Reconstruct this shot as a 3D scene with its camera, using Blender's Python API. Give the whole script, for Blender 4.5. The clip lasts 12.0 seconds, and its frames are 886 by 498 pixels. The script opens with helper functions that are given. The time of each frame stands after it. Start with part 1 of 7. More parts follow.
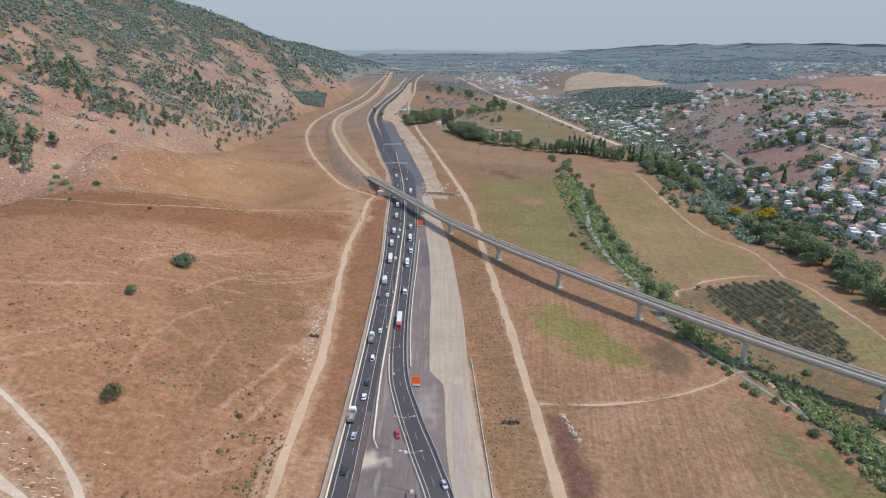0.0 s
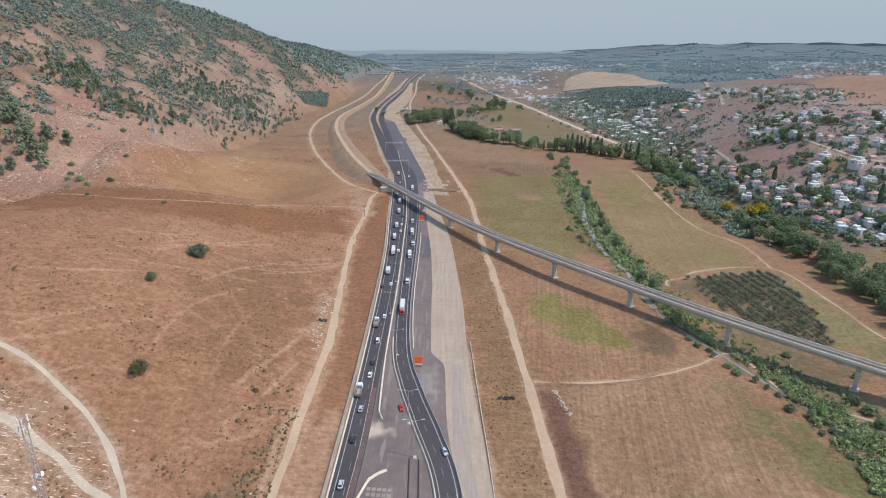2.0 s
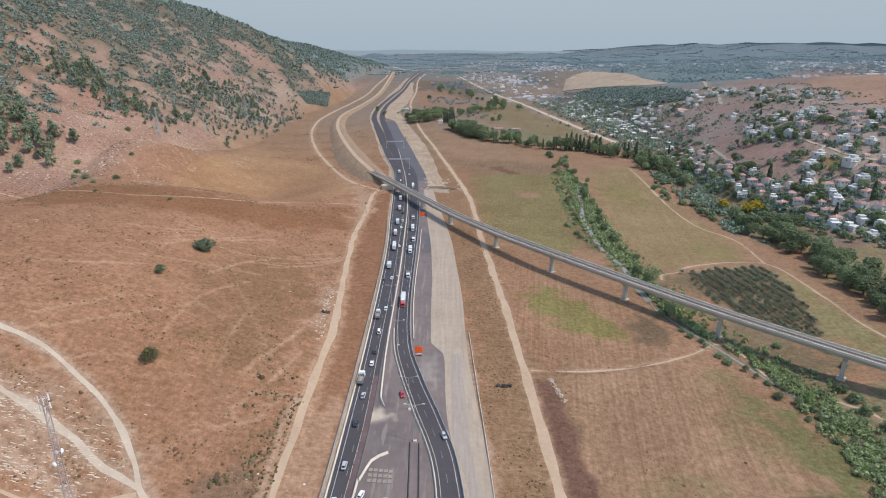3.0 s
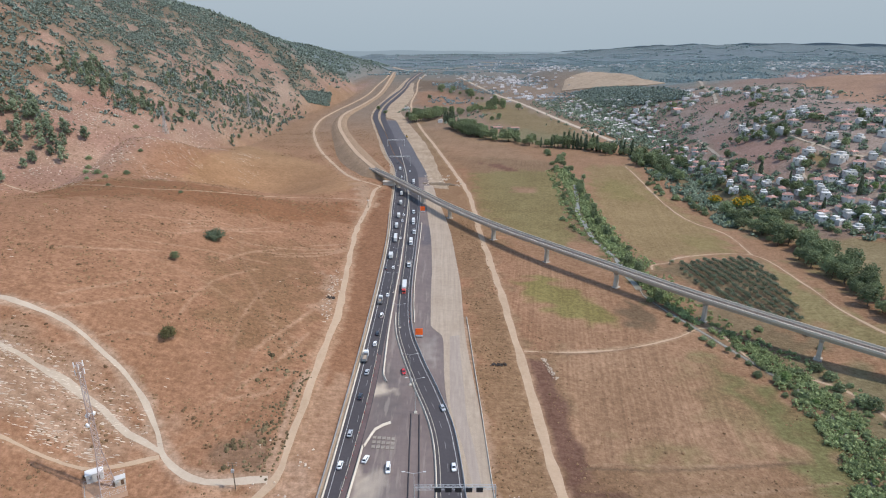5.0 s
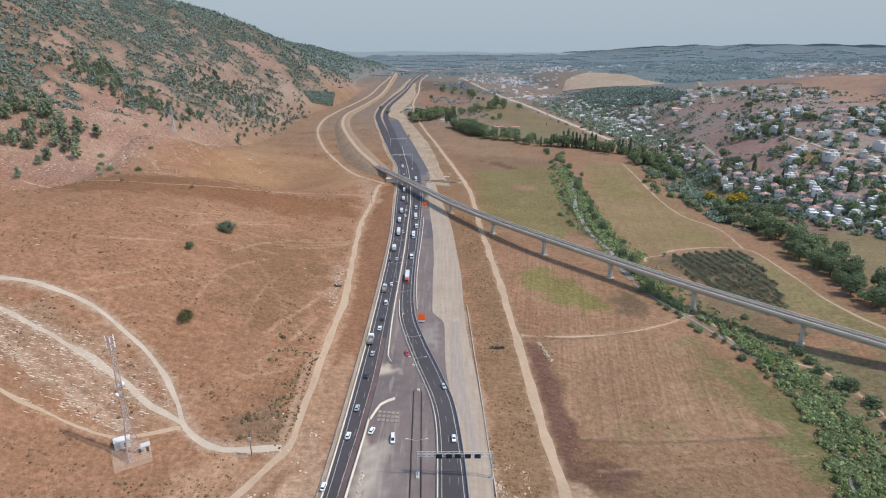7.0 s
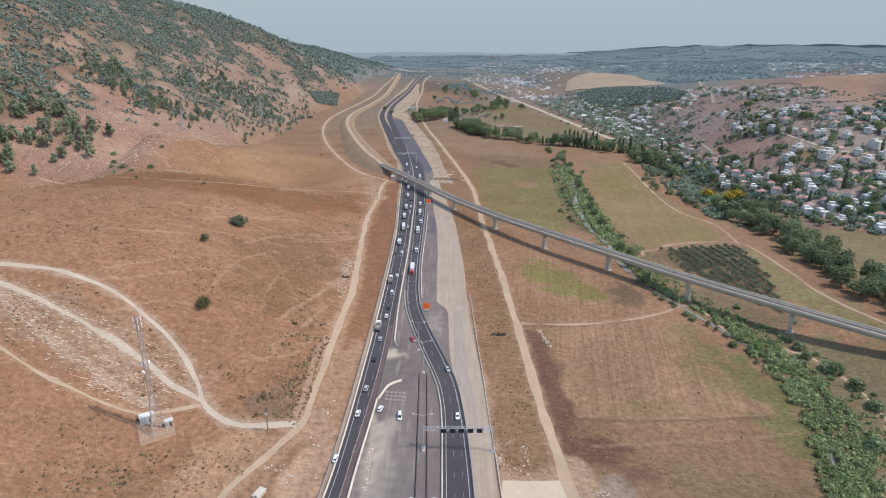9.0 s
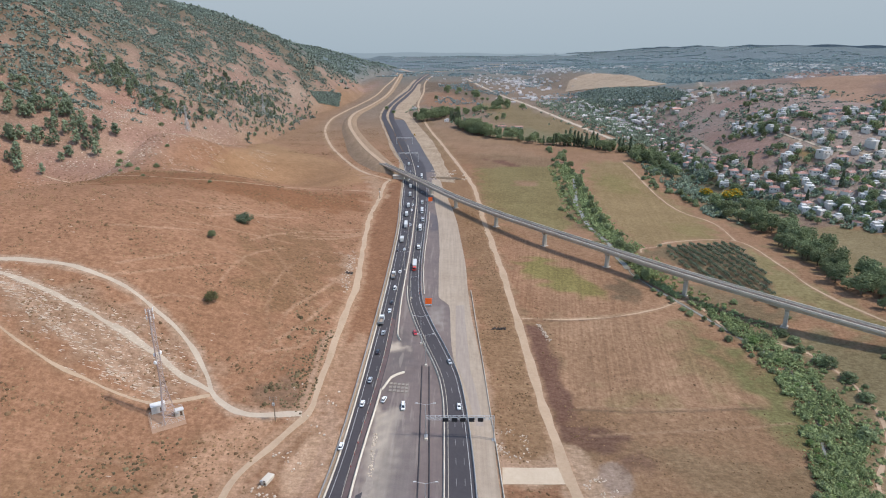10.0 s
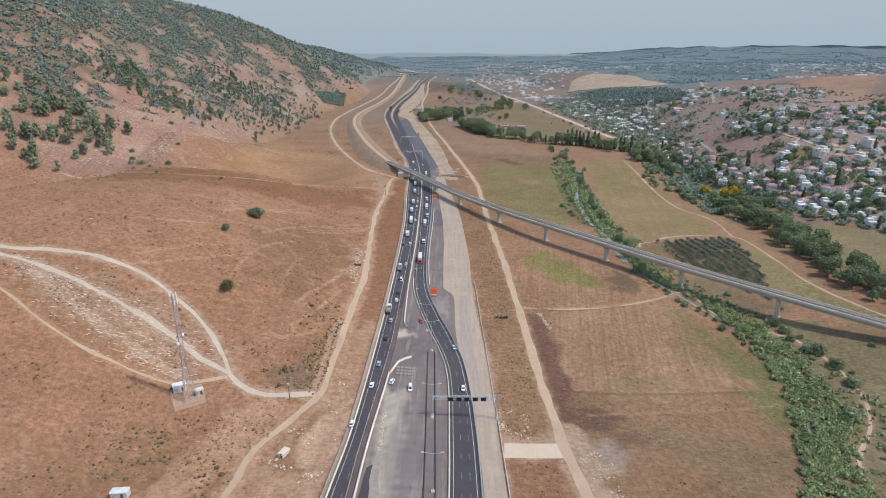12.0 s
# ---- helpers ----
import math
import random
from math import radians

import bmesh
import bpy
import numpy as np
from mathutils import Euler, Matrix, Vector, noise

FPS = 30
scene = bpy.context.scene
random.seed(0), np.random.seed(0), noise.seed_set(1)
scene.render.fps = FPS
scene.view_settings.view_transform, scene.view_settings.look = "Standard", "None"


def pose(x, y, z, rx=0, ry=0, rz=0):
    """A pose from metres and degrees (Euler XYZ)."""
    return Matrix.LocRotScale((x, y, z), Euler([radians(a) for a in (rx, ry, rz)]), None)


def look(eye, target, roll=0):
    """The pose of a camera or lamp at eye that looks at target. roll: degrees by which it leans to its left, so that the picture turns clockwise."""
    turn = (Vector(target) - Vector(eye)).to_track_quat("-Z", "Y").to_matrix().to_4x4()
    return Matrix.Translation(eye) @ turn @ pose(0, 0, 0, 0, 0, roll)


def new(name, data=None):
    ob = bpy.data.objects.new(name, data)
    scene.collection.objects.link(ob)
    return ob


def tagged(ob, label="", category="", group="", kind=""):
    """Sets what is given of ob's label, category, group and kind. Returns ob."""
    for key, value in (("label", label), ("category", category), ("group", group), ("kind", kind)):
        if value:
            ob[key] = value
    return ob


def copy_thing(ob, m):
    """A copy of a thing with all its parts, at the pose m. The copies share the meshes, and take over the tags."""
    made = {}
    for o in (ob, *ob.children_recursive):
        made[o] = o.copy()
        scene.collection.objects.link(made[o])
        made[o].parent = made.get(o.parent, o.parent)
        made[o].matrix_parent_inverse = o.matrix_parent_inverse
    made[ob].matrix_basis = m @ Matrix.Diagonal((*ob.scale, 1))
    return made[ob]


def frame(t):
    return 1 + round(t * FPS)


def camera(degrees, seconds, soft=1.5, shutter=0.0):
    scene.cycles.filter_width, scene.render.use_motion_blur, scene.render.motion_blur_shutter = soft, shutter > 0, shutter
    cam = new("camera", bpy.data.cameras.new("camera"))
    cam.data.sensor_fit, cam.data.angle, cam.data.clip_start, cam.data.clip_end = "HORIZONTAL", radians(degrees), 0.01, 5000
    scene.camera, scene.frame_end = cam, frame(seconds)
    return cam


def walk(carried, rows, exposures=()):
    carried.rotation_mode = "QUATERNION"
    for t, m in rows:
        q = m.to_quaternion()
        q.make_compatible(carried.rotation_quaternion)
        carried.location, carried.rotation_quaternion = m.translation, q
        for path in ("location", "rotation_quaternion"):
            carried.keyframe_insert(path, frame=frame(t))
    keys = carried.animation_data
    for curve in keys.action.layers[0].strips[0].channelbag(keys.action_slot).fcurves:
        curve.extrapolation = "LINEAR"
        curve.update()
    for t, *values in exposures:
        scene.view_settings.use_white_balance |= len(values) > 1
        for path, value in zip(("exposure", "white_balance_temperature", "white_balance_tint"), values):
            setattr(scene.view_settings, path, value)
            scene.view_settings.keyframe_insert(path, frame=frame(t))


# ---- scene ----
cam = camera(73.7, 12.0, soft=1.1)
# seconds, x, y, z, yaw, pitch, roll
ROWS = [
    (0.0, 0.00, 0.00, 145.00, -0.000, -18.648, -0.010),
    (0.5, 0.06, -4.70, 145.54, 0.000, -18.633, 0.012),
    (1.0, -0.13, -9.59, 145.69, 0.049, -18.635, 0.027),
    (1.5, 0.08, -14.50, 145.71, 0.074, -18.643, 0.056),
    (2.0, 0.35, -19.62, 145.73, 0.091, -18.649, 0.080),
    (2.5, 0.56, -24.63, 145.71, 0.125, -18.648, 0.089),
    (3.0, 0.91, -29.58, 145.48, 0.148, -18.653, 0.093),
    (5.0, 1.73, -48.62, 144.65, 0.193, -18.592, 0.105),
    (5.5, 1.93, -53.30, 144.45, 0.229, -18.583, 0.102),
    (6.0, 2.01, -57.88, 144.55, 0.273, -18.553, 0.096),
    (6.5, 2.10, -62.47, 144.41, 0.317, -18.541, 0.090),
    (7.0, 2.02, -66.85, 144.39, 0.367, -18.522, 0.085),
    (9.0, 1.60, -82.98, 144.26, 0.639, -18.453, 0.169),
    (9.5, 1.46, -86.99, 144.32, 0.699, -18.430, 0.168),
    (10.0, 1.24, -90.95, 144.32, 0.759, -18.411, 0.165),
    (10.5, 1.03, -94.90, 144.21, 0.820, -18.407, 0.166),
    (11.0, 0.73, -98.84, 144.25, 0.899, -18.399, 0.160),
    (11.5, 0.52, -102.80, 144.21, 0.980, -18.385, 0.152),
    (12.0, 0.28, -106.60, 144.24, 1.054, -18.370, 0.150),
]
walk(cam, [(t, pose(x, y, z, 90 + pitch, roll, yaw)) for t, x, y, z, yaw, pitch, roll in ROWS])
# ---- light ----
SUN_ELEV, SUN_TURN = 56.0, 101.0   # degrees above the horizon; clockwise from straight ahead
world = bpy.data.worlds.new("sky")
scene.world = world
world.use_nodes = True
wt = world.node_tree
sky = wt.nodes.new("ShaderNodeTexSky")
sky.sky_type = "NISHITA"
sky.sun_disc = False
sky.sun_elevation, sky.sun_rotation = radians(SUN_ELEV), radians(SUN_TURN)
sky.altitude, sky.air_density, sky.dust_density, sky.ozone_density = 100, 1.2, 1.0, 1.5
wt.nodes["Background"].inputs["Strength"].default_value = 0.15
wt.links.new(sky.outputs["Color"], wt.nodes["Background"].inputs["Color"])
sun = new("sun", bpy.data.lights.new("sun", "SUN"))
sun.data.energy, sun.data.angle, sun.data.color = 2.1, radians(0.53), (1.0, 0.95, 0.885)
_e, _a = radians(SUN_ELEV), radians(SUN_TURN)
sun.matrix_world = look((0, 0, 400), (-math.sin(_a) * math.cos(_e) * 10, -math.cos(_a) * math.cos(_e) * 10, 400 - math.sin(_e) * 10))
scene.view_settings.exposure = 0.72


# ---- materials ----
def shader(name, color, rough=0.85, spots=(), bump=0.0, bump_size=1.0, attribute="", metal=0.0, piece=0.0, spec=0.3, furrow=False, island=0.0, leafy=0.0):
    """A procedural surface. spots: (size in metres, strength, colour mixed in, threshold or None)."""
    m = bpy.data.materials.new(name)
    m.use_nodes = True
    n, l = m.node_tree.nodes, m.node_tree.links
    b = n["Principled BSDF"]
    b.inputs["Roughness"].default_value, b.inputs["Metallic"].default_value = rough, metal
    b.inputs["Specular IOR Level"].default_value = spec
    place = n.new("ShaderNodeNewGeometry").outputs["Position"]
    if attribute:
        a = n.new("ShaderNodeAttribute")
        a.attribute_name = attribute
        col = a.outputs["Color"]
    else:
        c = n.new("ShaderNodeRGB")
        c.outputs[0].default_value = (*color, 1)
        col = c.outputs[0]
    if furrow:
        turn, along_rows, wave, lay, edge = n.new("ShaderNodeVectorRotate"), n.new("ShaderNodeMapping"), n.new("ShaderNodeTexNoise"), n.new("ShaderNodeMix"), n.new("ShaderNodeMapRange")
        turn.rotation_type = "Z_AXIS"
        turn.inputs["Angle"].default_value = radians(9)
        along_rows.inputs["Scale"].default_value = (1 / 1.5, 1 / 120.0, 1 / 40.0)
        wave.inputs["Scale"].default_value, wave.inputs["Detail"].default_value, wave.inputs["Roughness"].default_value = 1.0, 3.0, 0.6
        edge.inputs["From Min"].default_value, edge.inputs["From Max"].default_value = 0.36, 0.64
        l.new(place, turn.inputs["Vector"])
        l.new(turn.outputs[0], along_rows.inputs["Vector"])
        l.new(along_rows.outputs[0], wave.inputs["Vector"])
        l.new(wave.outputs["Fac"], edge.inputs["Value"])
        k = n.new("ShaderNodeMath")
        k.operation = "MULTIPLY"
        l.new(edge.outputs[0], k.inputs[0])
        l.new(a.outputs["Alpha"], k.inputs[1])
        k2 = n.new("ShaderNodeMath")
        k2.operation = "MULTIPLY"
        k2.inputs[1].default_value = 0.62
        l.new(k.outputs[0], k2.inputs[0])
        lay.data_type, lay.blend_type = "RGBA", "MULTIPLY"
        l.new(k2.outputs[0], lay.inputs[0])
        l.new(col, lay.inputs[6])
        lay.inputs[7].default_value = (0.62, 0.60, 0.58, 1)
        col = lay.outputs[2]
    if island:
        info, hsv, span = n.new("ShaderNodeNewGeometry"), n.new("ShaderNodeHueSaturation"), n.new("ShaderNodeMapRange")
        span.inputs["To Min"].default_value, span.inputs["To Max"].default_value = 1 - island, 1 + island
        l.new(info.outputs["Random Per Island"], span.inputs["Value"])
        l.new(span.outputs[0], hsv.inputs["Value"])
        l.new(col, hsv.inputs["Color"])
        col = hsv.outputs[0]
    if piece:
        info, hsv, span = n.new("ShaderNodeObjectInfo"), n.new("ShaderNodeHueSaturation"), n.new("ShaderNodeMapRange")
        span.inputs["To Min"].default_value, span.inputs["To Max"].default_value = 1 - piece, 1 + piece
        l.new(info.outputs["Random"], span.inputs["Value"])
        l.new(span.outputs[0], hsv.inputs["Value"])
        l.new(col, hsv.inputs["Color"])
        col = hsv.outputs[0]
    for size, strength, tint, cut in spots:
        t = n.new("ShaderNodeTexNoise")
        t.inputs["Scale"].default_value, t.inputs["Detail"].default_value, t.inputs["Roughness"].default_value = 1 / (size[0] if isinstance(size, tuple) else size), 4.0, 0.62
        if isinstance(size, tuple):
            # drawn out along the slope
            g = n.new("ShaderNodeMapping")
            g.inputs["Scale"].default_value = (1 / size[0], 1 / size[1], 1 / size[0])
            t.inputs["Scale"].default_value = 1.0
            l.new(place, g.inputs["Vector"])
            l.new(g.outputs[0], t.inputs["Vector"])
        else:
            l.new(place, t.inputs["Vector"])
        r = n.new("ShaderNodeMapRange")
        lo, hi = (0.35, 0.65) if cut is None else (cut, cut + 0.08)
        r.inputs["From Min"].default_value, r.inputs["From Max"].default_value = lo, hi
        r.inputs["To Max"].default_value = strength
        l.new(t.outputs["Fac"], r.inputs["Value"])
        amount = r.outputs[0]
        if furrow and isinstance(size, tuple):
            # ploughed soil keeps its own lines
            less = n.new("ShaderNodeMath")
            less.operation, less.use_clamp = "MULTIPLY_ADD", True
            less.inputs[1].default_value, less.inputs[2].default_value = -1.6, 1.0
            l.new(a.outputs["Alpha"], less.inputs[0])
            both = n.new("ShaderNodeMath")
            both.operation = "MULTIPLY"
            l.new(less.outputs[0], both.inputs[0])
            l.new(amount, both.inputs[1])
            amount = both.outputs[0]
        x = n.new("ShaderNodeMix")
        x.data_type, x.blend_type = "RGBA", "MULTIPLY" if cut is None else "MIX"
        l.new(amount, x.inputs[0])
        l.new(col, x.inputs[6])
        x.inputs[7].default_value = (*tint, 1)
        col = x.outputs[2]
    l.new(col, b.inputs["Base Color"])
    if bump:
        t, k = n.new("ShaderNodeTexNoise"), n.new("ShaderNodeBump")
        t.inputs["Scale"].default_value, t.inputs["Detail"].default_value = 1 / bump_size, 5.0
        k.inputs["Strength"].default_value, k.inputs["Distance"].default_value = bump, bump_size * 0.4
        l.new(place, t.inputs["Vector"])
        l.new(t.outputs["Fac"], k.inputs["Height"])
        l.new(k.outputs[0], b.inputs["Normal"])
    if leafy:
        # leaves let part of the light through
        t, x = n.new("ShaderNodeBsdfTranslucent"), n.new("ShaderNodeMixShader")
        l.new(col, t.inputs["Color"])
        x.inputs[0].default_value = leafy
        l.new(b.outputs[0], x.inputs[1])
        l.new(t.outputs[0], x.inputs[2])
        l.new(x.outputs[0], n["Material Output"].inputs["Surface"])
    return m


GROUND = shader("earth", (0.3, 0.2, 0.13), 0.95, [(45, 0.42, (0.62, 0.58, 0.52), None), (9, 0.32, (0.66, 0.64, 0.60), None), (2.4, 0.62, (0.5, 0.46, 0.41), None), (0.8, 0.55, (0.6, 0.57, 0.52), None), ((5.0, 1.2), 0.42, (0.58, 0.52, 0.45), None)], 0.9, 1.6, "tint", spec=0.1, furrow=True)
ASPHALT = shader("new asphalt", (0.060, 0.052, 0.054), 0.8, [(30, 0.5, (0.7, 0.7, 0.72), None), (1.4, 0.3, (0.6, 0.6, 0.6), None)], 0.2, 0.3)
BASECOAT = shader("road base coat", (0.158, 0.127, 0.114), 0.9, attribute="tint", spots= [(25, 0.5, (0.72, 0.72, 0.75), None), ((1.6, 40.0), 0.35, (0.7, 0.69, 0.68), None), (4, 0.4, (0.7, 0.7, 0.7), None), ((3.0, 40.0), 0.35, (0.29, 0.245, 0.205), 0.56)], bump=0.3, bump_size=0.5)
GRAVEL = shader("pale crushed stone", (0.375, 0.298, 0.226), 0.95, [(18, 0.4, (0.76, 0.73, 0.69), None), ((1.4, 45.0), 0.55, (0.72, 0.70, 0.68), None), (2.5, 0.4, (0.75, 0.73, 0.70), None)], 0.5, 0.6)
DIRT = shader("dusty track", (0.42, 0.30, 0.20), 0.95, [(14, 0.5, (0.72, 0.70, 0.66), None), (1.8, 0.35, (0.72, 0.70, 0.66), None)], 0.5, 0.7)
DUST = shader("dusty base coat", (0.30, 0.25, 0.205), 0.95, [(6, 0.6, (0.66, 0.64, 0.64), None), (1.5, 0.4, (0.7, 0.7, 0.7), None)], 0.3, 0.5)
RED_EARTH = shader("fresh red-brown fill", (0.345, 0.215, 0.14), 0.95, [(22, 0.4, (0.75, 0.72, 0.68), None), (3, 0.35, (0.72, 0.70, 0.66), None)], 0.6, 1.2)
CONCRETE = shader("weathered concrete", (0.42, 0.37, 0.31), 0.85, [(7, 0.5, (0.72, 0.70, 0.68), None), (1.1, 0.3, (0.75, 0.74, 0.72), None)], 0.2, 0.4)
CONCRETE_PALE = shader("pale concrete", (0.54, 0.475, 0.39), 0.85, [(6, 0.5, (0.72, 0.70, 0.68), None)], 0.1, 0.4)
SUBGRADE = shader("compacted stone", (0.36, 0.30, 0.235), 0.95, [(20, 0.5, (0.7, 0.68, 0.64), None), (3, 0.4, (0.75, 0.73, 0.70), None)], 0.5, 0.8)
PALE_TRACK = shader("pale limestone track", (0.44, 0.355, 0.268), 0.95, [(10, 0.45, (0.74, 0.72, 0.68), None), (1.5, 0.3, (0.75, 0.73, 0.7), None)], 0.4, 0.6)
LANE_BED = shader("compacted grey road bed", (0.31, 0.252, 0.207), 0.95, [((1.2, 30.0), 0.5, (0.72, 0.71, 0.70), None), (3, 0.3, (0.75, 0.73, 0.7), None)], 0.3, 0.5)
WATER = shader("shallow muddy stream", (0.20, 0.19, 0.155), 0.4, [(9, 0.5, (0.7, 0.7, 0.7), None)], 0.1, 0.6, spec=0.5)
PAINT_WHITE = shader("worn white road paint", (0.48, 0.46, 0.44), 0.7, [(2, 0.6, (0.6, 0.6, 0.6), None)])
PAINT_FAINT = shader("faded lane paint", (0.24, 0.23, 0.22), 0.7, [(2, 0.6, (0.6, 0.6, 0.6), None)])
FILL = shader("churned roadside fill", (0.40, 0.305, 0.215), 0.95, [(26, 0.6, (0.62, 0.57, 0.50), None), ((4.0, 22.0), 0.5, (0.64, 0.60, 0.54), None), (3, 0.5, (0.66, 0.62, 0.56), None)], 0.6, 1.5)
OLD_PAVING = shader("grey paving without markings", (0.105, 0.096, 0.10), 0.9, [(30, 0.5, (0.72, 0.72, 0.74), None), ((1.5, 40.0), 0.4, (0.7, 0.69, 0.68), None)], 0.2, 0.4)
YARD = shader("pale rolled stone", (0.49, 0.39, 0.285), 0.95, [(8, 0.35, (0.78, 0.75, 0.70), None), (1.2, 0.3, (0.78, 0.75, 0.71), None)], 0.3, 0.5)
PAINT_YELLOW = shader("worn yellow road paint", (0.46, 0.41, 0.32), 0.7, [(2, 0.6, (0.6, 0.6, 0.6), None)])
RED_TINT = shader("reddish shoulder coat", (0.125, 0.085, 0.08), 0.85, [(8, 0.6, (0.6, 0.6, 0.62), None), (2, 0.4, (0.7, 0.7, 0.7), None)], 0.2, 0.4)
STEEL = shader("dull galvanised steel", (0.34, 0.33, 0.32), 0.55, [(3, 0.4, (0.7, 0.68, 0.66), None)], metal=0.4)
BANK_EARTH = shader("dry earth bank", (0.315, 0.215, 0.14), 0.95, [(25, 0.5, (0.68, 0.66, 0.58), None), ((2.0, 9.0), 0.6, (0.58, 0.54, 0.48), None), (5, 0.6, (0.66, 0.64, 0.56), None)], 0.6, 1.5)
BALLAST = shader("grey track ballast", (0.28, 0.24, 0.195), 0.95, [(6, 0.4, (0.7, 0.7, 0.7), None), (0.8, 0.4, (0.6, 0.6, 0.6), None)], 0.5, 0.4)
RAIL = shader("rusty rail", (0.13, 0.095, 0.075), 0.5, [(2, 0.4, (0.7, 0.65, 0.6), None)], metal=0.6)
GALV = shader("galvanised steel frame", (0.45, 0.45, 0.44), 0.5, [(2, 0.4, (0.75, 0.75, 0.75), None)], metal=0.5)
SIGN_BACK = shader("black display board", (0.018, 0.018, 0.02), 0.5, [(1, 0.3, (0.6, 0.6, 0.6), None)])
ORANGE = shader("bright orange sign face", (0.85, 0.13, 0.02), 0.6, [(1.2, 0.3, (0.8, 0.7, 0.7), None)])
TOWER_RED = shader("faded red and white tower paint", (0.42, 0.36, 0.34), 0.6, [(5, 0.8, (0.72, 0.58, 0.52), None)])
WHITE_WALL = shader("white rendered wall", (0.56, 0.53, 0.495), 0.85, [(2.5, 0.5, (0.75, 0.73, 0.70), None), (0.5, 0.2, (0.8, 0.8, 0.8), None)], 0.1, 0.2, piece=0.12)
CREAM_WALL = shader("cream rendered wall", (0.55, 0.48, 0.395), 0.85, [(2.5, 0.5, (0.75, 0.73, 0.70), None)], 0.1, 0.2, piece=0.14)
TILE = shader("weathered red roof tiles", (0.42, 0.235, 0.19), 0.8, [(1.6, 0.5, (0.65, 0.62, 0.60), None), (0.4, 0.4, (0.7, 0.66, 0.62), None)], 0.5, 0.35, piece=0.22)
FLAT_ROOF = shader("flat grey-white roof", (0.56, 0.54, 0.51), 0.85, [(3, 0.5, (0.68, 0.67, 0.66), None)], 0.1, 0.3, piece=0.18)
WINDOW = shader("dark window glass", (0.03, 0.036, 0.042), 0.12, spec=0.6)
DOOR = shader("brown painted door", (0.13, 0.075, 0.045), 0.6, [(0.5, 0.3, (0.7, 0.7, 0.7), None)])
BARK = shader("grey-brown bark", (0.14, 0.105, 0.075), 0.95, [(0.6, 0.5, (0.6, 0.58, 0.55), None)], 0.5, 0.2)
LEAF = shader("broad green foliage", (0.25, 0.29, 0.155), 0.75, [(2.4, 0.6, (0.7, 0.74, 0.62), None)], piece=0.28, spec=0.2, leafy=0.38)
LEAF_BRIGHT = shader("bright green foliage", (0.24, 0.325, 0.12), 0.75, [(2.4, 0.6, (0.6, 0.66, 0.5), None)], piece=0.2, spec=0.2, leafy=0.38)
LEAF_OLIVE = shader("grey-green olive foliage", (0.20, 0.235, 0.155), 0.75, [(1.4, 0.6, (0.6, 0.64, 0.56), None)], piece=0.22, spec=0.2, leafy=0.38)
LEAF_DARK = shader("dark conifer foliage", (0.13, 0.155, 0.095), 0.8, [(2, 0.6, (0.72, 0.74, 0.66), None)], piece=0.25, spec=0.2, leafy=0.38)
LEAF_PINE = shader("pine foliage", (0.22, 0.26, 0.165), 0.8, [(2, 0.6, (0.72, 0.74, 0.66), None)], piece=0.28, spec=0.2, leafy=0.38)
FLOWERS = shader("yellow blossom", (0.55, 0.33, 0.02), 0.7, [(1.5, 0.6, (0.7, 0.62, 0.4), None)], spec=0.2)
SCRUB = shader("dry green scrub", (0.21, 0.252, 0.21), 0.85, [(40, 0.5, (0.7, 0.7, 0.65), None)], island=0.45, spec=0.1, leafy=0.38)
GARDEN = shader("mixed garden foliage", (0.27, 0.325, 0.235), 0.8, [(30, 0.5, (0.75, 0.7, 0.6), None)], island=0.4, spec=0.15, leafy=0.38)
REEDS = shader("green reeds and bank scrub", (0.33, 0.38, 0.18), 0.85, [(20, 0.6, (0.65, 0.65, 0.6), None)], island=0.4, spec=0.1, leafy=0.38)
# distance haze is put into this wood's leaf colour
FAR_WOOD = shader("distant haze-tinted wood", (0.25, 0.315, 0.315), 0.9, [(200, 0.3, (0.8, 0.82, 0.85), None)], island=0.18, spec=0.05, leafy=0.38)
TUFT = shader("dry thorn tufts", (0.20, 0.125, 0.07), 0.95, [(30, 0.5, (0.7, 0.68, 0.62), None)], island=0.45, spec=0.05)
THORN = shader("dry olive-brown foliage", (0.15, 0.135, 0.065), 0.85, [(1.4, 0.6, (0.6, 0.6, 0.5), None)], spec=0.1, leafy=0.3)
BURNET = shader("dry thorn bushes", (0.13, 0.10, 0.058), 0.95, [(12, 0.5, (0.75, 0.72, 0.6), None)], island=0.5, spec=0.05)
ROCK = shader("pale limestone", (0.50, 0.41, 0.32), 0.95, [(3, 0.5, (0.75, 0.72, 0.68), None)], island=0.2, spec=0.1)
HOUSE_SPECKS = shader("distant pale houses", (0.62, 0.57, 0.54), 0.85, [(150, 0.4, (0.8, 0.75, 0.72), None)], island=0.3)
TYRE = shader("black tyre rubber", (0.018, 0.018, 0.018), 0.9)
GLASS = shader("tinted car glass", (0.02, 0.024, 0.028), 0.1, spec=0.7)
LAMP_GLASS = shader("clear lamp glass", (0.5, 0.5, 0.48), 0.2, spec=0.6)


def car_paint(name, color):
    return shader(name, color, 0.3, [(1.5, 0.15, (0.8, 0.8, 0.8), None)], spec=0.5)


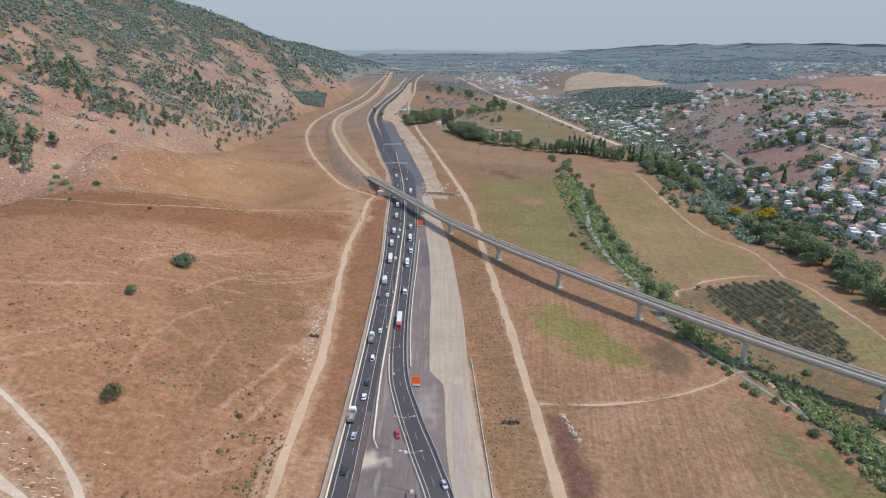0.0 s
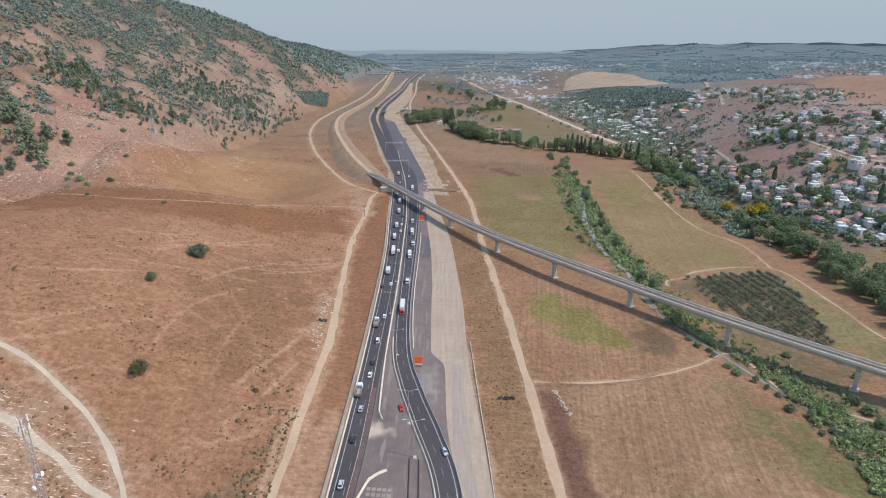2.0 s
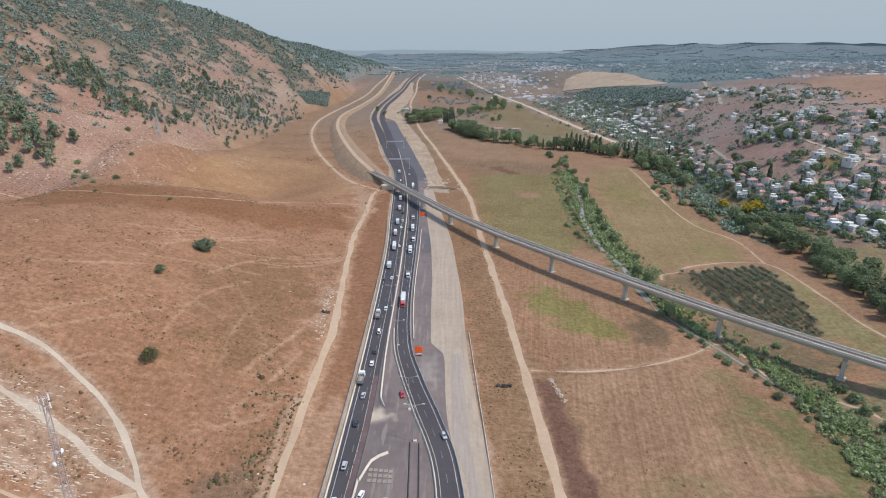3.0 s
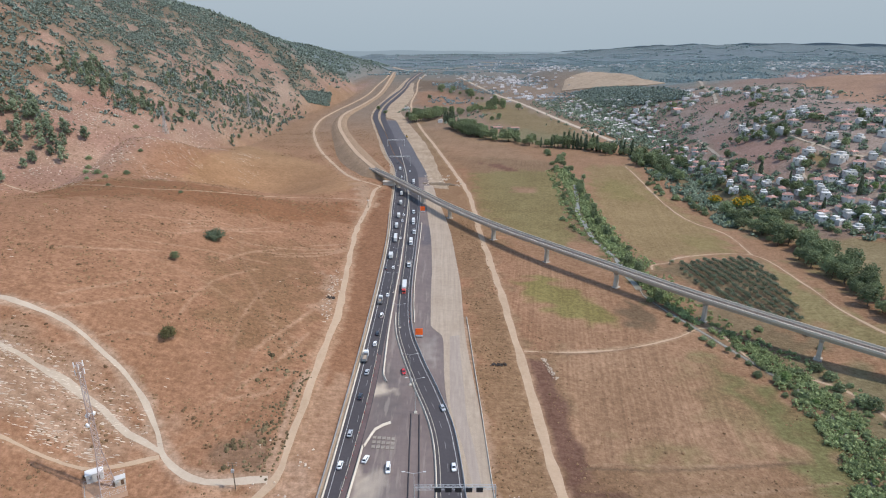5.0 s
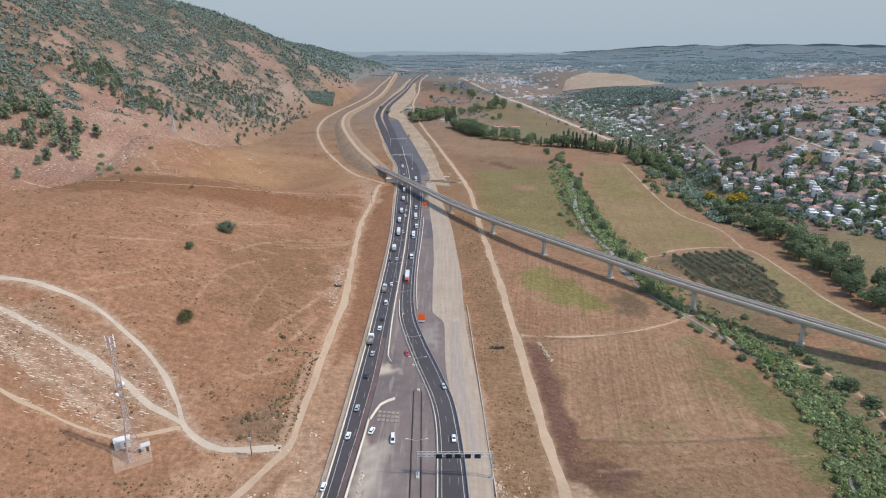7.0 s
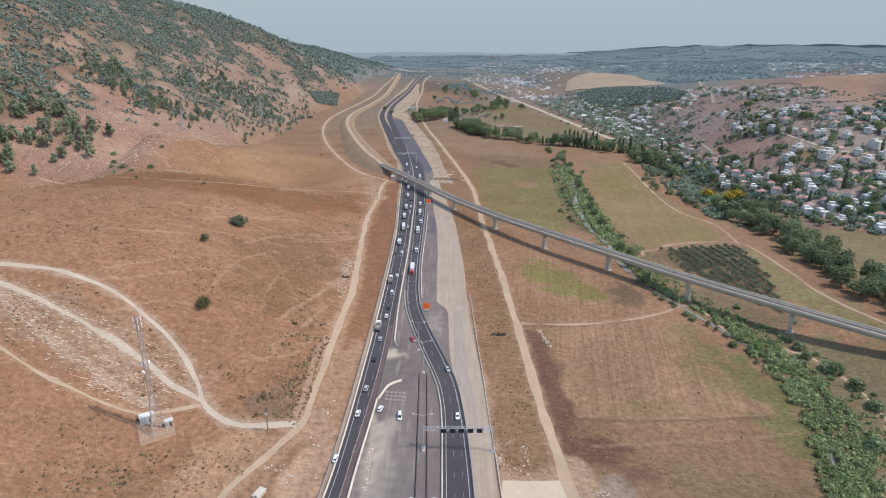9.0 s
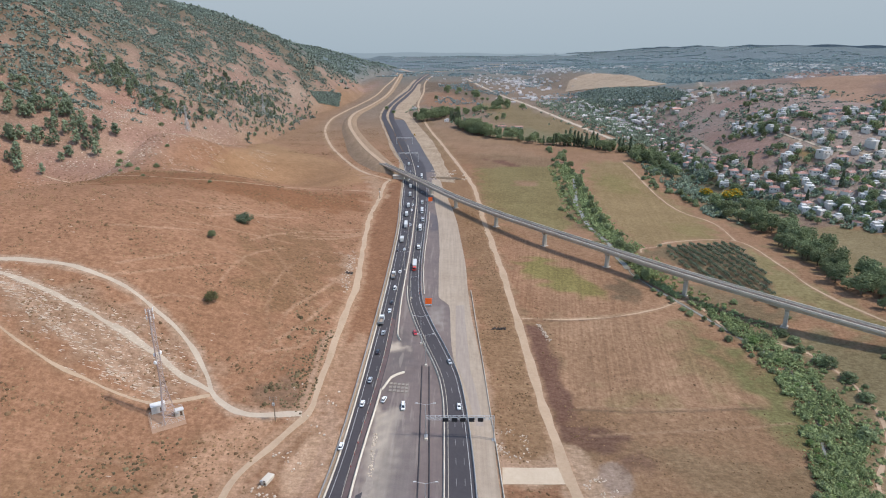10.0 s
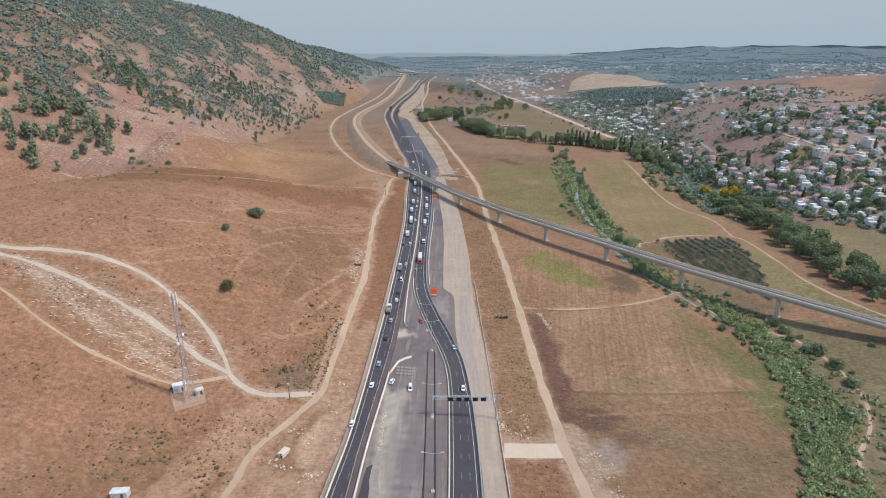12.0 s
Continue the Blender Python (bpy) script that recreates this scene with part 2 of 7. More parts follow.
CAR_WHITE, CAR_SILVER, CAR_DARK, CAR_RED = car_paint("white car paint", (0.72, 0.72, 0.71)), car_paint("silver car paint", (0.38, 0.39, 0.40)), car_paint("dark car paint", (0.035, 0.04, 0.05)), car_paint("red car paint", (0.42, 0.025, 0.03))
TRUCK_BOX, TRUCK_BED, TRUCK_RED = car_paint("white truck box", (0.56, 0.55, 0.52)), car_paint("grey tipper steel", (0.25, 0.25, 0.25)), car_paint("red truck cab", (0.5, 0.05, 0.035))


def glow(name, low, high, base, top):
    """A plain self-lit hazy backdrop that shades from its foot to its top."""
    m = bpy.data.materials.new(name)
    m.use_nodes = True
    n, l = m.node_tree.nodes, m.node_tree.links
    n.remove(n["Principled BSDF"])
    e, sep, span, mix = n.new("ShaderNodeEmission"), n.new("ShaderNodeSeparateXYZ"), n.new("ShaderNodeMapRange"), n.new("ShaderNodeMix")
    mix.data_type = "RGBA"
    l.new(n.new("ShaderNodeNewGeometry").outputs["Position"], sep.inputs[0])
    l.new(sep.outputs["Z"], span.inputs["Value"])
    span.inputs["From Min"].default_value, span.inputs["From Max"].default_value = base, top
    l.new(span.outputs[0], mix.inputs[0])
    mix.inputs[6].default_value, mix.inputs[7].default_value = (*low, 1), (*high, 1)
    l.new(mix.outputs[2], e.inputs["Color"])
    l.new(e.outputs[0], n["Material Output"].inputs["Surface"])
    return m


HAZY_SKY = glow("hazy sky", (0.232, 0.284, 0.328), (0.268, 0.314, 0.356), 140, 620)
# the ridge's haze is given as its own glow colour
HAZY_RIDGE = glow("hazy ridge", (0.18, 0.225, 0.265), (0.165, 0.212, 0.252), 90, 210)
CONE_RED = shader("faded red plastic", (0.45, 0.09, 0.06), 0.6, [(0.5, 0.3, (0.8, 0.7, 0.7), None)])
TIMBER = shader("grey-brown timber", (0.24, 0.18, 0.125), 0.9, [(1.5, 0.5, (0.65, 0.62, 0.58), None)], 0.3, 0.2)
BRUSH = shader("heap of dark brushwood", (0.075, 0.06, 0.05), 0.95, [(0.8, 0.6, (0.5, 0.5, 0.5), None)], 0.6, 0.4)

# gentle relief of the valley floor: x, y, half-widths, height
KNOLLS = [(-130, 110, 75, 95, -10), (-130, 210, 75, 95, 19), (-130, 320, 75, 95, 4), (-130, 450, 75, 95, 6), (-130, 600, 75, 95, 8),
          (-210, 110, 75, 95, 7), (-210, 210, 75, 95, 23), (-210, 320, 75, 95, 30), (-210, 450, 75, 95, 26), (-210, 600, 75, 95, -22)]
SPUR = [(-310, 110, 75, 95, 19), (-310, 210, 75, 95, 35), (-310, 320, 75, 95, 32), (-310, 450, 75, 95, 24), (-330, 600, 85, 95, 50), (-330, 740, 90, 120, 16)]
HOLLOWS = [(-20, 70, 170, 110, -9), (110, 170, 80, 80, -7), (40, 150, 60, 80, -4), (190, 250, 70, 70, -6), (200, 130, 90, 90, -16),
           (300, 420, 110, 150, -12), (210, 520, 80, 100, -6), (110, 400, 70, 100, -4), (360, 600, 90, 90, -5)]


def ease(t):
    t = np.clip(t, 0, 1)
    return t * t * (3 - 2 * t)


def waves(x, y, size, seed):
    """Smooth uneven relief about 1 high."""
    rng = np.random.RandomState(seed)
    z = 0 * x
    for k in range(9):
        a, p, s = rng.uniform(0, 6.28), rng.uniform(0, 6.28), size * rng.uniform(0.45, 1.6)
        z = z + np.sin((x * np.cos(a) + y * np.sin(a)) * 6.28 / s + p) * s / size
    return z / 4


def toe_line(y):
    """Where the mountain meets the valley floor."""
    return -300 - 45 * ease((900 - y) / 300) + 40 * np.sin(y / 210) * ease((y - 900) / 400)


def height(x, y):
    """The height of the ground."""
    x, y = np.asarray(x, float), np.asarray(y, float)
    z = 0 * x
    for bx, by, rx, ry, h in KNOLLS + SPUR + HOLLOWS:
        z = z + h * np.exp(-((x - bx) / rx) ** 2 - ((y - by) / ry) ** 2)
    z = z + 0.0265 * np.maximum(0, y - 800)
    # the wooded mountain beside the valley
    d = toe_line(y) - x
    crest = 352 * ease((y - 150) / 500) * (1 - 0.47 * ease((y - 1250) / 1400)) * (1 - ease((y - 2600) / 900))
    m = crest * (1 - np.exp(-np.maximum(d, 0) / 330))
    m = m + ease(d / 150) * (waves(x, y, 260, 3) * 9 + waves(x, y, 90, 5) * 2.5)
    z = z + m * ease((y - 250) / 350)
    # the hill of the village
    toe = 325 + 60 * ease((620 - y) / 200) + 30 * np.sin(y / 130)
    v = 100 * (1 - np.exp(-np.maximum(x - toe, 0) / 165)) * ease((y - 380) / 280) * (1 - 0.45 * ease((y - 1050) / 500)) * (1 - ease((y - 2000) / 1500))
    z = z + v + ease((x - toe - 60) / 200) * ease((y - 500) / 300) * waves(x, y, 240, 8) * 5
    # far ridges
    far = ease((y - 2200) / 2200)
    z = z + far * ease((x - 300) / 1500) * (52 + 12 * waves(x, y, 1500, 11) + 52 * ease((x - 1300) / 1300))
    z = z + 12 * ease((y - 2600) / 2000) * ease((x + 2500) / 1500)
    z = z + far * ease((x + 900) / 600) * 6 * waves(x, y, 900, 12)
    return z

# ---- building blocks ----
def part(name, bm, material, parent=None, label=""):
    """Links a bmesh as one mesh object, under a thing or a part."""
    me = bpy.data.meshes.new(name)
    bm.to_mesh(me)
    bm.free()
    for m in (material if isinstance(material, (list, tuple)) else [material]):
        me.materials.append(m)
    ob = new(name, me)
    if parent is not None:
        ob.parent = parent
    return tagged(ob, label)


def box(bm, size, at=(0, 0, 0), turn=0.0, taper=1.0, bevel=0.0, slot=0):
    """A box with its middle at `at`, its top scaled by taper, edges bevelled."""
    made = bmesh.ops.create_cube(bm, size=1.0)["verts"]
    for v in made:
        k = taper if v.co.z > 0 else 1.0
        v.co = Vector((v.co.x * size[0] * k, v.co.y * size[1] * k, v.co.z * size[2]))
    if bevel:
        edges = list({e for v in made for e in v.link_edges})
        made = list({v for f in bmesh.ops.bevel(bm, geom=edges, offset=bevel, segments=1, affect="EDGES")["faces"] for v in f.verts} | {v for v in made if v.is_valid})
    bmesh.ops.transform(bm, matrix=Matrix.Translation(at) @ Matrix.Rotation(turn, 4, "Z"), verts=made)
    for f in {f for v in made for f in v.link_faces}:
        f.material_index = slot
    return made


def rod(bm, a, b, r0, r1=None, sides=6, slot=0):
    """A tapered round bar from a to b."""
    a, b = Vector(a), Vector(b)
    d = b - a
    m = Matrix.Translation((a + b) / 2) @ d.to_track_quat("Z", "Y").to_matrix().to_4x4()
    made = bmesh.ops.create_cone(bm, cap_ends=True, segments=sides, radius1=r0, radius2=r0 if r1 is None else r1, depth=d.length, matrix=m)["verts"]
    for f in {f for v in made for f in v.link_faces}:
        f.material_index = slot
    return made


def ground_at(x, y):
    return float(height(x, y))


def smooth_line(points, step):
    """Points along a smooth curve through the given ones, about step apart."""
    p = [np.array(q, float) for q in points]
    p = [2 * p[0] - p[1]] + p + [2 * p[-1] - p[-2]]
    out = []
    for i in range(1, len(p) - 2):
        a, b, c, d = p[i - 1:i + 3]
        n = max(1, int(np.linalg.norm(c - b) / step))
        for k in range(n):
            t = k / n
            out.append(0.5 * (2 * b + (c - a) * t + (2 * a - 5 * b + 4 * c - d) * t * t + (3 * b - a - 3 * c + d) * t ** 3))
    out.append(p[-2])
    return np.array(out)


def normals(line):
    d = np.gradient(line, axis=0)
    d /= np.linalg.norm(d, axis=1)[:, None]
    return np.stack([d[:, 1], -d[:, 0]], 1)


def sheet(name, verts, faces, material, tint=None, smooth=True):
    me = bpy.data.meshes.new(name)
    me.from_pydata(verts, [], faces)
    me.materials.append(material)
    if tint is not None:
        a = me.color_attributes.new("tint", "FLOAT_COLOR", "POINT")
        a.data.foreach_set("color", tint.astype(np.float32).ravel())
    me.polygons.foreach_set("use_smooth", [smooth] * len(me.polygons))
    return new(name, me)


def ribbon(name, material, left, right, lift=0.2, step=3.0, across=4, rough=0.0, thick=0.5, stain=None):
    """A strip of surface between two lines, laid on the ground, with a skirt at its edges."""
    a, b = smooth_line(left, step), smooth_line(right, step)
    n = max(len(a), len(b))
    def even(q):
        s = np.concatenate([[0], np.cumsum(np.linalg.norm(np.diff(q, axis=0), axis=1))])
        t = np.linspace(0, s[-1], n)
        return np.stack([np.interp(t, s, q[:, 0]), np.interp(t, s, q[:, 1])], 1)
    a, b = even(a), even(b)
    if rough:
        rng = np.random.RandomState(len(name) + n)
        d = (b - a) / np.linalg.norm(b - a, axis=1)[:, None]
        wob = lambda: np.convolve(rng.normal(0, rough, n + 4), [0.2, 0.25, 0.3, 0.25, 0.2], "valid")[:n, None] * 1.6
        a, b = a + d * wob(), b + d * wob()
    ks = np.linspace(0, 1, across + 1)
    w = across + 3
    rows = a[:, None, :] + (b - a)[:, None, :] * ks[None, :, None]
    zs = height(rows[..., 0], rows[..., 1]) + lift + np.clip((rows[..., 1] - 430) * 4e-4, 0, 0.6)
    grid = np.concatenate([rows, zs[..., None]], -1)
    down = np.array([0, 0, thick])
    verts = np.concatenate([grid[:, :1] - down, grid, grid[:, -1:] - down], 1).reshape(-1, 3).tolist()
    faces = [(i * w + k, i * w + k + 1, (i + 1) * w + k + 1, (i + 1) * w + k) for i in range(n - 1) for k in range(w - 1)]
    tint = None if stain is None else stain(np.array(verts)[:, 0], np.array(verts)[:, 1])
    return tagged(sheet(name, verts, faces, material, tint, False), kind="structure")


PATHS = []


def track(name, material, line, width, lift=0.06, rough=0.4, across=3, bare=1.0, core=0.22):
    """A beaten track: its worn middle, and bare soil that fades out beside it."""
    c = smooth_line(line, 3.0)
    o = normals(c) * width * core
    PATHS.append((line, width * bare, tuple(material.node_tree.nodes["RGB"].outputs[0].default_value[:3])))
    return ribbon(name, material, c - o, c + o, lift, 3.0, across, rough, 0.4)


# ---- ground ----
def spaced(lo, hi, fine_lo, fine_hi, step, grow=1.09):
    mid = list(np.arange(fine_lo, fine_hi + step, step))
    up, s = [mid[-1]], step
    while up[-1] < hi:
        s = min(s * grow, 40)
        up.append(up[-1] + s)
    down, s = [mid[0]], step
    while down[-1] > lo:
        s = min(s * grow, 60)
        down.append(down[-1] - s)
    return np.array(down[:0:-1] + mid + up[1:])


def inside(x, y, poly, soft=4.0):
    """1 inside the outline, 0 outside, with a soft uneven edge."""
    p = np.array(poly, float)
    q = np.roll(p, -1, axis=0)
    odd, near = np.zeros(x.shape, bool), np.full(x.shape, 1e9)
    for (x0, y0), (x1, y1) in zip(p, q):
        dy = y1 - y0 if abs(y1 - y0) > 1e-6 else 1e-6
        odd ^= ((y0 > y) != (y1 > y)) & (x < (x1 - x0) * (y - y0) / dy + x0)
        ex, ey = x1 - x0, y1 - y0
        t = np.clip(((x - x0) * ex + (y - y0) * ey) / (ex * ex + ey * ey + 1e-9), 0, 1)
        near = np.minimum(near, np.hypot(x - x0 - t * ex, y - y0 - t * ey))
    s = np.where(odd, near, -near)
    return np.clip(0.5 + s / (2 * soft), 0, 1)


TAN, OLIVE, GREEN = (0.34, 0.225, 0.145), (0.245, 0.208, 0.10), (0.245, 0.215, 0.085)
MAUVE, STRAW, PALE = (0.29, 0.21, 0.18), (0.37, 0.25, 0.145), (0.47, 0.37, 0.28)
# the colour, the softness of its edge, how strongly it is furrowed, its outline
PAINT = [
    ((0.29, 0.205, 0.125), 12, 0.0, [(12, 20), (60, 20), (70, 60), (60, 300), (40, 500), (10, 800), (-60, 1200), (-30, 500), (14, 300)]),
    (STRAW, 8, 0.2, [(-279, 626), (-305, 856), (-162, 748), (-85, 590), (-110, 540), (-250, 469)]),
    ((0.27, 0.155, 0.085), 10, 0.0, [(-348, 455), (-167, 442), (-87, 504), (-80, 440), (-120, 400), (-170, 380), (-253, 325), (-330, 380)]),
    ((0.27, 0.18, 0.105), 20, 0.0, [(-110, 200), (-70, 200), (-80, 300), (-90, 360), (-130, 330), (-125, 250)]),
    ((0.315, 0.208, 0.127), 14, 0.0, [(-170, 90), (-100, 100), (-75, 140), (-85, 90), (-110, 60), (-200, 60)]),
    ((0.37, 0.275, 0.195), 9, 0.0, [(-230, 176), (-213, 176), (-182, 180), (-144, 168), (-112, 148), (-127, 136), (-165, 144), (-205, 158)]),
    ((0.37, 0.265, 0.178), 6, 0.0, [(-70, 20), (-50, 20), (-45, 110), (-50, 138), (-62, 145), (-72, 110), (-80, 60)]),
    ((0.30, 0.20, 0.125), 5, 0.0, [(-62, 60), (-55, 62), (-56, 98), (-62, 118), (-67, 108), (-68, 80)]),
    ((0.28, 0.17, 0.102), 3, 0.0, [(-57, 135), (-58, 165), (-54, 205), (-54, 255), (-62, 335), (-66, 420), (-66, 500), (-70, 560), (-57, 590), (-50, 485), (-44, 400), (-41, 300), (-40, 231), (-41, 178), (-45, 132)]),
    ((0.27, 0.195, 0.135), 6, 0.0, [(-83, 152), (-70, 159), (-64, 150), (-69, 136), (-86, 137)]),
    ((0.41, 0.30, 0.205), 3, 0.0, [(-52, 120), (-46, 123), (-45, 109), (-47, 87), (-50, 66), (-57, 66), (-54, 87), (-61, 89), (-54, 105)]),
    ((0.40, 0.31, 0.225), 2, 0.0, [(10, 20), (26, 20), (23, 110), (21.5, 140), (19.5, 175), (16.5, 205), (14, 260), (8, 260), (8, 140)]),
    ((0.43, 0.335, 0.245), 7, 0.0, [(-74, 312), (-66, 298), (-60, 256), (-62, 240), (-69, 262)]),
    ((0.42, 0.32, 0.225), 8, 0.0, [(-125, 690), (-69, 560), (-66, 500), (-76, 470), (-90, 560)]),
    ((0.44, 0.34, 0.245), 6, 0.0, [(21, 108), (48, 112), (68, 108), (76, 96), (62, 85), (60, 40), (48, 40), (46, 92), (21, 92)]),
    ((0.30, 0.225, 0.16), 3, 0.0, [(60, 104), (66, 106), (71, 101), (66, 95), (60, 97)]),
    (TAN, 10, 0.5, [(-45, 1082), (15, 991), (99, 891), (138, 748), (12, 787), (-12, 914)]),
    ((0.27, 0.185, 0.115), 8, 0.6, [(5, 807), (80, 787), (149, 748), (144, 687), (33, 673), (19, 748)]),
    (OLIVE, 9, 0.3, [(33, 680), (97, 690), (144, 690), (118, 480), (108, 415), (92, 395), (76, 410), (44, 456), (33, 510)]),
    ((0.19, 0.105, 0.075), 4, 0.2, [(48, 748), (75, 735), (93, 690), (80, 690), (60, 725)]),
    (TAN, 5, 0.4, [(77, 600), (103, 598), (95, 570), (76, 574)]),
    ((0.31, 0.235, 0.125), 10, 0.5, [(187, 720), (245, 735), (236, 615), (248, 490), (245, 446), (236, 399), (180, 377), (150, 365), (150, 420), (150, 470), (158, 550)]),
    ((0.26, 0.22, 0.10), 14, 0.3, [(175, 640), (215, 640), (215, 560), (180, 570)]),
    ((0.28, 0.23, 0.11), 10, 0.3, [(205, 450), (240, 450), (232, 405), (200, 400)]),
    ((0.36, 0.225, 0.14), 9, 0.9, [(36, 400), (74, 360), (111, 308), (114, 266), (110, 243), (70, 230), (44, 229), (38, 283)]),
    (GREEN, 8, 0.6, [(50, 318), (70, 330), (84, 305), (102, 270), (92, 256), (68, 270), (54, 288)]),
    ((0.19, 0.14, 0.09), 7, 0.0, [(112, 290), (128, 285), (120, 255), (106, 262)]),
    ((0.365, 0.238, 0.15), 7, 1.0, [(60, 222), (120, 237), (143, 230), (158, 184), (150, 157), (58, 149), (56, 180)]),
    ((0.30, 0.22, 0.125), 14, 0.7, [(128, 225), (143, 225), (155, 185), (135, 165), (125, 190)]),
    ((0.28, 0.21, 0.115), 10, 0.5, [(75, 160), (110, 165), (105, 152), (80, 150)]),
    ((0.19, 0.115, 0.085), 2.5, 0.0, [(42, 222), (54, 220), (57, 180), (60, 150), (68, 128), (56, 118), (48, 125), (45, 167)]),
    ((0.305, 0.20, 0.122), 9, 0.4, [(56, 145), (110, 148), (168, 155), (150, 100), (125, 20), (64, 20), (60, 112)]),
    ((0.265, 0.19, 0.115), 12, 0.0, [(75, 120), (100, 118), (150, 110), (140, 70), (110, 75)]),
    ((0.21, 0.205, 0.095), 9, 0.0, [(139, 232), (160, 198), (176, 165), (160, 120), (146, 128), (150, 164)]),
    ((0.245, 0.212, 0.125), 15, 0.0, [(170, 255), (246, 200), (261, 76), (142, 60), (150, 100), (175, 130), (189, 180)]),
    ((0.275, 0.23, 0.125), 12, 0.0, [(270, 390), (380, 380), (390, 280), (300, 200), (280, 300)]),
    ((0.28, 0.245, 0.125), 8, 0.0, [(248, 388), (246, 290), (262, 214), (248, 208), (214, 281)]),
    ((0.235, 0.185, 0.115), 6, 0.0, [(150, 350), (176, 362), (244, 384), (228, 330), (210, 262), (180, 300)]),
    ((0.24, 0.19, 0.12), 10, 0.0, [(160, 300), (205, 262), (215, 245), (190, 230), (150, 262)]),
    ((0.22, 0.16, 0.10), 9, 0.0, [(112, 420), (126, 400), (128, 470), (140, 560), (128, 560), (116, 480)]),
    ((0.13, 0.145, 0.065), 10, 0.0, [(128, 560), (152, 560), (146, 480), (140, 420), (150, 360), (150, 290), (132, 290), (128, 350), (122, 440)]),
    ((0.25, 0.22, 0.13), 16, 0.0, [(60, 960), (150, 1100), (240, 1000), (240, 900), (150, 900)]),
    ((0.27, 0.21, 0.12), 20, 0.0, [(60, 1500), (150, 1500), (250, 1050), (200, 980), (100, 1150)]),
    ((0.34, 0.20, 0.13), 25, 0.0, [(-50, 1420), (40, 1380), (60, 1600), (-20, 1700)]),
    ((0.235, 0.20, 0.125), 10, 0.0, [(262, 800), (268, 640), (266, 554), (264, 490), (275, 449), (330, 440), (350, 480), (345, 560), (335, 660), (345, 800), (330, 870)]),
    ((0.28, 0.235, 0.135), 8, 0.0, [(300, 437), (356, 440), (390, 400), (400, 330), (330, 300), (300, 350)]),
    ((0.27, 0.205, 0.165), 8, 0.0, [(345, 500), (372, 440), (330, 440), (322, 470)]),
    (PALE, 14, 0.0, [(352, 1811), (411, 2020), (494, 2091), (557, 2026), (548, 1731), (565, 1534), (485, 1514), (413, 1645)]),
    ((0.34, 0.21, 0.14), 16, 0.0, [(-89, 1780), (-7, 1817), (70, 1530), (75, 1460), (-5, 1398), (-68, 1398)]),
    ((0.20, 0.15, 0.11), 30, 0.0, [(-106, 2252), (96, 2162), (115, 1776), (42, 1605), (-5, 1830), (-87, 1830)]),
    ((0.375, 0.265, 0.23), 14, 0.0, [(380, 1069), (408, 896), (351, 833), (347, 958)]),
    ((0.36, 0.25, 0.215), 12, 0.0, [(394, 836), (378, 722), (407, 619), (393, 604), (354, 599), (343, 706)]),
    ((0.37, 0.26, 0.225), 16, 0.0, [(488, 1082), (496, 916), (453, 878), (437, 998)]),
    (MAUVE, 25, 0.0, [(566, 1167), (1157, 1967), (1590, 2202), (791, 1035), (622, 1036)]),
    ((0.40, 0.26, 0.185), 14, 0.2, [(630, 1052), (800, 1200), (1100, 1500), (900, 1000), (578, 717), (563, 800), (596, 916)]),
    ((0.29, 0.20, 0.16), 12, 0.2, [(800, 1080), (980, 1260), (800, 930), (640, 780), (640, 850)]),
    ((0.40, 0.34, 0.30), 12, 0.0, [(330, 590), (347, 560), (400, 545), (458, 515), (440, 440), (390, 420), (369, 450), (345, 533)]),
    ((0.41, 0.345, 0.305), 14, 0.0, [(407, 600), (470, 660), (590, 735), (560, 640), (500, 545), (458, 522), (410, 560)]),
    ((0.42, 0.33, 0.295), 10, 0.0, [(338, 920), (346, 818), (338, 692), (345, 590), (329, 580), (309, 646), (305, 724), (314, 850)]),
    ((0.33, 0.25, 0.13), 5, 0.0, [(400, 600), (418, 596), (408, 572), (392, 572)]),
    ((0.54, 0.42, 0.30), 3, 0.0, [(-64.8, 95.3), (-59.6, 114), (-48.5, 122), (-43.6, 118.6), (-46.7, 98.7), (-53.4, 85.5), (-61.3, 90.4)]),
    ((0.41, 0.30, 0.205), 4, 0.0, [(-75, 66), (-74.9, 79.5), (-62.3, 85.6), (-48.5, 79.2), (-49.7, 66)]),
    ((0.385, 0.27, 0.18), 4, 0.0, [(-63.1, 130.5), (-60.1, 173.5), (-47.4, 190), (-43.4, 178), (-45.5, 140.3), (-47.6, 131.8)]),
    ((0.47, 0.36, 0.26), 4, 0.0, [(47.2, 124.8), (54.5, 116.5), (60.6, 100.1), (59.8, 66), (41.3, 66), (44, 96)]),
    ((0.365, 0.29, 0.235), 1.2, 0.0, [(58.2, 100), (61.5, 107), (67.6, 109.5), (71.5, 106), (72.8, 100), (70.5, 93), (66, 89), (60, 89)]),
    ((0.20, 0.125, 0.09), 5, 0.0, [(72, 112), (80, 118), (76, 102), (73, 100)]),
    ((0.185, 0.115, 0.083), 4, 0.0, [(48.7, 136), (62, 136), (80, 130), (80.5, 124), (66, 116), (58, 121), (48.1, 127)]),
    ((0.62, 0.49, 0.365), 1.2, 0.0, [(21.7, 103.6), (43, 104.6), (45, 95.4), (20.8, 94.6)]),
    ((0.30, 0.185, 0.115), 2.5, 0.0, [(22.6, 92.0), (43.5, 92.8), (42.4, 62), (21.6, 62)]),
]


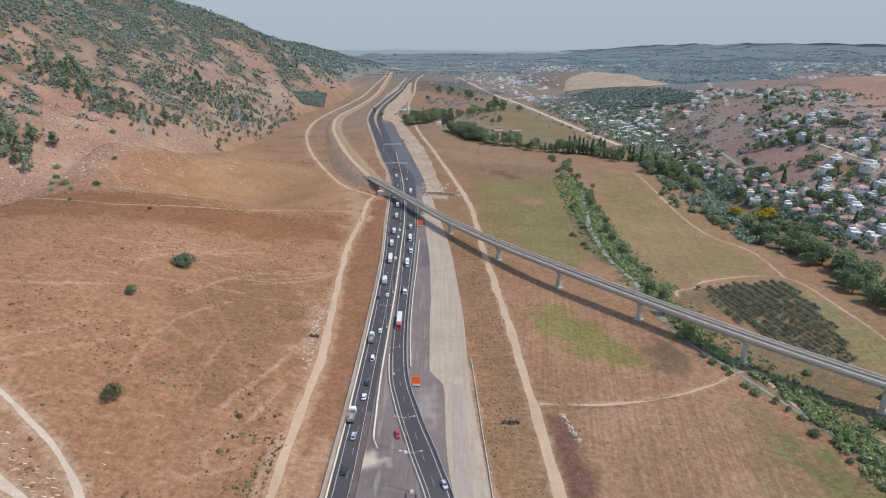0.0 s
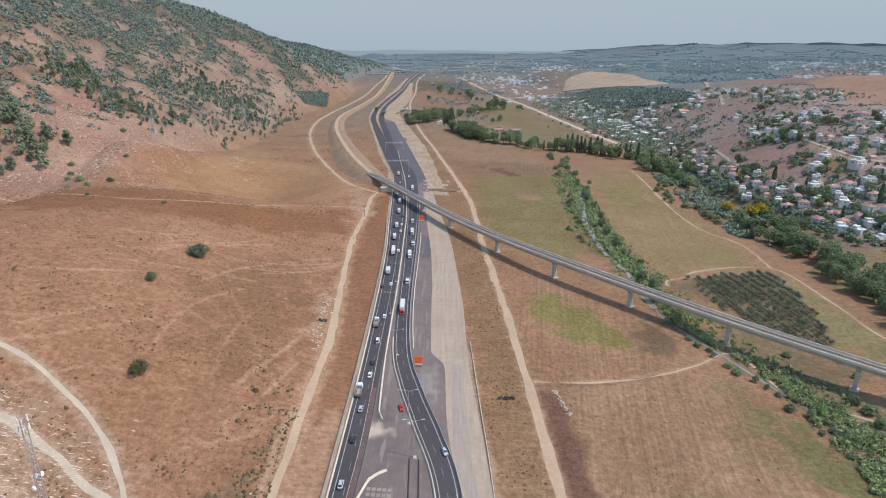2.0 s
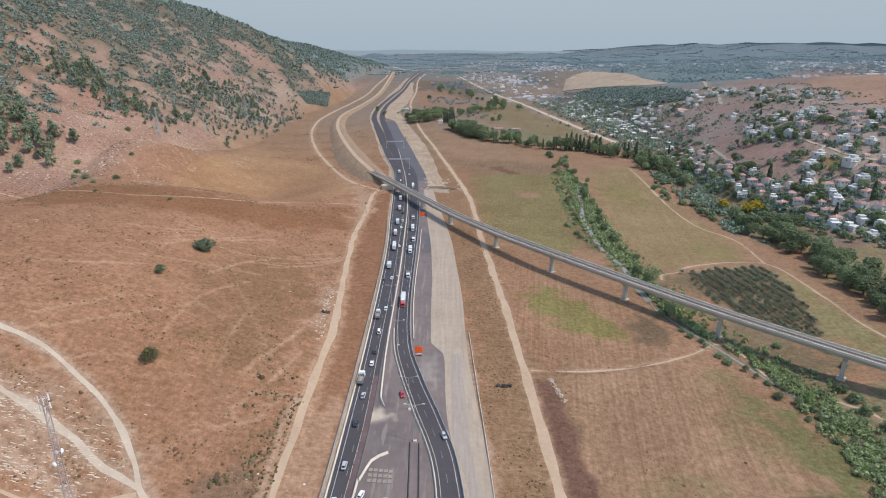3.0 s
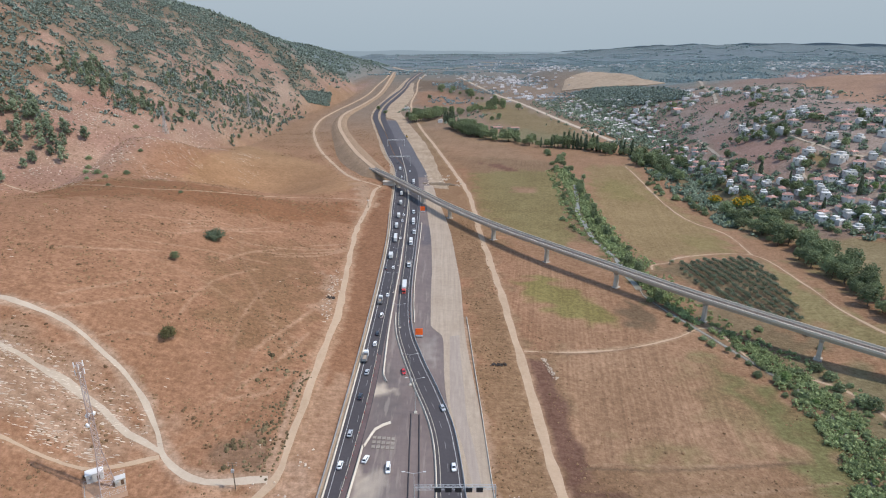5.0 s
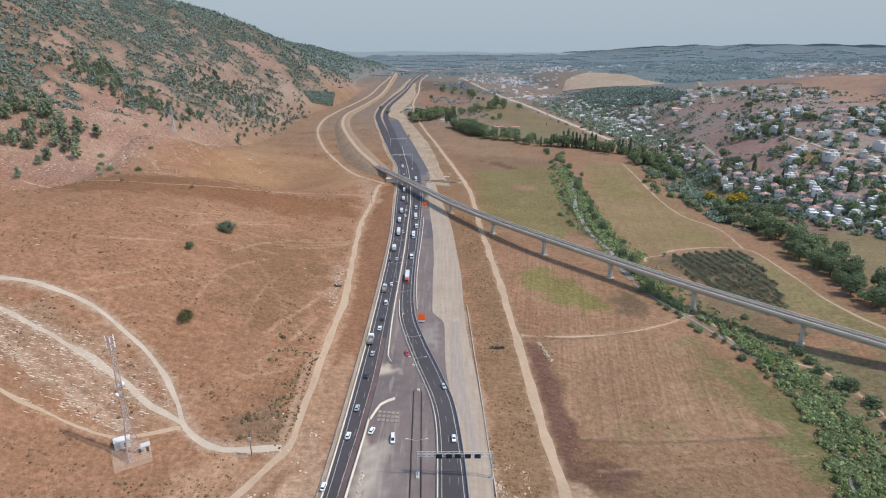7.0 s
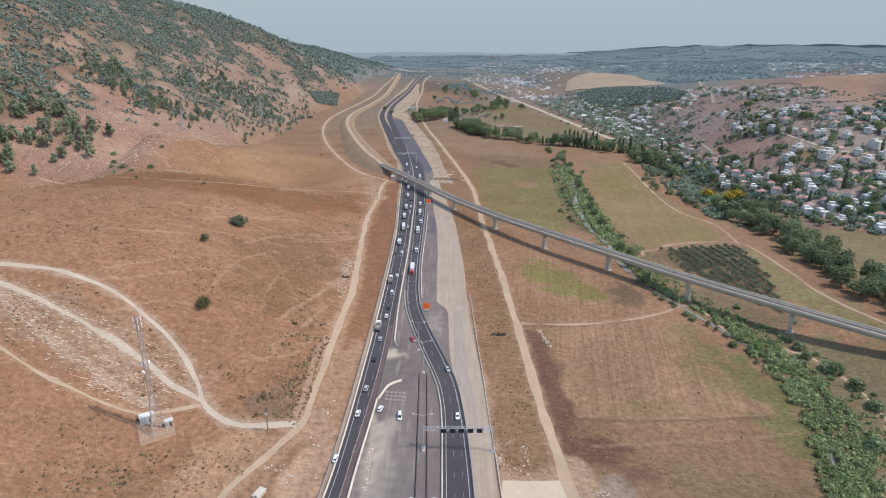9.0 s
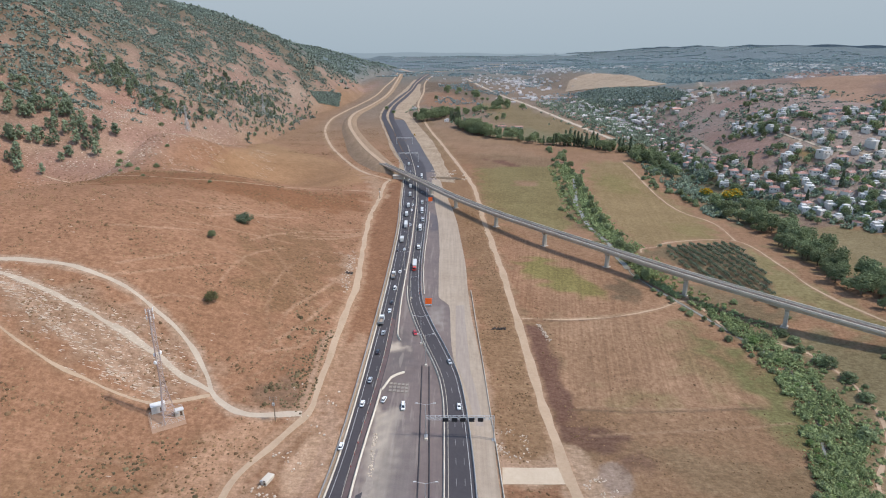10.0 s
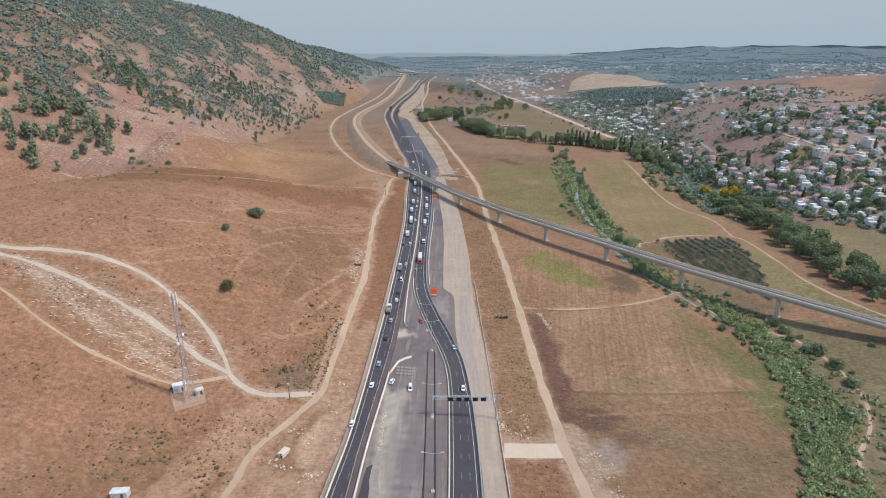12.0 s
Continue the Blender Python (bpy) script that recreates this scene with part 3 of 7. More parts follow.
def tints(x, y):
    """The valley's soil colour, with far haze painted in, and how furrowed it is."""
    c = np.zeros(x.shape + (4,))
    c[..., :3] = (0.35, 0.222, 0.14)
    hill = ease((-285 - x) / 60) * ease((y - 425 + 0.15 * (x + 300)) / 60)
    rock = np.clip(0.3 + 0.6 * waves(x, y, 70, 31), 0, 1)[..., None]
    c[..., :3] = c[..., :3] * (1 - hill[..., None]) + ((1 - rock) * np.array((0.36, 0.255, 0.205)) + rock * np.array((0.44, 0.34, 0.265))) * hill[..., None]
    red = hill * np.clip(waves(x, y, 160, 33) * 1.4 - 0.5, 0, 1)
    c[..., :3] = c[..., :3] * (1 - red[..., None]) + np.array((0.35, 0.225, 0.18)) * red[..., None]
    for poly in RED_SCARS:
        k = inside(x + waves(x, y, 40, 34) * 12, y + waves(x, y, 40, 35) * 12, poly, 14)[..., None]
        c[..., :3] = c[..., :3] * (1 - k) + np.array((0.38, 0.25, 0.20)) * k
    green = hill * np.clip(hill_cover(x, y) * 0.9, 0, 0.75)
    c[..., :3] = c[..., :3] * (1 - green[..., None]) + np.array((0.145, 0.135, 0.095)) * green[..., None]
    town = ease((x - 330) / 40) * ease((y - 480) / 60)
    c[..., :3] = c[..., :3] * (1 - town[..., None]) + np.array((0.36, 0.285, 0.25)) * town[..., None]
    mid = ease((y - 850) / 500)[..., None] * ease((x + 280) / 60)[..., None]
    c[..., :3] = c[..., :3] * (1 - mid) + np.array((0.285, 0.22, 0.17)) * mid
    # plains and woods far up the valley, with blue-grey haze mixed into their colours
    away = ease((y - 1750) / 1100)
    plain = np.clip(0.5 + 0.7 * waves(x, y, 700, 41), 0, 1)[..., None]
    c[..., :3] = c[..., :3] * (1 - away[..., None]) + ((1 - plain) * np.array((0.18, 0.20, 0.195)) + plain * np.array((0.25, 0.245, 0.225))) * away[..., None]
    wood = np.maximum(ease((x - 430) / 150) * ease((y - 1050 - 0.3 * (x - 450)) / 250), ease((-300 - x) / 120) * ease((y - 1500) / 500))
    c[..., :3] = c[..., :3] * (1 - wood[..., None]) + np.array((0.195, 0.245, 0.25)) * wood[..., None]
    # the farthest ground takes most of the painted haze blue
    far_haze = ease((y - 2500) / 900)[..., None] * 0.8
    c[..., :3] = c[..., :3] * (1 - far_haze) + np.array((0.195, 0.255, 0.30)) * far_haze
    for colour, soft, furrow, poly in PAINT:
        p = np.array(poly)
        m = (x > p[:, 0].min() - 60) & (x < p[:, 0].max() + 60) & (y > p[:, 1].min() - 60) & (y < p[:, 1].max() + 60)
        px, py = x[m], y[m]
        k = inside(px + waves(px, py, 16, 21) * soft * 0.7, py + waves(px, py, 16, 22) * soft * 0.7, poly, soft * 0.6)[..., None]
        c[m] = c[m] * (1 - k) + np.array((*colour, furrow)) * k
    for line, width, colour in PATHS:
        p = smooth_line(line, 10.0)
        m = (x > p[:, 0].min() - 20) & (x < p[:, 0].max() + 20) & (y > p[:, 1].min() - 20) & (y < p[:, 1].max() + 20)
        px, py, near = x[m], y[m], np.full(m.sum(), 1e9)
        for (x0, y0), (x1, y1) in zip(p, p[1:]):
            ex, ey = x1 - x0, y1 - y0
            t = np.clip(((px - x0) * ex + (py - y0) * ey) / (ex * ex + ey * ey + 1e-9), 0, 1)
            near = np.minimum(near, np.hypot(px - x0 - t * ex, py - y0 - t * ey))
        k = np.clip(0.5 + (width * 0.52 + waves(px, py, 9, 23) * width * 0.14 - near) / (0.28 * width + 1.2), 0, 1)[:, None]
        c[m] = c[m] * (1 - k) + np.array((*colour, 0.0)) * k
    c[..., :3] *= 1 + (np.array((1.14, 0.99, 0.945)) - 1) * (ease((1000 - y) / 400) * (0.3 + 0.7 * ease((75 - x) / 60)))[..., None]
    return c


# bare scars and stands of pine on the mountain
RED_SCARS = [[(-500, 1340), (-464, 1480), (-374, 1390), (-402, 1320)], [(-465, 1047), (-436, 1087), (-420, 1217), (-394, 1206), (-382, 1022), (-425, 996)], [(-330, 1435), (-264, 2412), (-241, 1993), (-320, 1390)]]
STANDS = [[(-477, 708), (-457, 786), (-424, 745), (-450, 693)], [(-426, 731), (-374, 775), (-350, 830), (-358, 741), (-396, 690)], [(-436, 910), (-400, 1079), (-358, 1246), (-346, 1105), (-362, 899), (-401, 863)],
          [(-347, 852), (-353, 1021), (-316, 1275), (-309, 1188), (-318, 931), (-334, 812)], [(-472, 510), (-430, 580), (-364, 572), (-352, 537), (-422, 477), (-446, 464)], [(-520, 560), (-470, 620), (-440, 600), (-480, 540)]]
STONY = [(-520, 400), (-490, 470), (-440, 520), (-415, 600), (-395, 686), (-345, 794), (-307, 892), (-290, 700), (-279, 544), (-361, 470)]


def hill_cover(x, y):
    """How thickly the mountain is grown over."""
    d = toe_line(y) - x
    g = 0.8 * waves(x, y, 120, 51) + 1.3 * waves(x, y, 34, 52)
    k = ease((d - 5) / 60) * np.clip(0.22 + 0.66 * ease((d - 50) / 180) + 0.40 * ease((y - 1250) / 350) + 0.5 * g, 0.02, 1)
    for poly in RED_SCARS:
        k = k * (1 - 0.88 * inside(x + waves(x, y, 40, 34) * 12, y + waves(x, y, 40, 35) * 12, poly, 14))
    return k * (1 - 0.8 * inside(x + waves(x, y, 50, 36) * 14, y, STONY, 18))


def build_ground():
    xs, ys = spaced(-3900, 3900, -300, 260, 1.6, 1.05), spaced(-900, 4900, 40, 440, 1.6, 1.04)
    gx, gy = np.meshgrid(xs, ys)
    gz = height(gx, gy)
    w, h = len(xs), len(ys)
    i = np.arange(w * h).reshape(h, w)
    faces = np.stack([i[:-1, :-1], i[:-1, 1:], i[1:, 1:], i[1:, :-1]], -1).reshape(-1, 4)
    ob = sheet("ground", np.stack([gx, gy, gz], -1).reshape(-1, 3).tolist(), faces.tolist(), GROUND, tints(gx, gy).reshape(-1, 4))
    return tagged(ob, "dry tan and olive fields of a wide valley floor", "ground", kind="structure")


# ---- roads and tracks ----
WEST_L = [(-48, 20), (-46, 70), (-43, 110), (-40, 178), (-39, 231), (-40, 300), (-43, 400), (-48, 485), (-55, 610), (-64, 708), (-86, 830), (-118, 1020), (-151, 1230), (-157, 1424), (-149, 1665), (-136, 1900), (-137, 2114), (-133, 2343), (-121, 2587), (-97, 2837)]
WEST_R = [(-37, 20), (-36, 94), (-32, 150), (-30, 190), (-30, 260), (-31, 340), (-33, 427), (-35, 505), (-40, 588), (-51, 709), (-76.1, 830), (-106.2, 1020), (-141.1, 1230), (-148.3, 1424), (-139.5, 1665), (-129.5, 1900), (-130.2, 2114), (-124.3, 2343), (-112.6, 2587), (-89.0, 2837)]
EAST_L = [(-1, 20), (-1, 104), (-3, 157), (-13, 193), (-20, 218), (-25, 244), (-27, 285), (-28.5, 355), (-31, 430), (-34, 505), (-39, 590), (-50, 709), (-74.9, 830), (-104.8, 1020), (-135.4, 1230), (-143.2, 1424), (-134.0, 1665), (-125.8, 1900), (-126.2, 2114), (-119.2, 2343), (-107.8, 2587), (-84.4, 2837)]
EAST_R = [(11, 20), (10, 105), (6, 159), (-1, 187), (-10, 215), (-17, 246), (-20, 299), (-21, 380), (-21.5, 430), (-23, 505), (-27, 590), (-37, 709), (-65, 830), (-93, 1020), (-125, 1230), (-134, 1424), (-124, 1665), (-119, 1900), (-119, 2114), (-110, 2343), (-99, 2587), (-76, 2837)]
STAINS = [
    ((0.135, 0.11, 0.10), 5, [(-30, 205), (-22, 205), (-19, 175), (-27, 150), (-31, 168)]),
    ((0.42, 0.345, 0.265), 2.2, [(-32.5, 137), (-22.6, 137.3), (-21.3, 132.4), (-24, 124.7), (-22.6, 108), (-24.5, 60), (-25, 20), (-31, 20), (-31.5, 90)]),
    ((0.27, 0.225, 0.185), 4, [(-28, 20), (-29, 90), (-27, 128), (-23, 140), (-21, 110), (-22, 20)]),
    ((0.20, 0.165, 0.145), 4, [(-14, 20), (-14, 120), (-17, 130), (-20, 100), (-20, 20)]),
    ((0.44, 0.36, 0.275), 1.6, [(-32.5, 189.4), (-26, 188.5), (-21, 185.9), (-27.6, 181.7), (-32, 179.5)]),
    ((0.115, 0.098, 0.10), 4, [(-20.6, 449), (-5, 439), (-3.8, 399), (-16.6, 387)]),
    ((0.26, 0.22, 0.19), 3, [(-11, 232), (-5, 236), (-3, 215), (-9, 214)]),
]


def base_stain(x, y):
    """Pale dust and darker patches on the base coat."""
    c = np.ones(x.shape + (4,))
    c[..., :3] = (0.175, 0.135, 0.121)
    for colour, soft, poly in STAINS:
        k = inside(x + waves(x, y, 5, 24) * soft * 0.6, y + waves(x, y, 9, 25) * soft * 1.4, poly, soft)[..., None]
        c[..., :3] = c[..., :3] * (1 - k) + np.array(colour) * k
    return c


ribbon("road_base", BASECOAT, [(-39.5, 20), (-38.5, 94), (-34, 150), (-32, 190), (-32.5, 260), (-33.5, 400), (-36, 500), (-50, 709), (-76, 868), (-105, 1020), (-137, 1195)], [(13.5, 20), (12.5, 104), (10.5, 140), (8, 167), (7, 190), (6, 215), (4, 243), (-3, 262), (-5, 308), (-8, 400), (-13, 490), (-14, 590), (-18, 640), (-37, 787), (-56, 904), (-74, 1020), (-97, 1165)], 0.1, 1.6, 40, stain=base_stain)
ribbon("road_west", ASPHALT, WEST_L, WEST_R, 0.25, 4)
ribbon("road_east", ASPHALT, EAST_L, EAST_R, 0.3, 4)
ribbon("median_strip", FILL, [(-105.8, 1020), (-141.0, 1230), (-148.1, 1424), (-139.4, 1665), (-129.5, 1900), (-130.1, 2114), (-124.1, 2343), (-112.5, 2587), (-88.9, 2837)], [(-105.2, 1020), (-135.5, 1230), (-143.3, 1424), (-134.1, 1665), (-125.9, 1900), (-126.3, 2114), (-119.3, 2343), (-107.9, 2587), (-84.5, 2837)], 0.2, 6)
ribbon("gravel_strip", GRAVEL, [(12.4, 20), (11.6, 80), (10.4, 104), (9.2, 127), (6.2, 157), (3.4, 176), (1.6, 192), (1.0, 216), (0.2, 238), (-3, 243), (-6.2, 247), (-6.8, 271), (-7.3, 308), (-7.6, 343), (-10, 410), (-14, 470), (-18, 540), (-22, 600)],
       [(22, 20), (20.2, 75), (19.5, 100), (19.6, 132), (17.6, 172), (15.2, 202), (13.2, 228), (12.2, 260), (11.6, 309), (9.5, 360), (6.5, 420), (2, 470), (-6, 540), (-12, 600)], 0.2, 4, rough=0.05)
ribbon("road_bed", LANE_BED, [(12.6, 130), (8.4, 157), (4.4, 176), (3.9, 190), (3.9, 216), (4.2, 238)], [(15.8, 130), (13.2, 157), (11.1, 173), (10.4, 196), (9.6, 217), (9.4, 240)], 0.23, 3, rough=0.06)
ribbon("unused_lane", ASPHALT, [(-36, 20), (-35, 60), (-34, 86)], [(-29.5, 20), (-30.5, 60), (-31.5, 88)], 0.16, 4, rough=0.15)
ribbon("dust_verge", DUST, [(-29.4, 20), (-30.2, 60), (-31, 90), (-29.5, 112)], [(-25.5, 20), (-27, 60), (-28, 92), (-28.5, 112)], 0.17, 3, rough=0.5)
ribbon("graded_strip", FILL, [(-15, 590), (-19, 640), (-37.5, 787), (-56.5, 904), (-75, 1020), (-98, 1165), (-125, 1230), (-133.5, 1424), (-123.5, 1665), (-118, 1900), (-118, 2114)], [(6, 585), (-3, 663), (-15, 787), (-31, 904), (-50, 1020), (-77, 1165), (-97, 1317), (-92, 1462), (-88, 1690), (-100, 1900), (-106, 2114)], 0.15, 6, rough=0.9)
ribbon("paved_strip", OLD_PAVING, [(-40, 640), (-50, 709), (-76, 868), (-105, 1020), (-118, 1165)], [(-19, 650), (-26, 709), (-49, 868), (-74.5, 1020), (-97.5, 1165)], 0.2, 5)
ribbon("yard_pad", YARD, [(21.7, 103.8), (32, 104.4), (44, 105)], [(21, 94.2), (32, 94.6), (45, 95)], 0.08, 2, 4, 0.12, 0.3)
ribbon("quarry_floor", FILL, [(352, 1790), (413, 1650), (485, 1524), (530, 1500), (568, 1534)], [(400, 1990), (450, 2060), (500, 2085), (552, 2000), (566, 1640)], 1.2, 12, 12, 5.0, 3.0)
ribbon("west_verge", FILL, [(-66, 660), (-72, 730), (-92, 830), (-123, 1020), (-156, 1230), (-163, 1424), (-158, 1600), (-157, 1700), (-152, 1840), (-148, 2114), (-146, 2343)], [(-60, 660), (-67, 730), (-87, 830), (-119, 1020), (-152, 1230), (-158, 1424), (-150, 1600), (-147, 1700), (-138, 1840), (-138, 2114), (-134, 2343)], 0.12, 6, rough=0.6)
track("farm_track", DIRT, [(53, 20), (50, 71), (47, 100), (45, 140), (42, 200), (38, 270), (35, 345), (31, 430), (29, 510), (26, 572), (11, 700), (-12, 868), (-44, 1069), (-72, 1320), (-84, 1500), (-84, 1800), (-95, 2200), (-80, 2600)], 5.5, core=0.4)
PATHS.append(([(-116, 40), (-104, 72), (-98, 92), (-92, 110), (-82, 122)], 17.0, (0.45, 0.315, 0.21)))
PATHS.append(([(-92, 20), (-84, 73), (-83, 87), (-79, 101), (-71, 114), (-65, 124), (-61, 134), (-60, 150), (-58, 190)], 9.0, (0.46, 0.345, 0.245)))
PATHS.append(([(-65, 124), (-57, 128), (-46, 128)], 6.0, (0.45, 0.34, 0.245)))
PATHS.append(([(-50, 132), (-49, 150), (-47, 172), (-46, 190)], 8.0, (0.395, 0.28, 0.19)))
track("dirt_track_west", DIRT, [(-92, 20), (-84, 73), (-83, 87), (-79, 101), (-71, 114), (-65, 124), (-61, 134), (-60, 150), (-58, 200), (-58, 255), (-66, 345), (-71, 416), (-71, 500), (-73, 560), (-69, 585)], 8.0, core=0.22)
PATHS.append(([(-55, 20), (-54, 70), (-51, 105), (-49, 120), (-52, 135), (-64, 140)], 5.0, (0.43, 0.325, 0.235)))
PATHS.append(([(-217, 175), (-186, 158), (-161, 147), (-143, 139), (-127, 134)], 4.2, (0.47, 0.37, 0.275)))
PATHS.append(([(-210, 179), (-175, 162), (-150, 150), (-130, 141)], 2.8, (0.43, 0.33, 0.24)))
track("track_loop", PALE_TRACK, [(-290, 190), (-241, 189), (-218, 193), (-190, 193), (-167, 188), (-145, 177), (-127, 165), (-112, 149), (-105, 138), (-94, 131), (-83, 129), (-64, 131)], 5.6)
track("track_middle", PALE_TRACK, [(-290, 188), (-238, 183), (-205, 177), (-172, 167), (-140, 155), (-123, 146), (-106, 139)], 5.2)
track("track_lower", DIRT, [(-270, 182), (-222, 159), (-203, 149), (-180, 139), (-157, 133), (-140, 130), (-127, 129), (-106, 137)], 2.6)
track("ramp_track", DIRT, [(-69, 585), (-85, 600), (-107, 632), (-151, 748), (-194, 868), (-235, 1030), (-252, 1180), (-247, 1318), (-236, 1438), (-224, 1600), (-220, 1760), (-226, 2000), (-230, 2411), (-250, 2805)], 9)
track("field_line_track", DIRT, [(-400, 470), (-330, 440), (-250, 400), (-215, 395), (-167, 442), (-130, 500), (-82, 520)], 2.2)
track("old_road", PALE_TRACK, [(60, 2400), (136, 1766), (188, 1482), (229, 1214), (254, 1050), (273, 939), (287, 869)], 12, core=0.36)
track("cross_track", DIRT, [(43, 228), (70, 229), (103, 237), (129, 248), (151, 262), (165, 258)], 2.6, core=0.14)
track("bank_track", DIRT, [(140, 282), (146, 276), (158, 264), (164.8, 232.9), (180.1, 220.4), (196.9, 207.4), (203.1, 195.1), (205.9, 178.6), (205.7, 163.5), (201.0, 145.0), (190.8, 127.3), (174.4, 109.4), (163.2, 91.8), (156.7, 76.1)], 3)
track("grove_track", DIRT, [(150, 348), (153, 358), (168, 364), (183, 379), (246, 396), (248, 330), (246, 280), (258, 232), (280, 190)], 3)
track("meadow_track", DIRT, [(238, 720), (232, 590), (236, 505), (254, 460), (246, 396)], 3)
track("village_road", SUBGRADE, [(362, 800), (345, 714), (340, 670), (339, 632), (346, 585), (358, 556), (375, 518), (402, 475), (440, 430)], 6.5, 0.3)
track("village_lane", PALE_TRACK, [(436, 770), (413, 719), (411, 645), (416, 615), (426, 584), (450, 560), (490, 540)], 5.5, 0.4)
track("village_street", PALE_TRACK, [(415, 618), (398, 605), (386, 590), (378, 560), (375, 518)], 6, 0.35)
track("hill_road", SUBGRADE, [(600, 1450), (560, 1300), (520, 1180), (500, 1090), (470, 1000)], 12, 0.6)
track("far_road", PALE_TRACK, [(-262, 3100), (-200, 2900), (-150, 2800), (-66, 2880), (46, 3021), (152, 3170), (260, 3300)], 24, 1.0)
track("plain_road", PALE_TRACK, [(200, 3500), (320, 3440), (491, 3355)], 26, 1.0)
track("far_link_road", PALE_TRACK, [(-97, 2837), (-120, 2870), (-150, 2800)], 20, 0.9)
track("creek", WATER, [(150, 620), (141, 560), (131, 507), (127, 450), (126, 420), (130, 376), (128, 340), (129, 310)], 3.4, 0.1, 0.6, core=0.5)
track("creek_lower", WATER, [(129, 310), (129, 300), (137, 278), (146, 262), (156, 244), (166, 226), (178, 202), (181, 180), (176, 155), (163, 126), (156, 105), (142, 60)], 3.0, 0.1, 0.5)

# faint wheel marks over the dry slope and fields
for marks in ([(-70, 200), (-95, 240), (-125, 300), (-150, 380)], [(-72, 215), (-100, 228), (-130, 245), (-180, 262)], [(-75, 165), (-95, 190), (-100, 240), (-92, 300)], [(-105, 138), (-85, 158), (-72, 190)], 
              [(-120, 140), (-95, 165), (-85, 210)], [(60, 149), (110, 152), (150, 158)], [(62, 128), (110, 135), (160, 146)], [(-95, 60), (-110, 95), (-150, 100)], [(-150, 60), (-180, 100), (-230, 120)]):
    PATHS.append((marks, 1.0, (0.365, 0.255, 0.17)))
# narrow trails trodden by goats, up and across the slope
trail = np.random.RandomState(27)
for k in range(26):
    x0, y0, a, n = trail.uniform(-200, -75), trail.uniform(150, 380), trail.normal(0.75, 0.35), trail.uniform(25, 80)
    bend = trail.normal(0, 5)
    mid = (x0 + math.cos(a) * n / 2 - math.sin(a) * bend, y0 + math.sin(a) * n / 2 + math.cos(a) * bend)
    end = (min(x0 + math.cos(a) * n, -68), y0 + math.sin(a) * n)
    if mid[0] < -70:
        PATHS.append(([(x0, y0), mid, end], trail.uniform(0.9, 1.6), (0.45, 0.325, 0.225)))
PATHS.append(([(-62, 189.7), (-64.7, 182.4), (-64.6, 163.2), (-64.4, 146.3), (-66, 136.2)], 2.2, (0.44, 0.34, 0.25)))
PATHS.append(([(58, 147), (90, 148), (120, 152), (152, 157)], 1.4, (0.20, 0.14, 0.09)))
PATHS.append(([(45, 226), (80, 229), (108, 238)], 1.2, (0.22, 0.15, 0.10)))
build_ground()


def backdrop(name, radius, top, material, label, low=-60, lumpy=0.0, seed=1):
    """A wide curved curtain far beyond the valley."""
    verts, n = [], 120
    for i in range(n + 1):
        a = radians(-60 + 120 * i / n)
        x, y = radius * math.sin(a), radius * math.cos(a)
        h = top + lumpy * float(waves(np.array(i * 14.0), np.array(seed * 90.0), 420, seed)) + lumpy * 0.4 * float(waves(np.array(i * 14.0), np.array(3.0), 90, seed + 1))
        verts += [(x, y, low), (x, y, h)]
    ob = sheet(name, verts, [(2 * i, 2 * i + 2, 2 * i + 3, 2 * i + 1) for i in range(n)], material)
    return tagged(ob, label, "backdrop", kind="structure")


backdrop("backdrop", 4700, 900, HAZY_SKY, "pale hazy sky above the far hills")
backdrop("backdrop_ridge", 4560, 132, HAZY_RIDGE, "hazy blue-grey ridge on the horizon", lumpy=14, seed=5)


def painted_line(line_points, offset, width, dash=0.0, gap=0.0, lift=0.36, upto=1450, material=None, name="lane_marking", label="white painted lane line on dark asphalt"):
    """A painted line beside a road edge, whole or in dashes; one joined mesh."""
    c = smooth_line(line_points, 2.0)
    c = c[c[:, 1] < upto]
    o = normals(c)
    a, b = c + o * offset, c + o * (offset + width)
    za, zb = height(a[:, 0], a[:, 1]) + lift, height(b[:, 0], b[:, 1]) + lift
    run = np.concatenate([[0], np.cumsum(np.linalg.norm(np.diff(c, axis=0), axis=1))])
    verts, faces = [], []
    if dash:
        s = 0.0
        while s + dash < run[-1]:
            q = [[np.interp(k, run, v) for v in (a[:, 0], a[:, 1], za, b[:, 0], b[:, 1], zb)] for k in (s, s + dash)]
            n = len(verts)
            verts += [(q[0][0], q[0][1], q[0][2]), (q[0][3], q[0][4], q[0][5]), (q[1][3], q[1][4], q[1][5]), (q[1][0], q[1][1], q[1][2])]
            faces.append((n, n + 1, n + 2, n + 3))
            s += dash + gap
    else:
        verts = [(p[0], p[1], z) for p, z in zip(a, za)] + [(p[0], p[1], z) for p, z in zip(b, zb)]
        n = len(a)
        faces = [(i, i + n, i + n + 1, i + 1) for i in range(n - 1)]
    return tagged(sheet(name, verts, faces, material or PAINT_WHITE), label, "road marking", kind="structure")


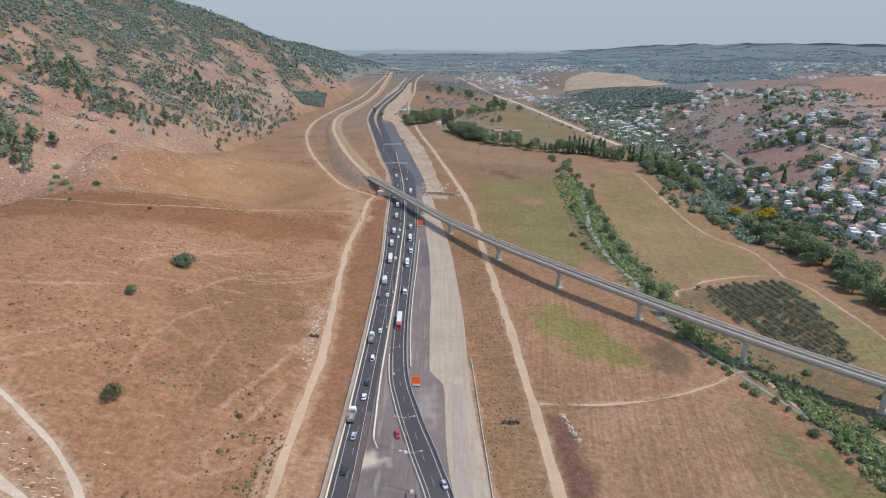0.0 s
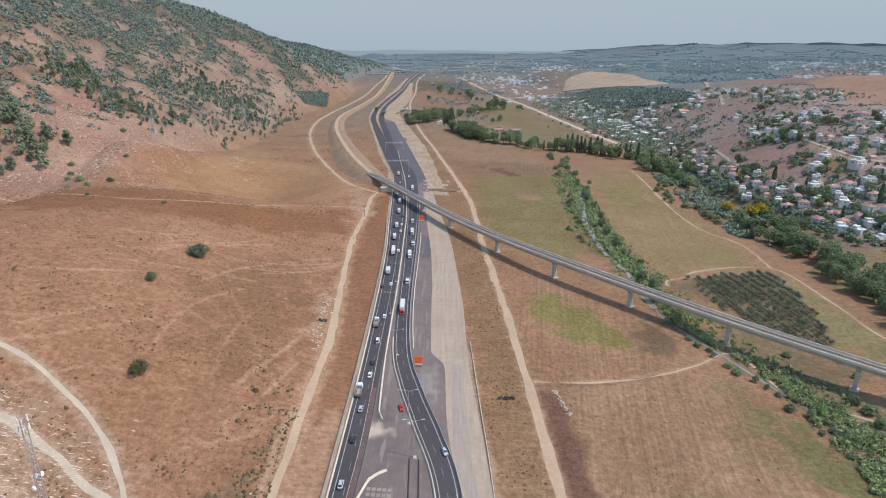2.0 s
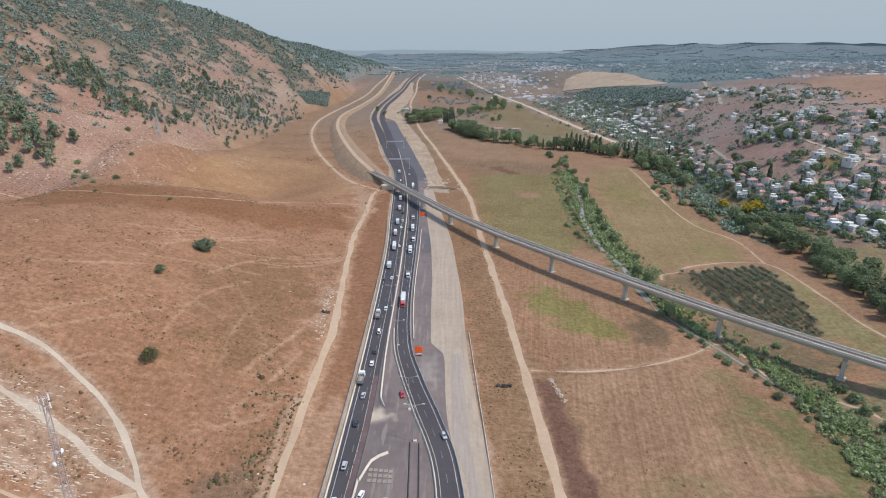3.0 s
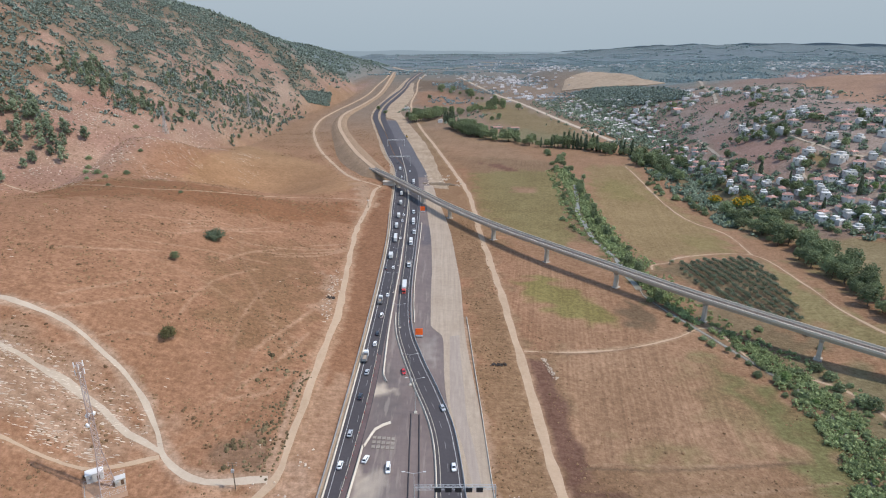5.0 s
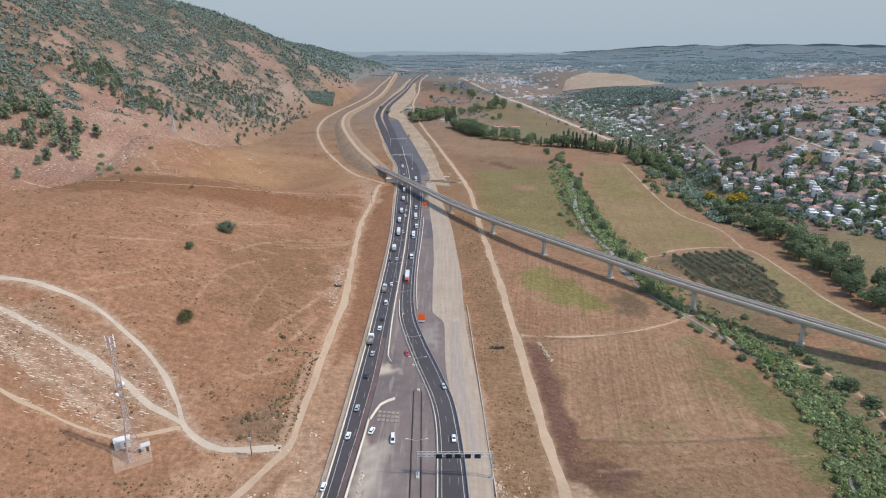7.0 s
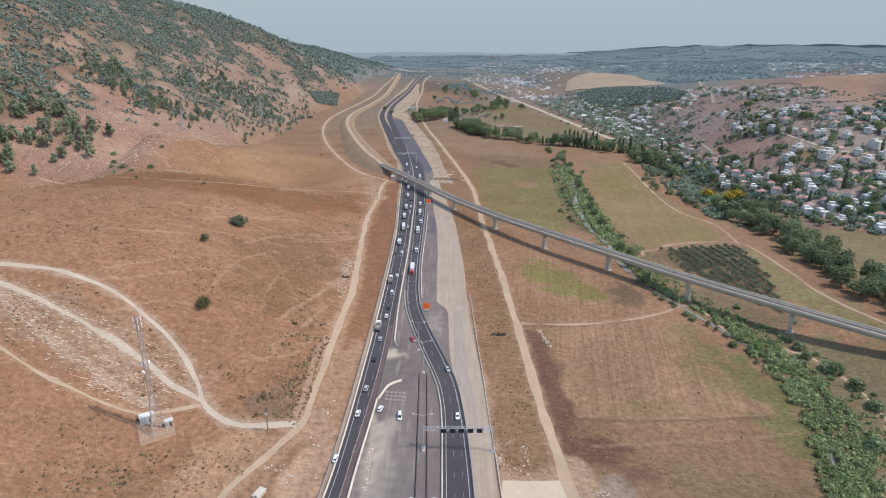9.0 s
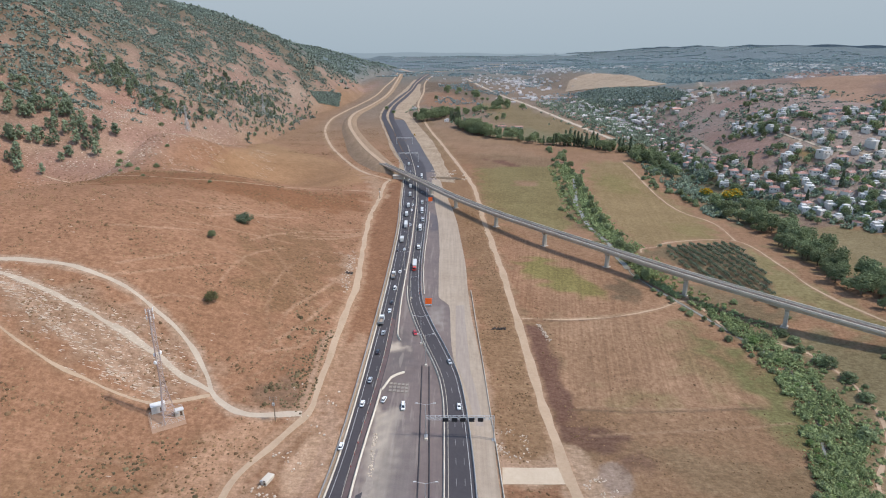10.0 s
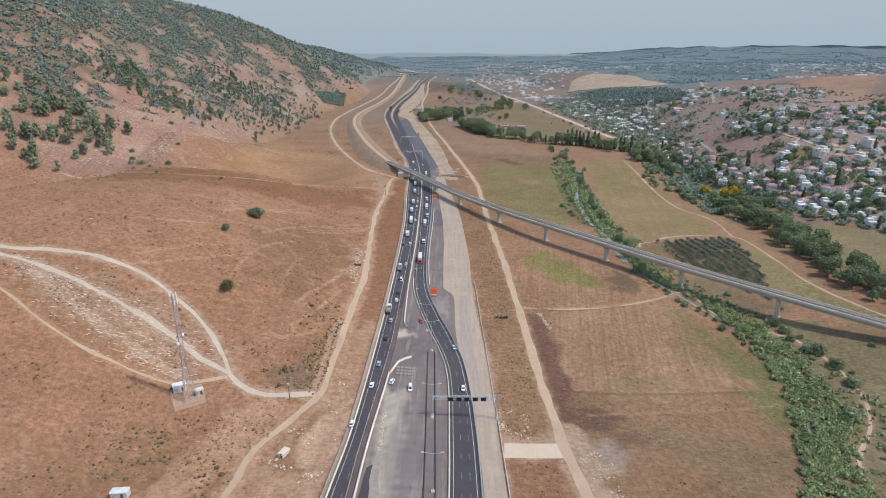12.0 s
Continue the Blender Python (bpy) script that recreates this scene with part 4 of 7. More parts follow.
# traffic keeps two to three lanes each way
painted_line(WEST_L, 1.6, 0.18)
painted_line(WEST_R, -2.6, 0.2, material=PAINT_YELLOW, label="yellow painted edge line on dark asphalt")
painted_line(WEST_L, 5.2, 0.15, 4, 8, material=PAINT_FAINT)
painted_line(EAST_L, 1.2, 0.22, material=PAINT_YELLOW, label="yellow painted edge line on dark asphalt")
painted_line(EAST_R, -1.4, 0.22)
painted_line(EAST_L, 4.3, 0.15, 4, 8, material=PAINT_FAINT)
painted_line(EAST_L, 7.6, 0.15, 4, 8, upto=160, material=PAINT_FAINT)
painted_line(WEST_R, -2.2, 1.9, lift=0.33, upto=215, material=RED_TINT, name="shoulder_coat", label="reddish worn shoulder strip beside the asphalt")


def rail_wall(name, points, offset, h, w, material, label, upto=900, lo=0, lift=0.15):
    """A low concrete safety wall along a road, wider at its foot."""
    c = smooth_line(points, 3.0)
    c = c[(c[:, 1] < upto) & (c[:, 1] >= lo)]
    o = normals(c)
    m = c + o * offset
    z = height(m[:, 0], m[:, 1]) + lift
    shape = [(-w, 0), (-w * 0.9, h * 0.25), (-w * 0.35, h * 0.5), (-w * 0.28, h), (w * 0.28, h), (w * 0.35, h * 0.5), (w * 0.9, h * 0.25), (w, 0)]
    k = len(shape)
    verts = [(m[i, 0] + o[i, 0] * s, m[i, 1] + o[i, 1] * s, z[i] + t) for i in range(len(m)) for s, t in shape]
    faces = [(i * k + j, i * k + j + 1, (i + 1) * k + j + 1, (i + 1) * k + j) for i in range(len(m) - 1) for j in range(k - 1)]
    return tagged(sheet(name, verts, faces, material), label, "barrier", kind="structure")


rail_wall("barrier_1", WEST_L, -0.3, 0.9, 0.4, CONCRETE_PALE, "pale concrete barrier along the carriageway edge")
rail_wall("guard_rail", WEST_L, -2.2, 0.8, 0.25, STEEL, "grey steel guard rail beyond the road shoulder", upto=480)
ribbon("shoulder", FILL, [(p[0] - 2.6, p[1]) for p in WEST_L[:10]], [(p[0] - 0.1, p[1]) for p in WEST_L[:10]], 0.14, 3)
rail_wall("barrier_2", WEST_R, 0.5, 0.95, 0.5, CONCRETE_PALE, "pale concrete safety barrier beside the carriageway", upto=152)
rail_wall("barrier_3", [(-31, 150), (-27.5, 160), (-24.5, 163), (-21.5, 165)], 0, 0.95, 0.5, CONCRETE_PALE, "curved end of a pale concrete safety barrier", lo=149)
rail_wall("barrier_4", [(-25.5, 192), (-27.5, 197), (-28.2, 215), (-28.8, 240), (-29.3, 290), (-30, 345), (-32, 427), (-34.3, 505), (-39.4, 588), (-50.5, 709), (-69, 868)], 0, 0.95, 0.5, CONCRETE_PALE, "pale concrete safety barrier between the carriageways")
rail_wall("barrier_5", EAST_L, -0.4, 0.9, 0.4, CONCRETE_PALE, "sand-coloured concrete barrier along the slip road", upto=262)
rail_wall("barrier_6", EAST_R, 0.4, 0.9, 0.38, STEEL, "dark steel guard rail along the slip road", upto=560)
rail_wall("barrier_7", [(-15.5, 250), (-17.5, 285), (-18.5, 330), (-18.5, 400), (-19, 450)], 0, 0.9, 0.35, CONCRETE_PALE, "row of concrete barriers beside the roadworks")
rail_wall("kerb_1", [(-10.6, 20), (-10.6, 70), (-13.2, 172)], 0, 0.5, 0.28, ASPHALT, "dark kerb of the unfinished median")
rail_wall("kerb_2", [(-6.2, 20), (-6.2, 70), (-9.6, 172)], 0, 0.5, 0.28, ASPHALT, "dark kerb of the unfinished median")
rail_wall("fence_low", [(22, 20), (20.5, 106), (19.3, 140), (17.8, 179), (16, 214), (14, 261)], 0, 0.6, 0.25, CONCRETE_PALE, "pale edging along the gravel strip")

# ---- viaduct ----
DECK = np.array([(-86, 655, 10.3), (-50, 584, 10.5), (-20, 522, 10.5), (6, 470, 10.5), (41, 410, 10.8), (76, 360, 10.8), (114, 313, 9.6), (155, 271, 6.6), (201, 233, 2.4), (247, 198, -2.0), (300, 158, -6.5), (360, 112, -10)])


def thing(name, label, category, group="", at=(0, 0, 0)):
    ob = new(name)
    ob.location = at
    return tagged(ob, label, category, group)


def swept(points3, profile, bm=None):
    """A profile (across, up) carried along a line of points."""
    bm = bm or bmesh.new()
    p = np.array(points3, float)
    o = normals(p[:, :2])
    rows = [[bm.verts.new((q[0] + n[0] * s, q[1] + n[1] * s, q[2] + t)) for s, t in profile] for q, n in zip(p, o)]
    k = len(profile)
    for a, b in zip(rows, rows[1:]):
        for j in range(k):
            bm.faces.new((a[j], a[(j + 1) % k], b[(j + 1) % k], b[j]))
    bm.faces.new(rows[0])
    bm.faces.new(rows[-1][::-1])
    bmesh.ops.recalc_face_normals(bm, faces=bm.faces)
    return bm


def build_viaduct():
    top = thing("railway_viaduct", "long grey concrete railway viaduct crossing the highway", "viaduct")
    s = np.arange(len(DECK))
    fine = smooth_line(DECK, 4.0)
    girder = [(-4.1, 0), (4.1, 0), (4.1, -0.4), (2.6, -0.8), (2.1, -2.7), (-2.1, -2.7), (-2.6, -0.8), (-4.1, -0.4)]
    cuts = [int(np.argmin(np.linalg.norm(fine[:, :2] - d[:2], axis=1))) for d in DECK]
    for a, b in zip(cuts, cuts[1:]):
        seg = fine[a:b + 1].copy()
        span = part("deck_span", swept(seg, girder), CONCRETE, top)
        for side in (-3.95, 3.95):
            part("parapet", swept(seg, [(side - 0.16, 0), (side - 0.16, 1.15), (side + 0.16, 1.15), (side + 0.16, 0)]), CONCRETE_PALE, span, "pale concrete parapet")
        part("track_bed", swept(seg, [(-2.5, 0.0), (-2.1, 0.45), (2.1, 0.45), (2.5, 0.0)]), BALLAST, span, "grey stone ballast bed")
        for r in (-0.75, 0.75):
            part("rail", swept(seg, [(r - 0.06, 0.45), (r - 0.06, 0.62), (r + 0.06, 0.62), (r + 0.06, 0.45)]), RAIL, span)
        part("track_slab", swept(seg, [(-0.6, 0.45), (-0.6, 0.5), (0.6, 0.5), (0.6, 0.45)]), RAIL, span, "dark strip between the rails")
        part("walkway", swept(seg, [(2.7, 0), (2.7, 0.4), (3.6, 0.4), (3.6, 0)]), CONCRETE_PALE, span)
    o = normals(DECK[:, :2])
    for d, n in list(zip(DECK, o))[1:]:
        g = ground_at(d[0], d[1])
        turn = math.atan2(n[1], n[0])
        h = d[2] - 2.7 - g
        if h < 1.5:
            continue
        pier = bmesh.new()
        box(pier, (3.4, 2.2, h - 1.6), (d[0], d[1], g + (h - 1.6) / 2 - 0.3), turn, 0.92, 0.25)
        body = part("pier", pier, CONCRETE, top)
        cap = bmesh.new()
        made = bmesh.ops.create_cube(cap, size=1.0)["verts"]
        for v in made:
            wide = 5.0 if v.co.z > 0 else 3.1
            v.co = Vector((v.co.x * wide, v.co.y * (2.6 if v.co.z > 0 else 2.0), v.co.z * 1.9))
        bmesh.ops.transform(cap, matrix=Matrix.Translation((d[0], d[1], d[2] - 2.7 - 0.95)) @ Matrix.Rotation(turn, 4, "Z"), verts=cap.verts)
        part("pier_cap", cap, CONCRETE, body)
        foot = bmesh.new()
        box(foot, (5.4, 4.2, 1.0), (d[0], d[1], g - 0.2), turn, 0.95, 0.1)
        part("footing", foot, CONCRETE, body)
    return top


build_viaduct()


def embankment(name, points3, crest, slope, material, label):
    """A raised bank with sloping sides down to the ground."""
    c = smooth_line(points3, 6.0)
    o = normals(c[:, :2])
    verts, k = [], 6
    for q, n in zip(c, o):
        row = []
        for side in (-1, 1):
            edge = q[:2] + n * side * crest / 2
            drop = max(q[2] - ground_at(*edge), 0.3)
            foot = edge + n * side * drop * slope
            mid = (edge + foot) / 2
            zf = ground_at(*foot) - 0.6
            pts = [(foot[0], foot[1], zf), (mid[0], mid[1], (q[2] + zf) / 2 - 0.2), (edge[0], edge[1], q[2])]
            row += pts if side < 0 else pts[::-1]
        verts += row
    faces = [(i * k + j, i * k + j + 1, (i + 1) * k + j + 1, (i + 1) * k + j) for i in range(len(c) - 1) for j in range(k - 1)]
    return tagged(sheet(name, verts, faces, material), label, "embankment", kind="structure")


BANK = [(-64, 612, 1.5), (-72, 628, 6.0), (-80, 644, 9.7), (-89, 672, 9.9), (-122, 773, 10), (-161, 918, 10.5), (-197, 1078, 12.5), (-213, 1241, 15.5), (-197, 1459, 20), (-188, 1740, 27), (-204, 2213, 41), (-222, 2650, 53)]
embankment("embankment", BANK, 12, 1.9, BANK_EARTH, "long earth embankment leading to the railway viaduct")
swept_bed = smooth_line([(x, y, z + 0.25) for x, y, z in BANK[2:]], 6.0)
tagged(part("track_formation", swept(swept_bed, [(-2.9, 0), (-2.9, 0.2), (2.9, 0.2), (2.9, 0)]), DIRT), "pale graded formation on top of the embankment", "track bed", kind="structure")


# ---- gantries, lamps, tower ----
def truss(bm, a, b, depth, width, bays, r):
    """A box truss from a to b."""
    a, b = Vector(a), Vector(b)
    d = (b - a).normalized()
    side = d.cross(Vector((0, 0, 1))).normalized() * width / 2
    up = Vector((0, 0, depth / 2))
    corners = [side + up, side - up, -side + up, -side - up]
    for c in corners:
        rod(bm, a + c, b + c, r, sides=4)
    for i in range(bays):
        p, q = a + (b - a) * (i / bays), a + (b - a) * ((i + 1) / bays)
        rod(bm, p + side + up, q + side - up, r * 0.7, sides=4)
        rod(bm, p - side - up, q - side + up, r * 0.7, sides=4)
        rod(bm, p + side + up, p - side + up, r * 0.7, sides=4)
        rod(bm, p + side - up, p + side + up, r * 0.7, sides=4)
        rod(bm, p - side - up, p - side + up, r * 0.7, sides=4)


def gantry(ax, ay, bx, by, clear, boards, label):
    za, zb = ground_at(ax, ay), ground_at(bx, by)
    z = max(za, zb) + clear
    top = thing("sign_gantry", label, "road gantry", at=((ax + bx) / 2, (ay + by) / 2, min(za, zb)))
    inv = Matrix.Translation(-top.location)
    def add(name, bm, mat, parent, label=""):
        bmesh.ops.transform(bm, matrix=inv, verts=bm.verts)
        return part(name, bm, mat, parent, label)
    bm = bmesh.new()
    truss(bm, (ax, ay, z), (bx, by, z), 1.3, 1.1, 14, 0.1)
    beam = add("truss_beam", bm, GALV, top)
    for x, y, g in ((ax, ay, za), (bx, by, zb)):
        bm = bmesh.new()
        for k in (-0.5, 0.5):
            rod(bm, (x, y + k, g - 0.3), (x, y + k, z + 0.5), 0.2, 0.17, 8)
        box(bm, (1.6, 2.0, 0.6), (x, y, g + 0.2), 0, 0.9, 0.08)
        add("post", bm, GALV, top)
    for k in boards:
        px_, py_ = ax + (bx - ax) * k, ay + (by - ay) * k - 0.9
        bm = bmesh.new()
        box(bm, (2.3, 0.35, 1.8), (px_, py_, z - 0.4), 0, 1.0, 0.05)
        board = add("display_board", bm, SIGN_BACK, top, "black display board over one lane")
        bm = bmesh.new()
        box(bm, (2.5, 0.25, 0.2), (px_, py_ + 0.25, z + 0.45))
        add("bracket", bm, GALV, board)
    return top


gantry(-9.2, 121, 19.4, 121.2, 9.2, (0.29, 0.42, 0.54, 0.67, 0.80), "galvanised sign gantry with five black boards over the slip road")
gantry(-70.5, 722, -44.2, 723, 12.4, (), "bare galvanised truss gantry spanning the highway")
gantry(-88, 880, -62, 882, 10, (), "bare galvanised truss gantry spanning the highway")


def street_lamp(x, y, h, proto=[]):
    z = ground_at(x, y)
    if proto:
        return copy_thing(proto[0], pose(x, y, z) @ Matrix.Scale(h / 17, 4))
    top = thing("street_lamp", "tall grey twin-arm street lamp on a concrete foot", "street lamp", "lamps along the median", (x, y, z))
    bm = bmesh.new()
    rod(bm, (0, 0, 0), (0, 0, 17), 0.17, 0.08, 8)
    part("pole", bm, GALV, top)
    bm = bmesh.new()
    box(bm, (1.5, 1.5, 0.9), (0, 0, 0.3), 0, 0.85, 0.08)
    part("foot", bm, CONCRETE_PALE, top)
    for s in (-1, 1):
        bm = bmesh.new()
        rod(bm, (0, 0, 16.8), (s * 3.4, 0, 17.6), 0.08, 0.06, 6)
        arm = part("arm", bm, GALV, top)
        bm = bmesh.new()
        box(bm, (1.2, 0.5, 0.22), (s * 3.7, 0, 17.65), 0, 0.8, 0.05)
        part("lamp_head", bm, LAMP_GLASS, arm, "pale flat lamp head")
    proto.append(top)
    return top


for x, y, h in ((-9.1, 119, 17), (-11.3, 173, 17), (-7.2, 73, 17), (-14.5, 192, 16), (-23, 243, 14), (-30.5, 290, 13), (-31.3, 340, 13)):
    street_lamp(x, y, h)


def lattice_tower(x, y, h, base, waist, waist_h, label, antennas=True, name="lattice_tower", foot_turn=0.6):
    z = ground_at(x, y)
    top = thing(name, label, "tower", at=(x, y, z))
    n = 3 if antennas else 4
    def corner(i, t):
        if t < waist_h / h:
            r = base + (waist - base) * t * h / waist_h
        else:
            r = waist + (waist * 0.72 - waist) * (t - waist_h / h) / (1 - waist_h / h)
        a = foot_turn + i * 2 * math.pi / n
        return Vector((math.cos(a) * r, math.sin(a) * r, t * h))
    levels = [k / 16 for k in range(17)] if antennas else [k / 10 for k in range(11)]
    for i in range(n):
        bm = bmesh.new()
        r, rings = (0.16 if antennas else 0.2), []
        for a in levels:
            q = corner(i, a)
            rings.append([bm.verts.new(q + Vector((math.cos(k * 1.2566) * r, math.sin(k * 1.2566) * r, 0))) for k in range(5)])
        for a, b in zip(rings, rings[1:]):
            for k in range(5):
                bm.faces.new((a[k], a[(k + 1) % 5], b[(k + 1) % 5], b[k]))
        part("leg", bm, TOWER_RED if antennas else GALV, top)
    web = bmesh.new()
    for a, b in zip(levels, levels[1:]):
        for i in range(n):
            for p, q in ((corner(i, a), corner((i + 1) % n, b)), (corner((i + 1) % n, a), corner(i, b)), (corner(i, b), corner((i + 1) % n, b))):
                if antennas:
                    bm = bmesh.new()
                    rod(bm, p, q, 0.08, sides=4)
                    part("brace", bm, TOWER_RED, top)
                else:
                    rod(web, p, q, 0.08, sides=4)
    if antennas:
        web.free()
    else:
        tagged(part("bracing", web, GALV, top), kind="stuff")
    if antennas:
        for k in range(3):
            a = foot_turn + 0.5 + k * 2.09
            for t in (0.93, 0.985):
                bm = bmesh.new()
                box(bm, (0.35, 0.22, 2.2), (math.cos(a) * 1.5, math.sin(a) * 1.5, t * h), a, 1.0, 0.05)
                rod(bm, (0, 0, t * h), (math.cos(a) * 1.5, math.sin(a) * 1.5, t * h), 0.05, sides=4)
                part("antenna_panel", bm, CAR_WHITE, top, "white antenna panel")
        for a, t in ((0.4, 0.62), (2.6, 0.6), (4.4, 0.55)):
            bm = bmesh.new()
            bmesh.ops.create_cone(bm, cap_ends=True, segments=14, radius1=0.9, radius2=0.55, depth=0.5, matrix=Matrix.Translation((math.cos(a) * 1.6, math.sin(a) * 1.6, t * h)) @ Matrix.Rotation(a, 4, "Z") @ Matrix.Rotation(radians(90), 4, "Y"))
            rod(bm, (0, 0, t * h), (math.cos(a) * 1.6, math.sin(a) * 1.6, t * h), 0.06, sides=4)
            part("dish", bm, CAR_WHITE, top, "round white dish")
    else:
        for t, w in ((0.72, 6.0), (0.84, 5.0), (0.95, 4.0)):
            bm = bmesh.new()
            for s in (-1, 1):
                rod(bm, (0, 0, t * h + 0.5), (s * w, 0, t * h), 0.14, 0.07, 4)
                rod(bm, (0, 0, t * h - 0.6), (s * w, 0, t * h), 0.1, 0.07, 4)
            part("cross_arm", bm, GALV, top)
    return top


lattice_tower(-118.3, 122, 51, 3.6, 1.15, 17, "tall faded lattice radio tower on a fenced pad")
lattice_tower(-336, 992, 40, 4.0, 1.2, 24, "grey lattice power pylon on the wooded slope", False, "power_pylon")
lattice_tower(-349, 700, 34, 3.6, 1.1, 20, "grey lattice power pylon at the slope foot", False, "power_pylon")


def shed(x, y, size, turn, wall, roof, label, name="equipment_hut"):
    z = ground_at(x, y)
    top = thing(name, label, "hut", at=(x, y, z))
    top.rotation_euler[2] = turn
    w, d, h = size
    bm = bmesh.new()
    box(bm, (w, d, h + 1.0), (0, 0, h / 2 - 0.5), 0, 1.0, 0.05)
    part("wall", bm, wall, top)
    bm = bmesh.new()
    box(bm, (w + 0.4, d + 0.4, 0.22), (0, 0, h + 0.12), 0, 0.97, 0.04)
    part("roof", bm, roof, top)
    bm = bmesh.new()
    box(bm, (0.95, 0.08, 2.0), (w * 0.2, -d / 2 - 0.04, 1.0), 0, 1.0, 0.02)
    part("door", bm, DOOR, top)
    bm = bmesh.new()
    box(bm, (1.1, 0.5, 0.7), (-w * 0.25, -d / 2 - 0.26, 1.7), 0, 1.0, 0.04)
    part("vent_unit", bm, GALV, top)
    return top


shed(-124, 126, (5.5, 3.2, 2.9), 0.55, WHITE_WALL, FLAT_ROOF, "white equipment hut beside the radio tower")
shed(-115, 125.5, (3.4, 2.4, 2.4), 0.55, CREAM_WALL, FLAT_ROOF, "small cream cabinet hut beside the radio tower")
shed(-122, 69, (6, 3.0, 2.4), 0.1, WHITE_WALL, FLAT_ROOF, "white site container on dry ground", "site_container")
shed(-68.5, 94, (2.6, 5.0, 1.3), -0.35, CREAM_WALL, CONCRETE_PALE, "low white concrete chamber on a dirt lot", "concrete_chamber")


def pad_and_fence():
    x, y, t = -118.8, 122.5, 0.55
    z = ground_at(x, y)
    c, s_ = math.cos(t), math.sin(t)
    edge = lambda u: [(x + c * u - s_ * k, y + s_ * u + c * k) for k in (-5.6, 0, 5.6)]
    ribbon("tower_pad", RED_EARTH, edge(-6.6), edge(6.6), 0.1, 2, 5, 0.25, 0.5)
    top = thing("pad_fence", "thin grey mesh fence round the tower pad", "fence", at=(x, y, z + 0.25))
    top.rotation_euler[2] = t
    pts = [(-6.2, -5.2), (6.2, -5.2), (6.2, 5.2), (-6.2, 5.2)]
    for i in range(4):
        a, b = Vector((*pts[i], 0)), Vector((*pts[(i + 1) % 4], 0))
        n = 5
        for k in range(n):
            p = a + (b - a) * k / n
            bm = bmesh.new()
            rod(bm, p, p + Vector((0, 0, 2.0)), 0.06, sides=5)
            part("post", bm, GALV, top)
        for h in (0.4, 1.1, 1.9):
            bm = bmesh.new()
            rod(bm, a + Vector((0, 0, h)), b + Vector((0, 0, h)), 0.035, sides=4)
            part("wire", bm, GALV, top)


pad_and_fence()


def wood_pole(x, y, h, label="grey wooden power pole with a cross-arm"):
    top = thing("power_pole", label, "power pole", at=(x, y, ground_at(x, y)))
    bm = bmesh.new()
    rod(bm, (0, 0, -0.5), (0, 0, h), 0.22, 0.14, 7)
    part("pole", bm, BARK, top)
    for k in (0.5, 1.6):
        bm = bmesh.new()
        rod(bm, (-1.6, 0, h - k), (1.6, 0, h - k), 0.1, sides=5)
        arm = part("cross_arm", bm, BARK, top)
        for s in (-1.4, 0, 1.4):
            bm = bmesh.new()
            rod(bm, (s, 0, h - k), (s, 0, h - k + 0.4), 0.09, 0.06, 6)
            part("insulator", bm, WHITE_WALL, arm)
    bm = bmesh.new()
    box(bm, (1.0, 0.8, 1.2), (0, -0.5, h - 3.4), 0, 1, 0.05)
    part("transformer", bm, GALV, top)


wood_pole(-74.4, 126.7, 11.7)
wood_pole(-70.5, 489, 11)


def sign_trailer(x, y, s):
    z = ground_at(x, y) + 0.1
    top = thing("sign_trailer", "bright orange square warning board on a small trailer", "road sign", "orange warning boards", (x, y, z))
    bm = bmesh.new()
    box(bm, (3.4 * s, 0.18, 3.2 * s), (0, 0, 2.8 * s), 0, 1, 0.04)
    part("board", bm, ORANGE, top)
    bm = bmesh.new()
    for k in (-1.3, 1.3):
        rod(bm, (k * s, 0.1, 0.5), (k * s, 0.1, 4.0 * s), 0.08, sides=5)
    part("upright", bm, GALV, top)
    bm = bmesh.new()
    box(bm, (3.2 * s, 1.6, 0.3), (0, 0.2, 0.65), 0, 1, 0.05)
    part("chassis", bm, GALV, top)
    for k in (-1.4, 1.4):
        bm = bmesh.new()
        rod(bm, (k * s - 0.12, 0.2, 0.35), (k * s + 0.12, 0.2, 0.35), 0.36, sides=10)
        part("wheel", bm, TYRE, top)


sign_trailer(-12.2, 235, 1.15)
sign_trailer(-19.5, 487, 1.25)


def culvert():
    x, y = -60, 594
    top = thing("culvert_head", "cream concrete abutment block under the viaduct", "abutment", at=(x, y, ground_at(x, y)))
    bm = bmesh.new()
    box(bm, (13, 6, 5), (0, 0, 1.5), -0.1, 0.96, 0.15)
    part("block", bm, CREAM_WALL, top)
    bm = bmesh.new()
    box(bm, (14, 7, 0.5), (0, 0, 4.2), -0.1, 1, 0.08)
    part("coping", bm, CONCRETE_PALE, top)


culvert()


# ---- vehicles ----
def wheels(top, spots, r, w):
    for x, y in spots:
        bm = bmesh.new()
        rod(bm, (x - w / 2, y, r), (x + w / 2, y, r), r, sides=12)
        tyre = part("wheel", bm, TYRE, top)
        bm = bmesh.new()
        s = 1 if x > 0 else -1
        rod(bm, (x + s * (w / 2 - 0.02), y, r), (x + s * (w / 2 + 0.02), y, r), r * 0.6, sides=10)
        part("rim", bm, GALV, tyre)


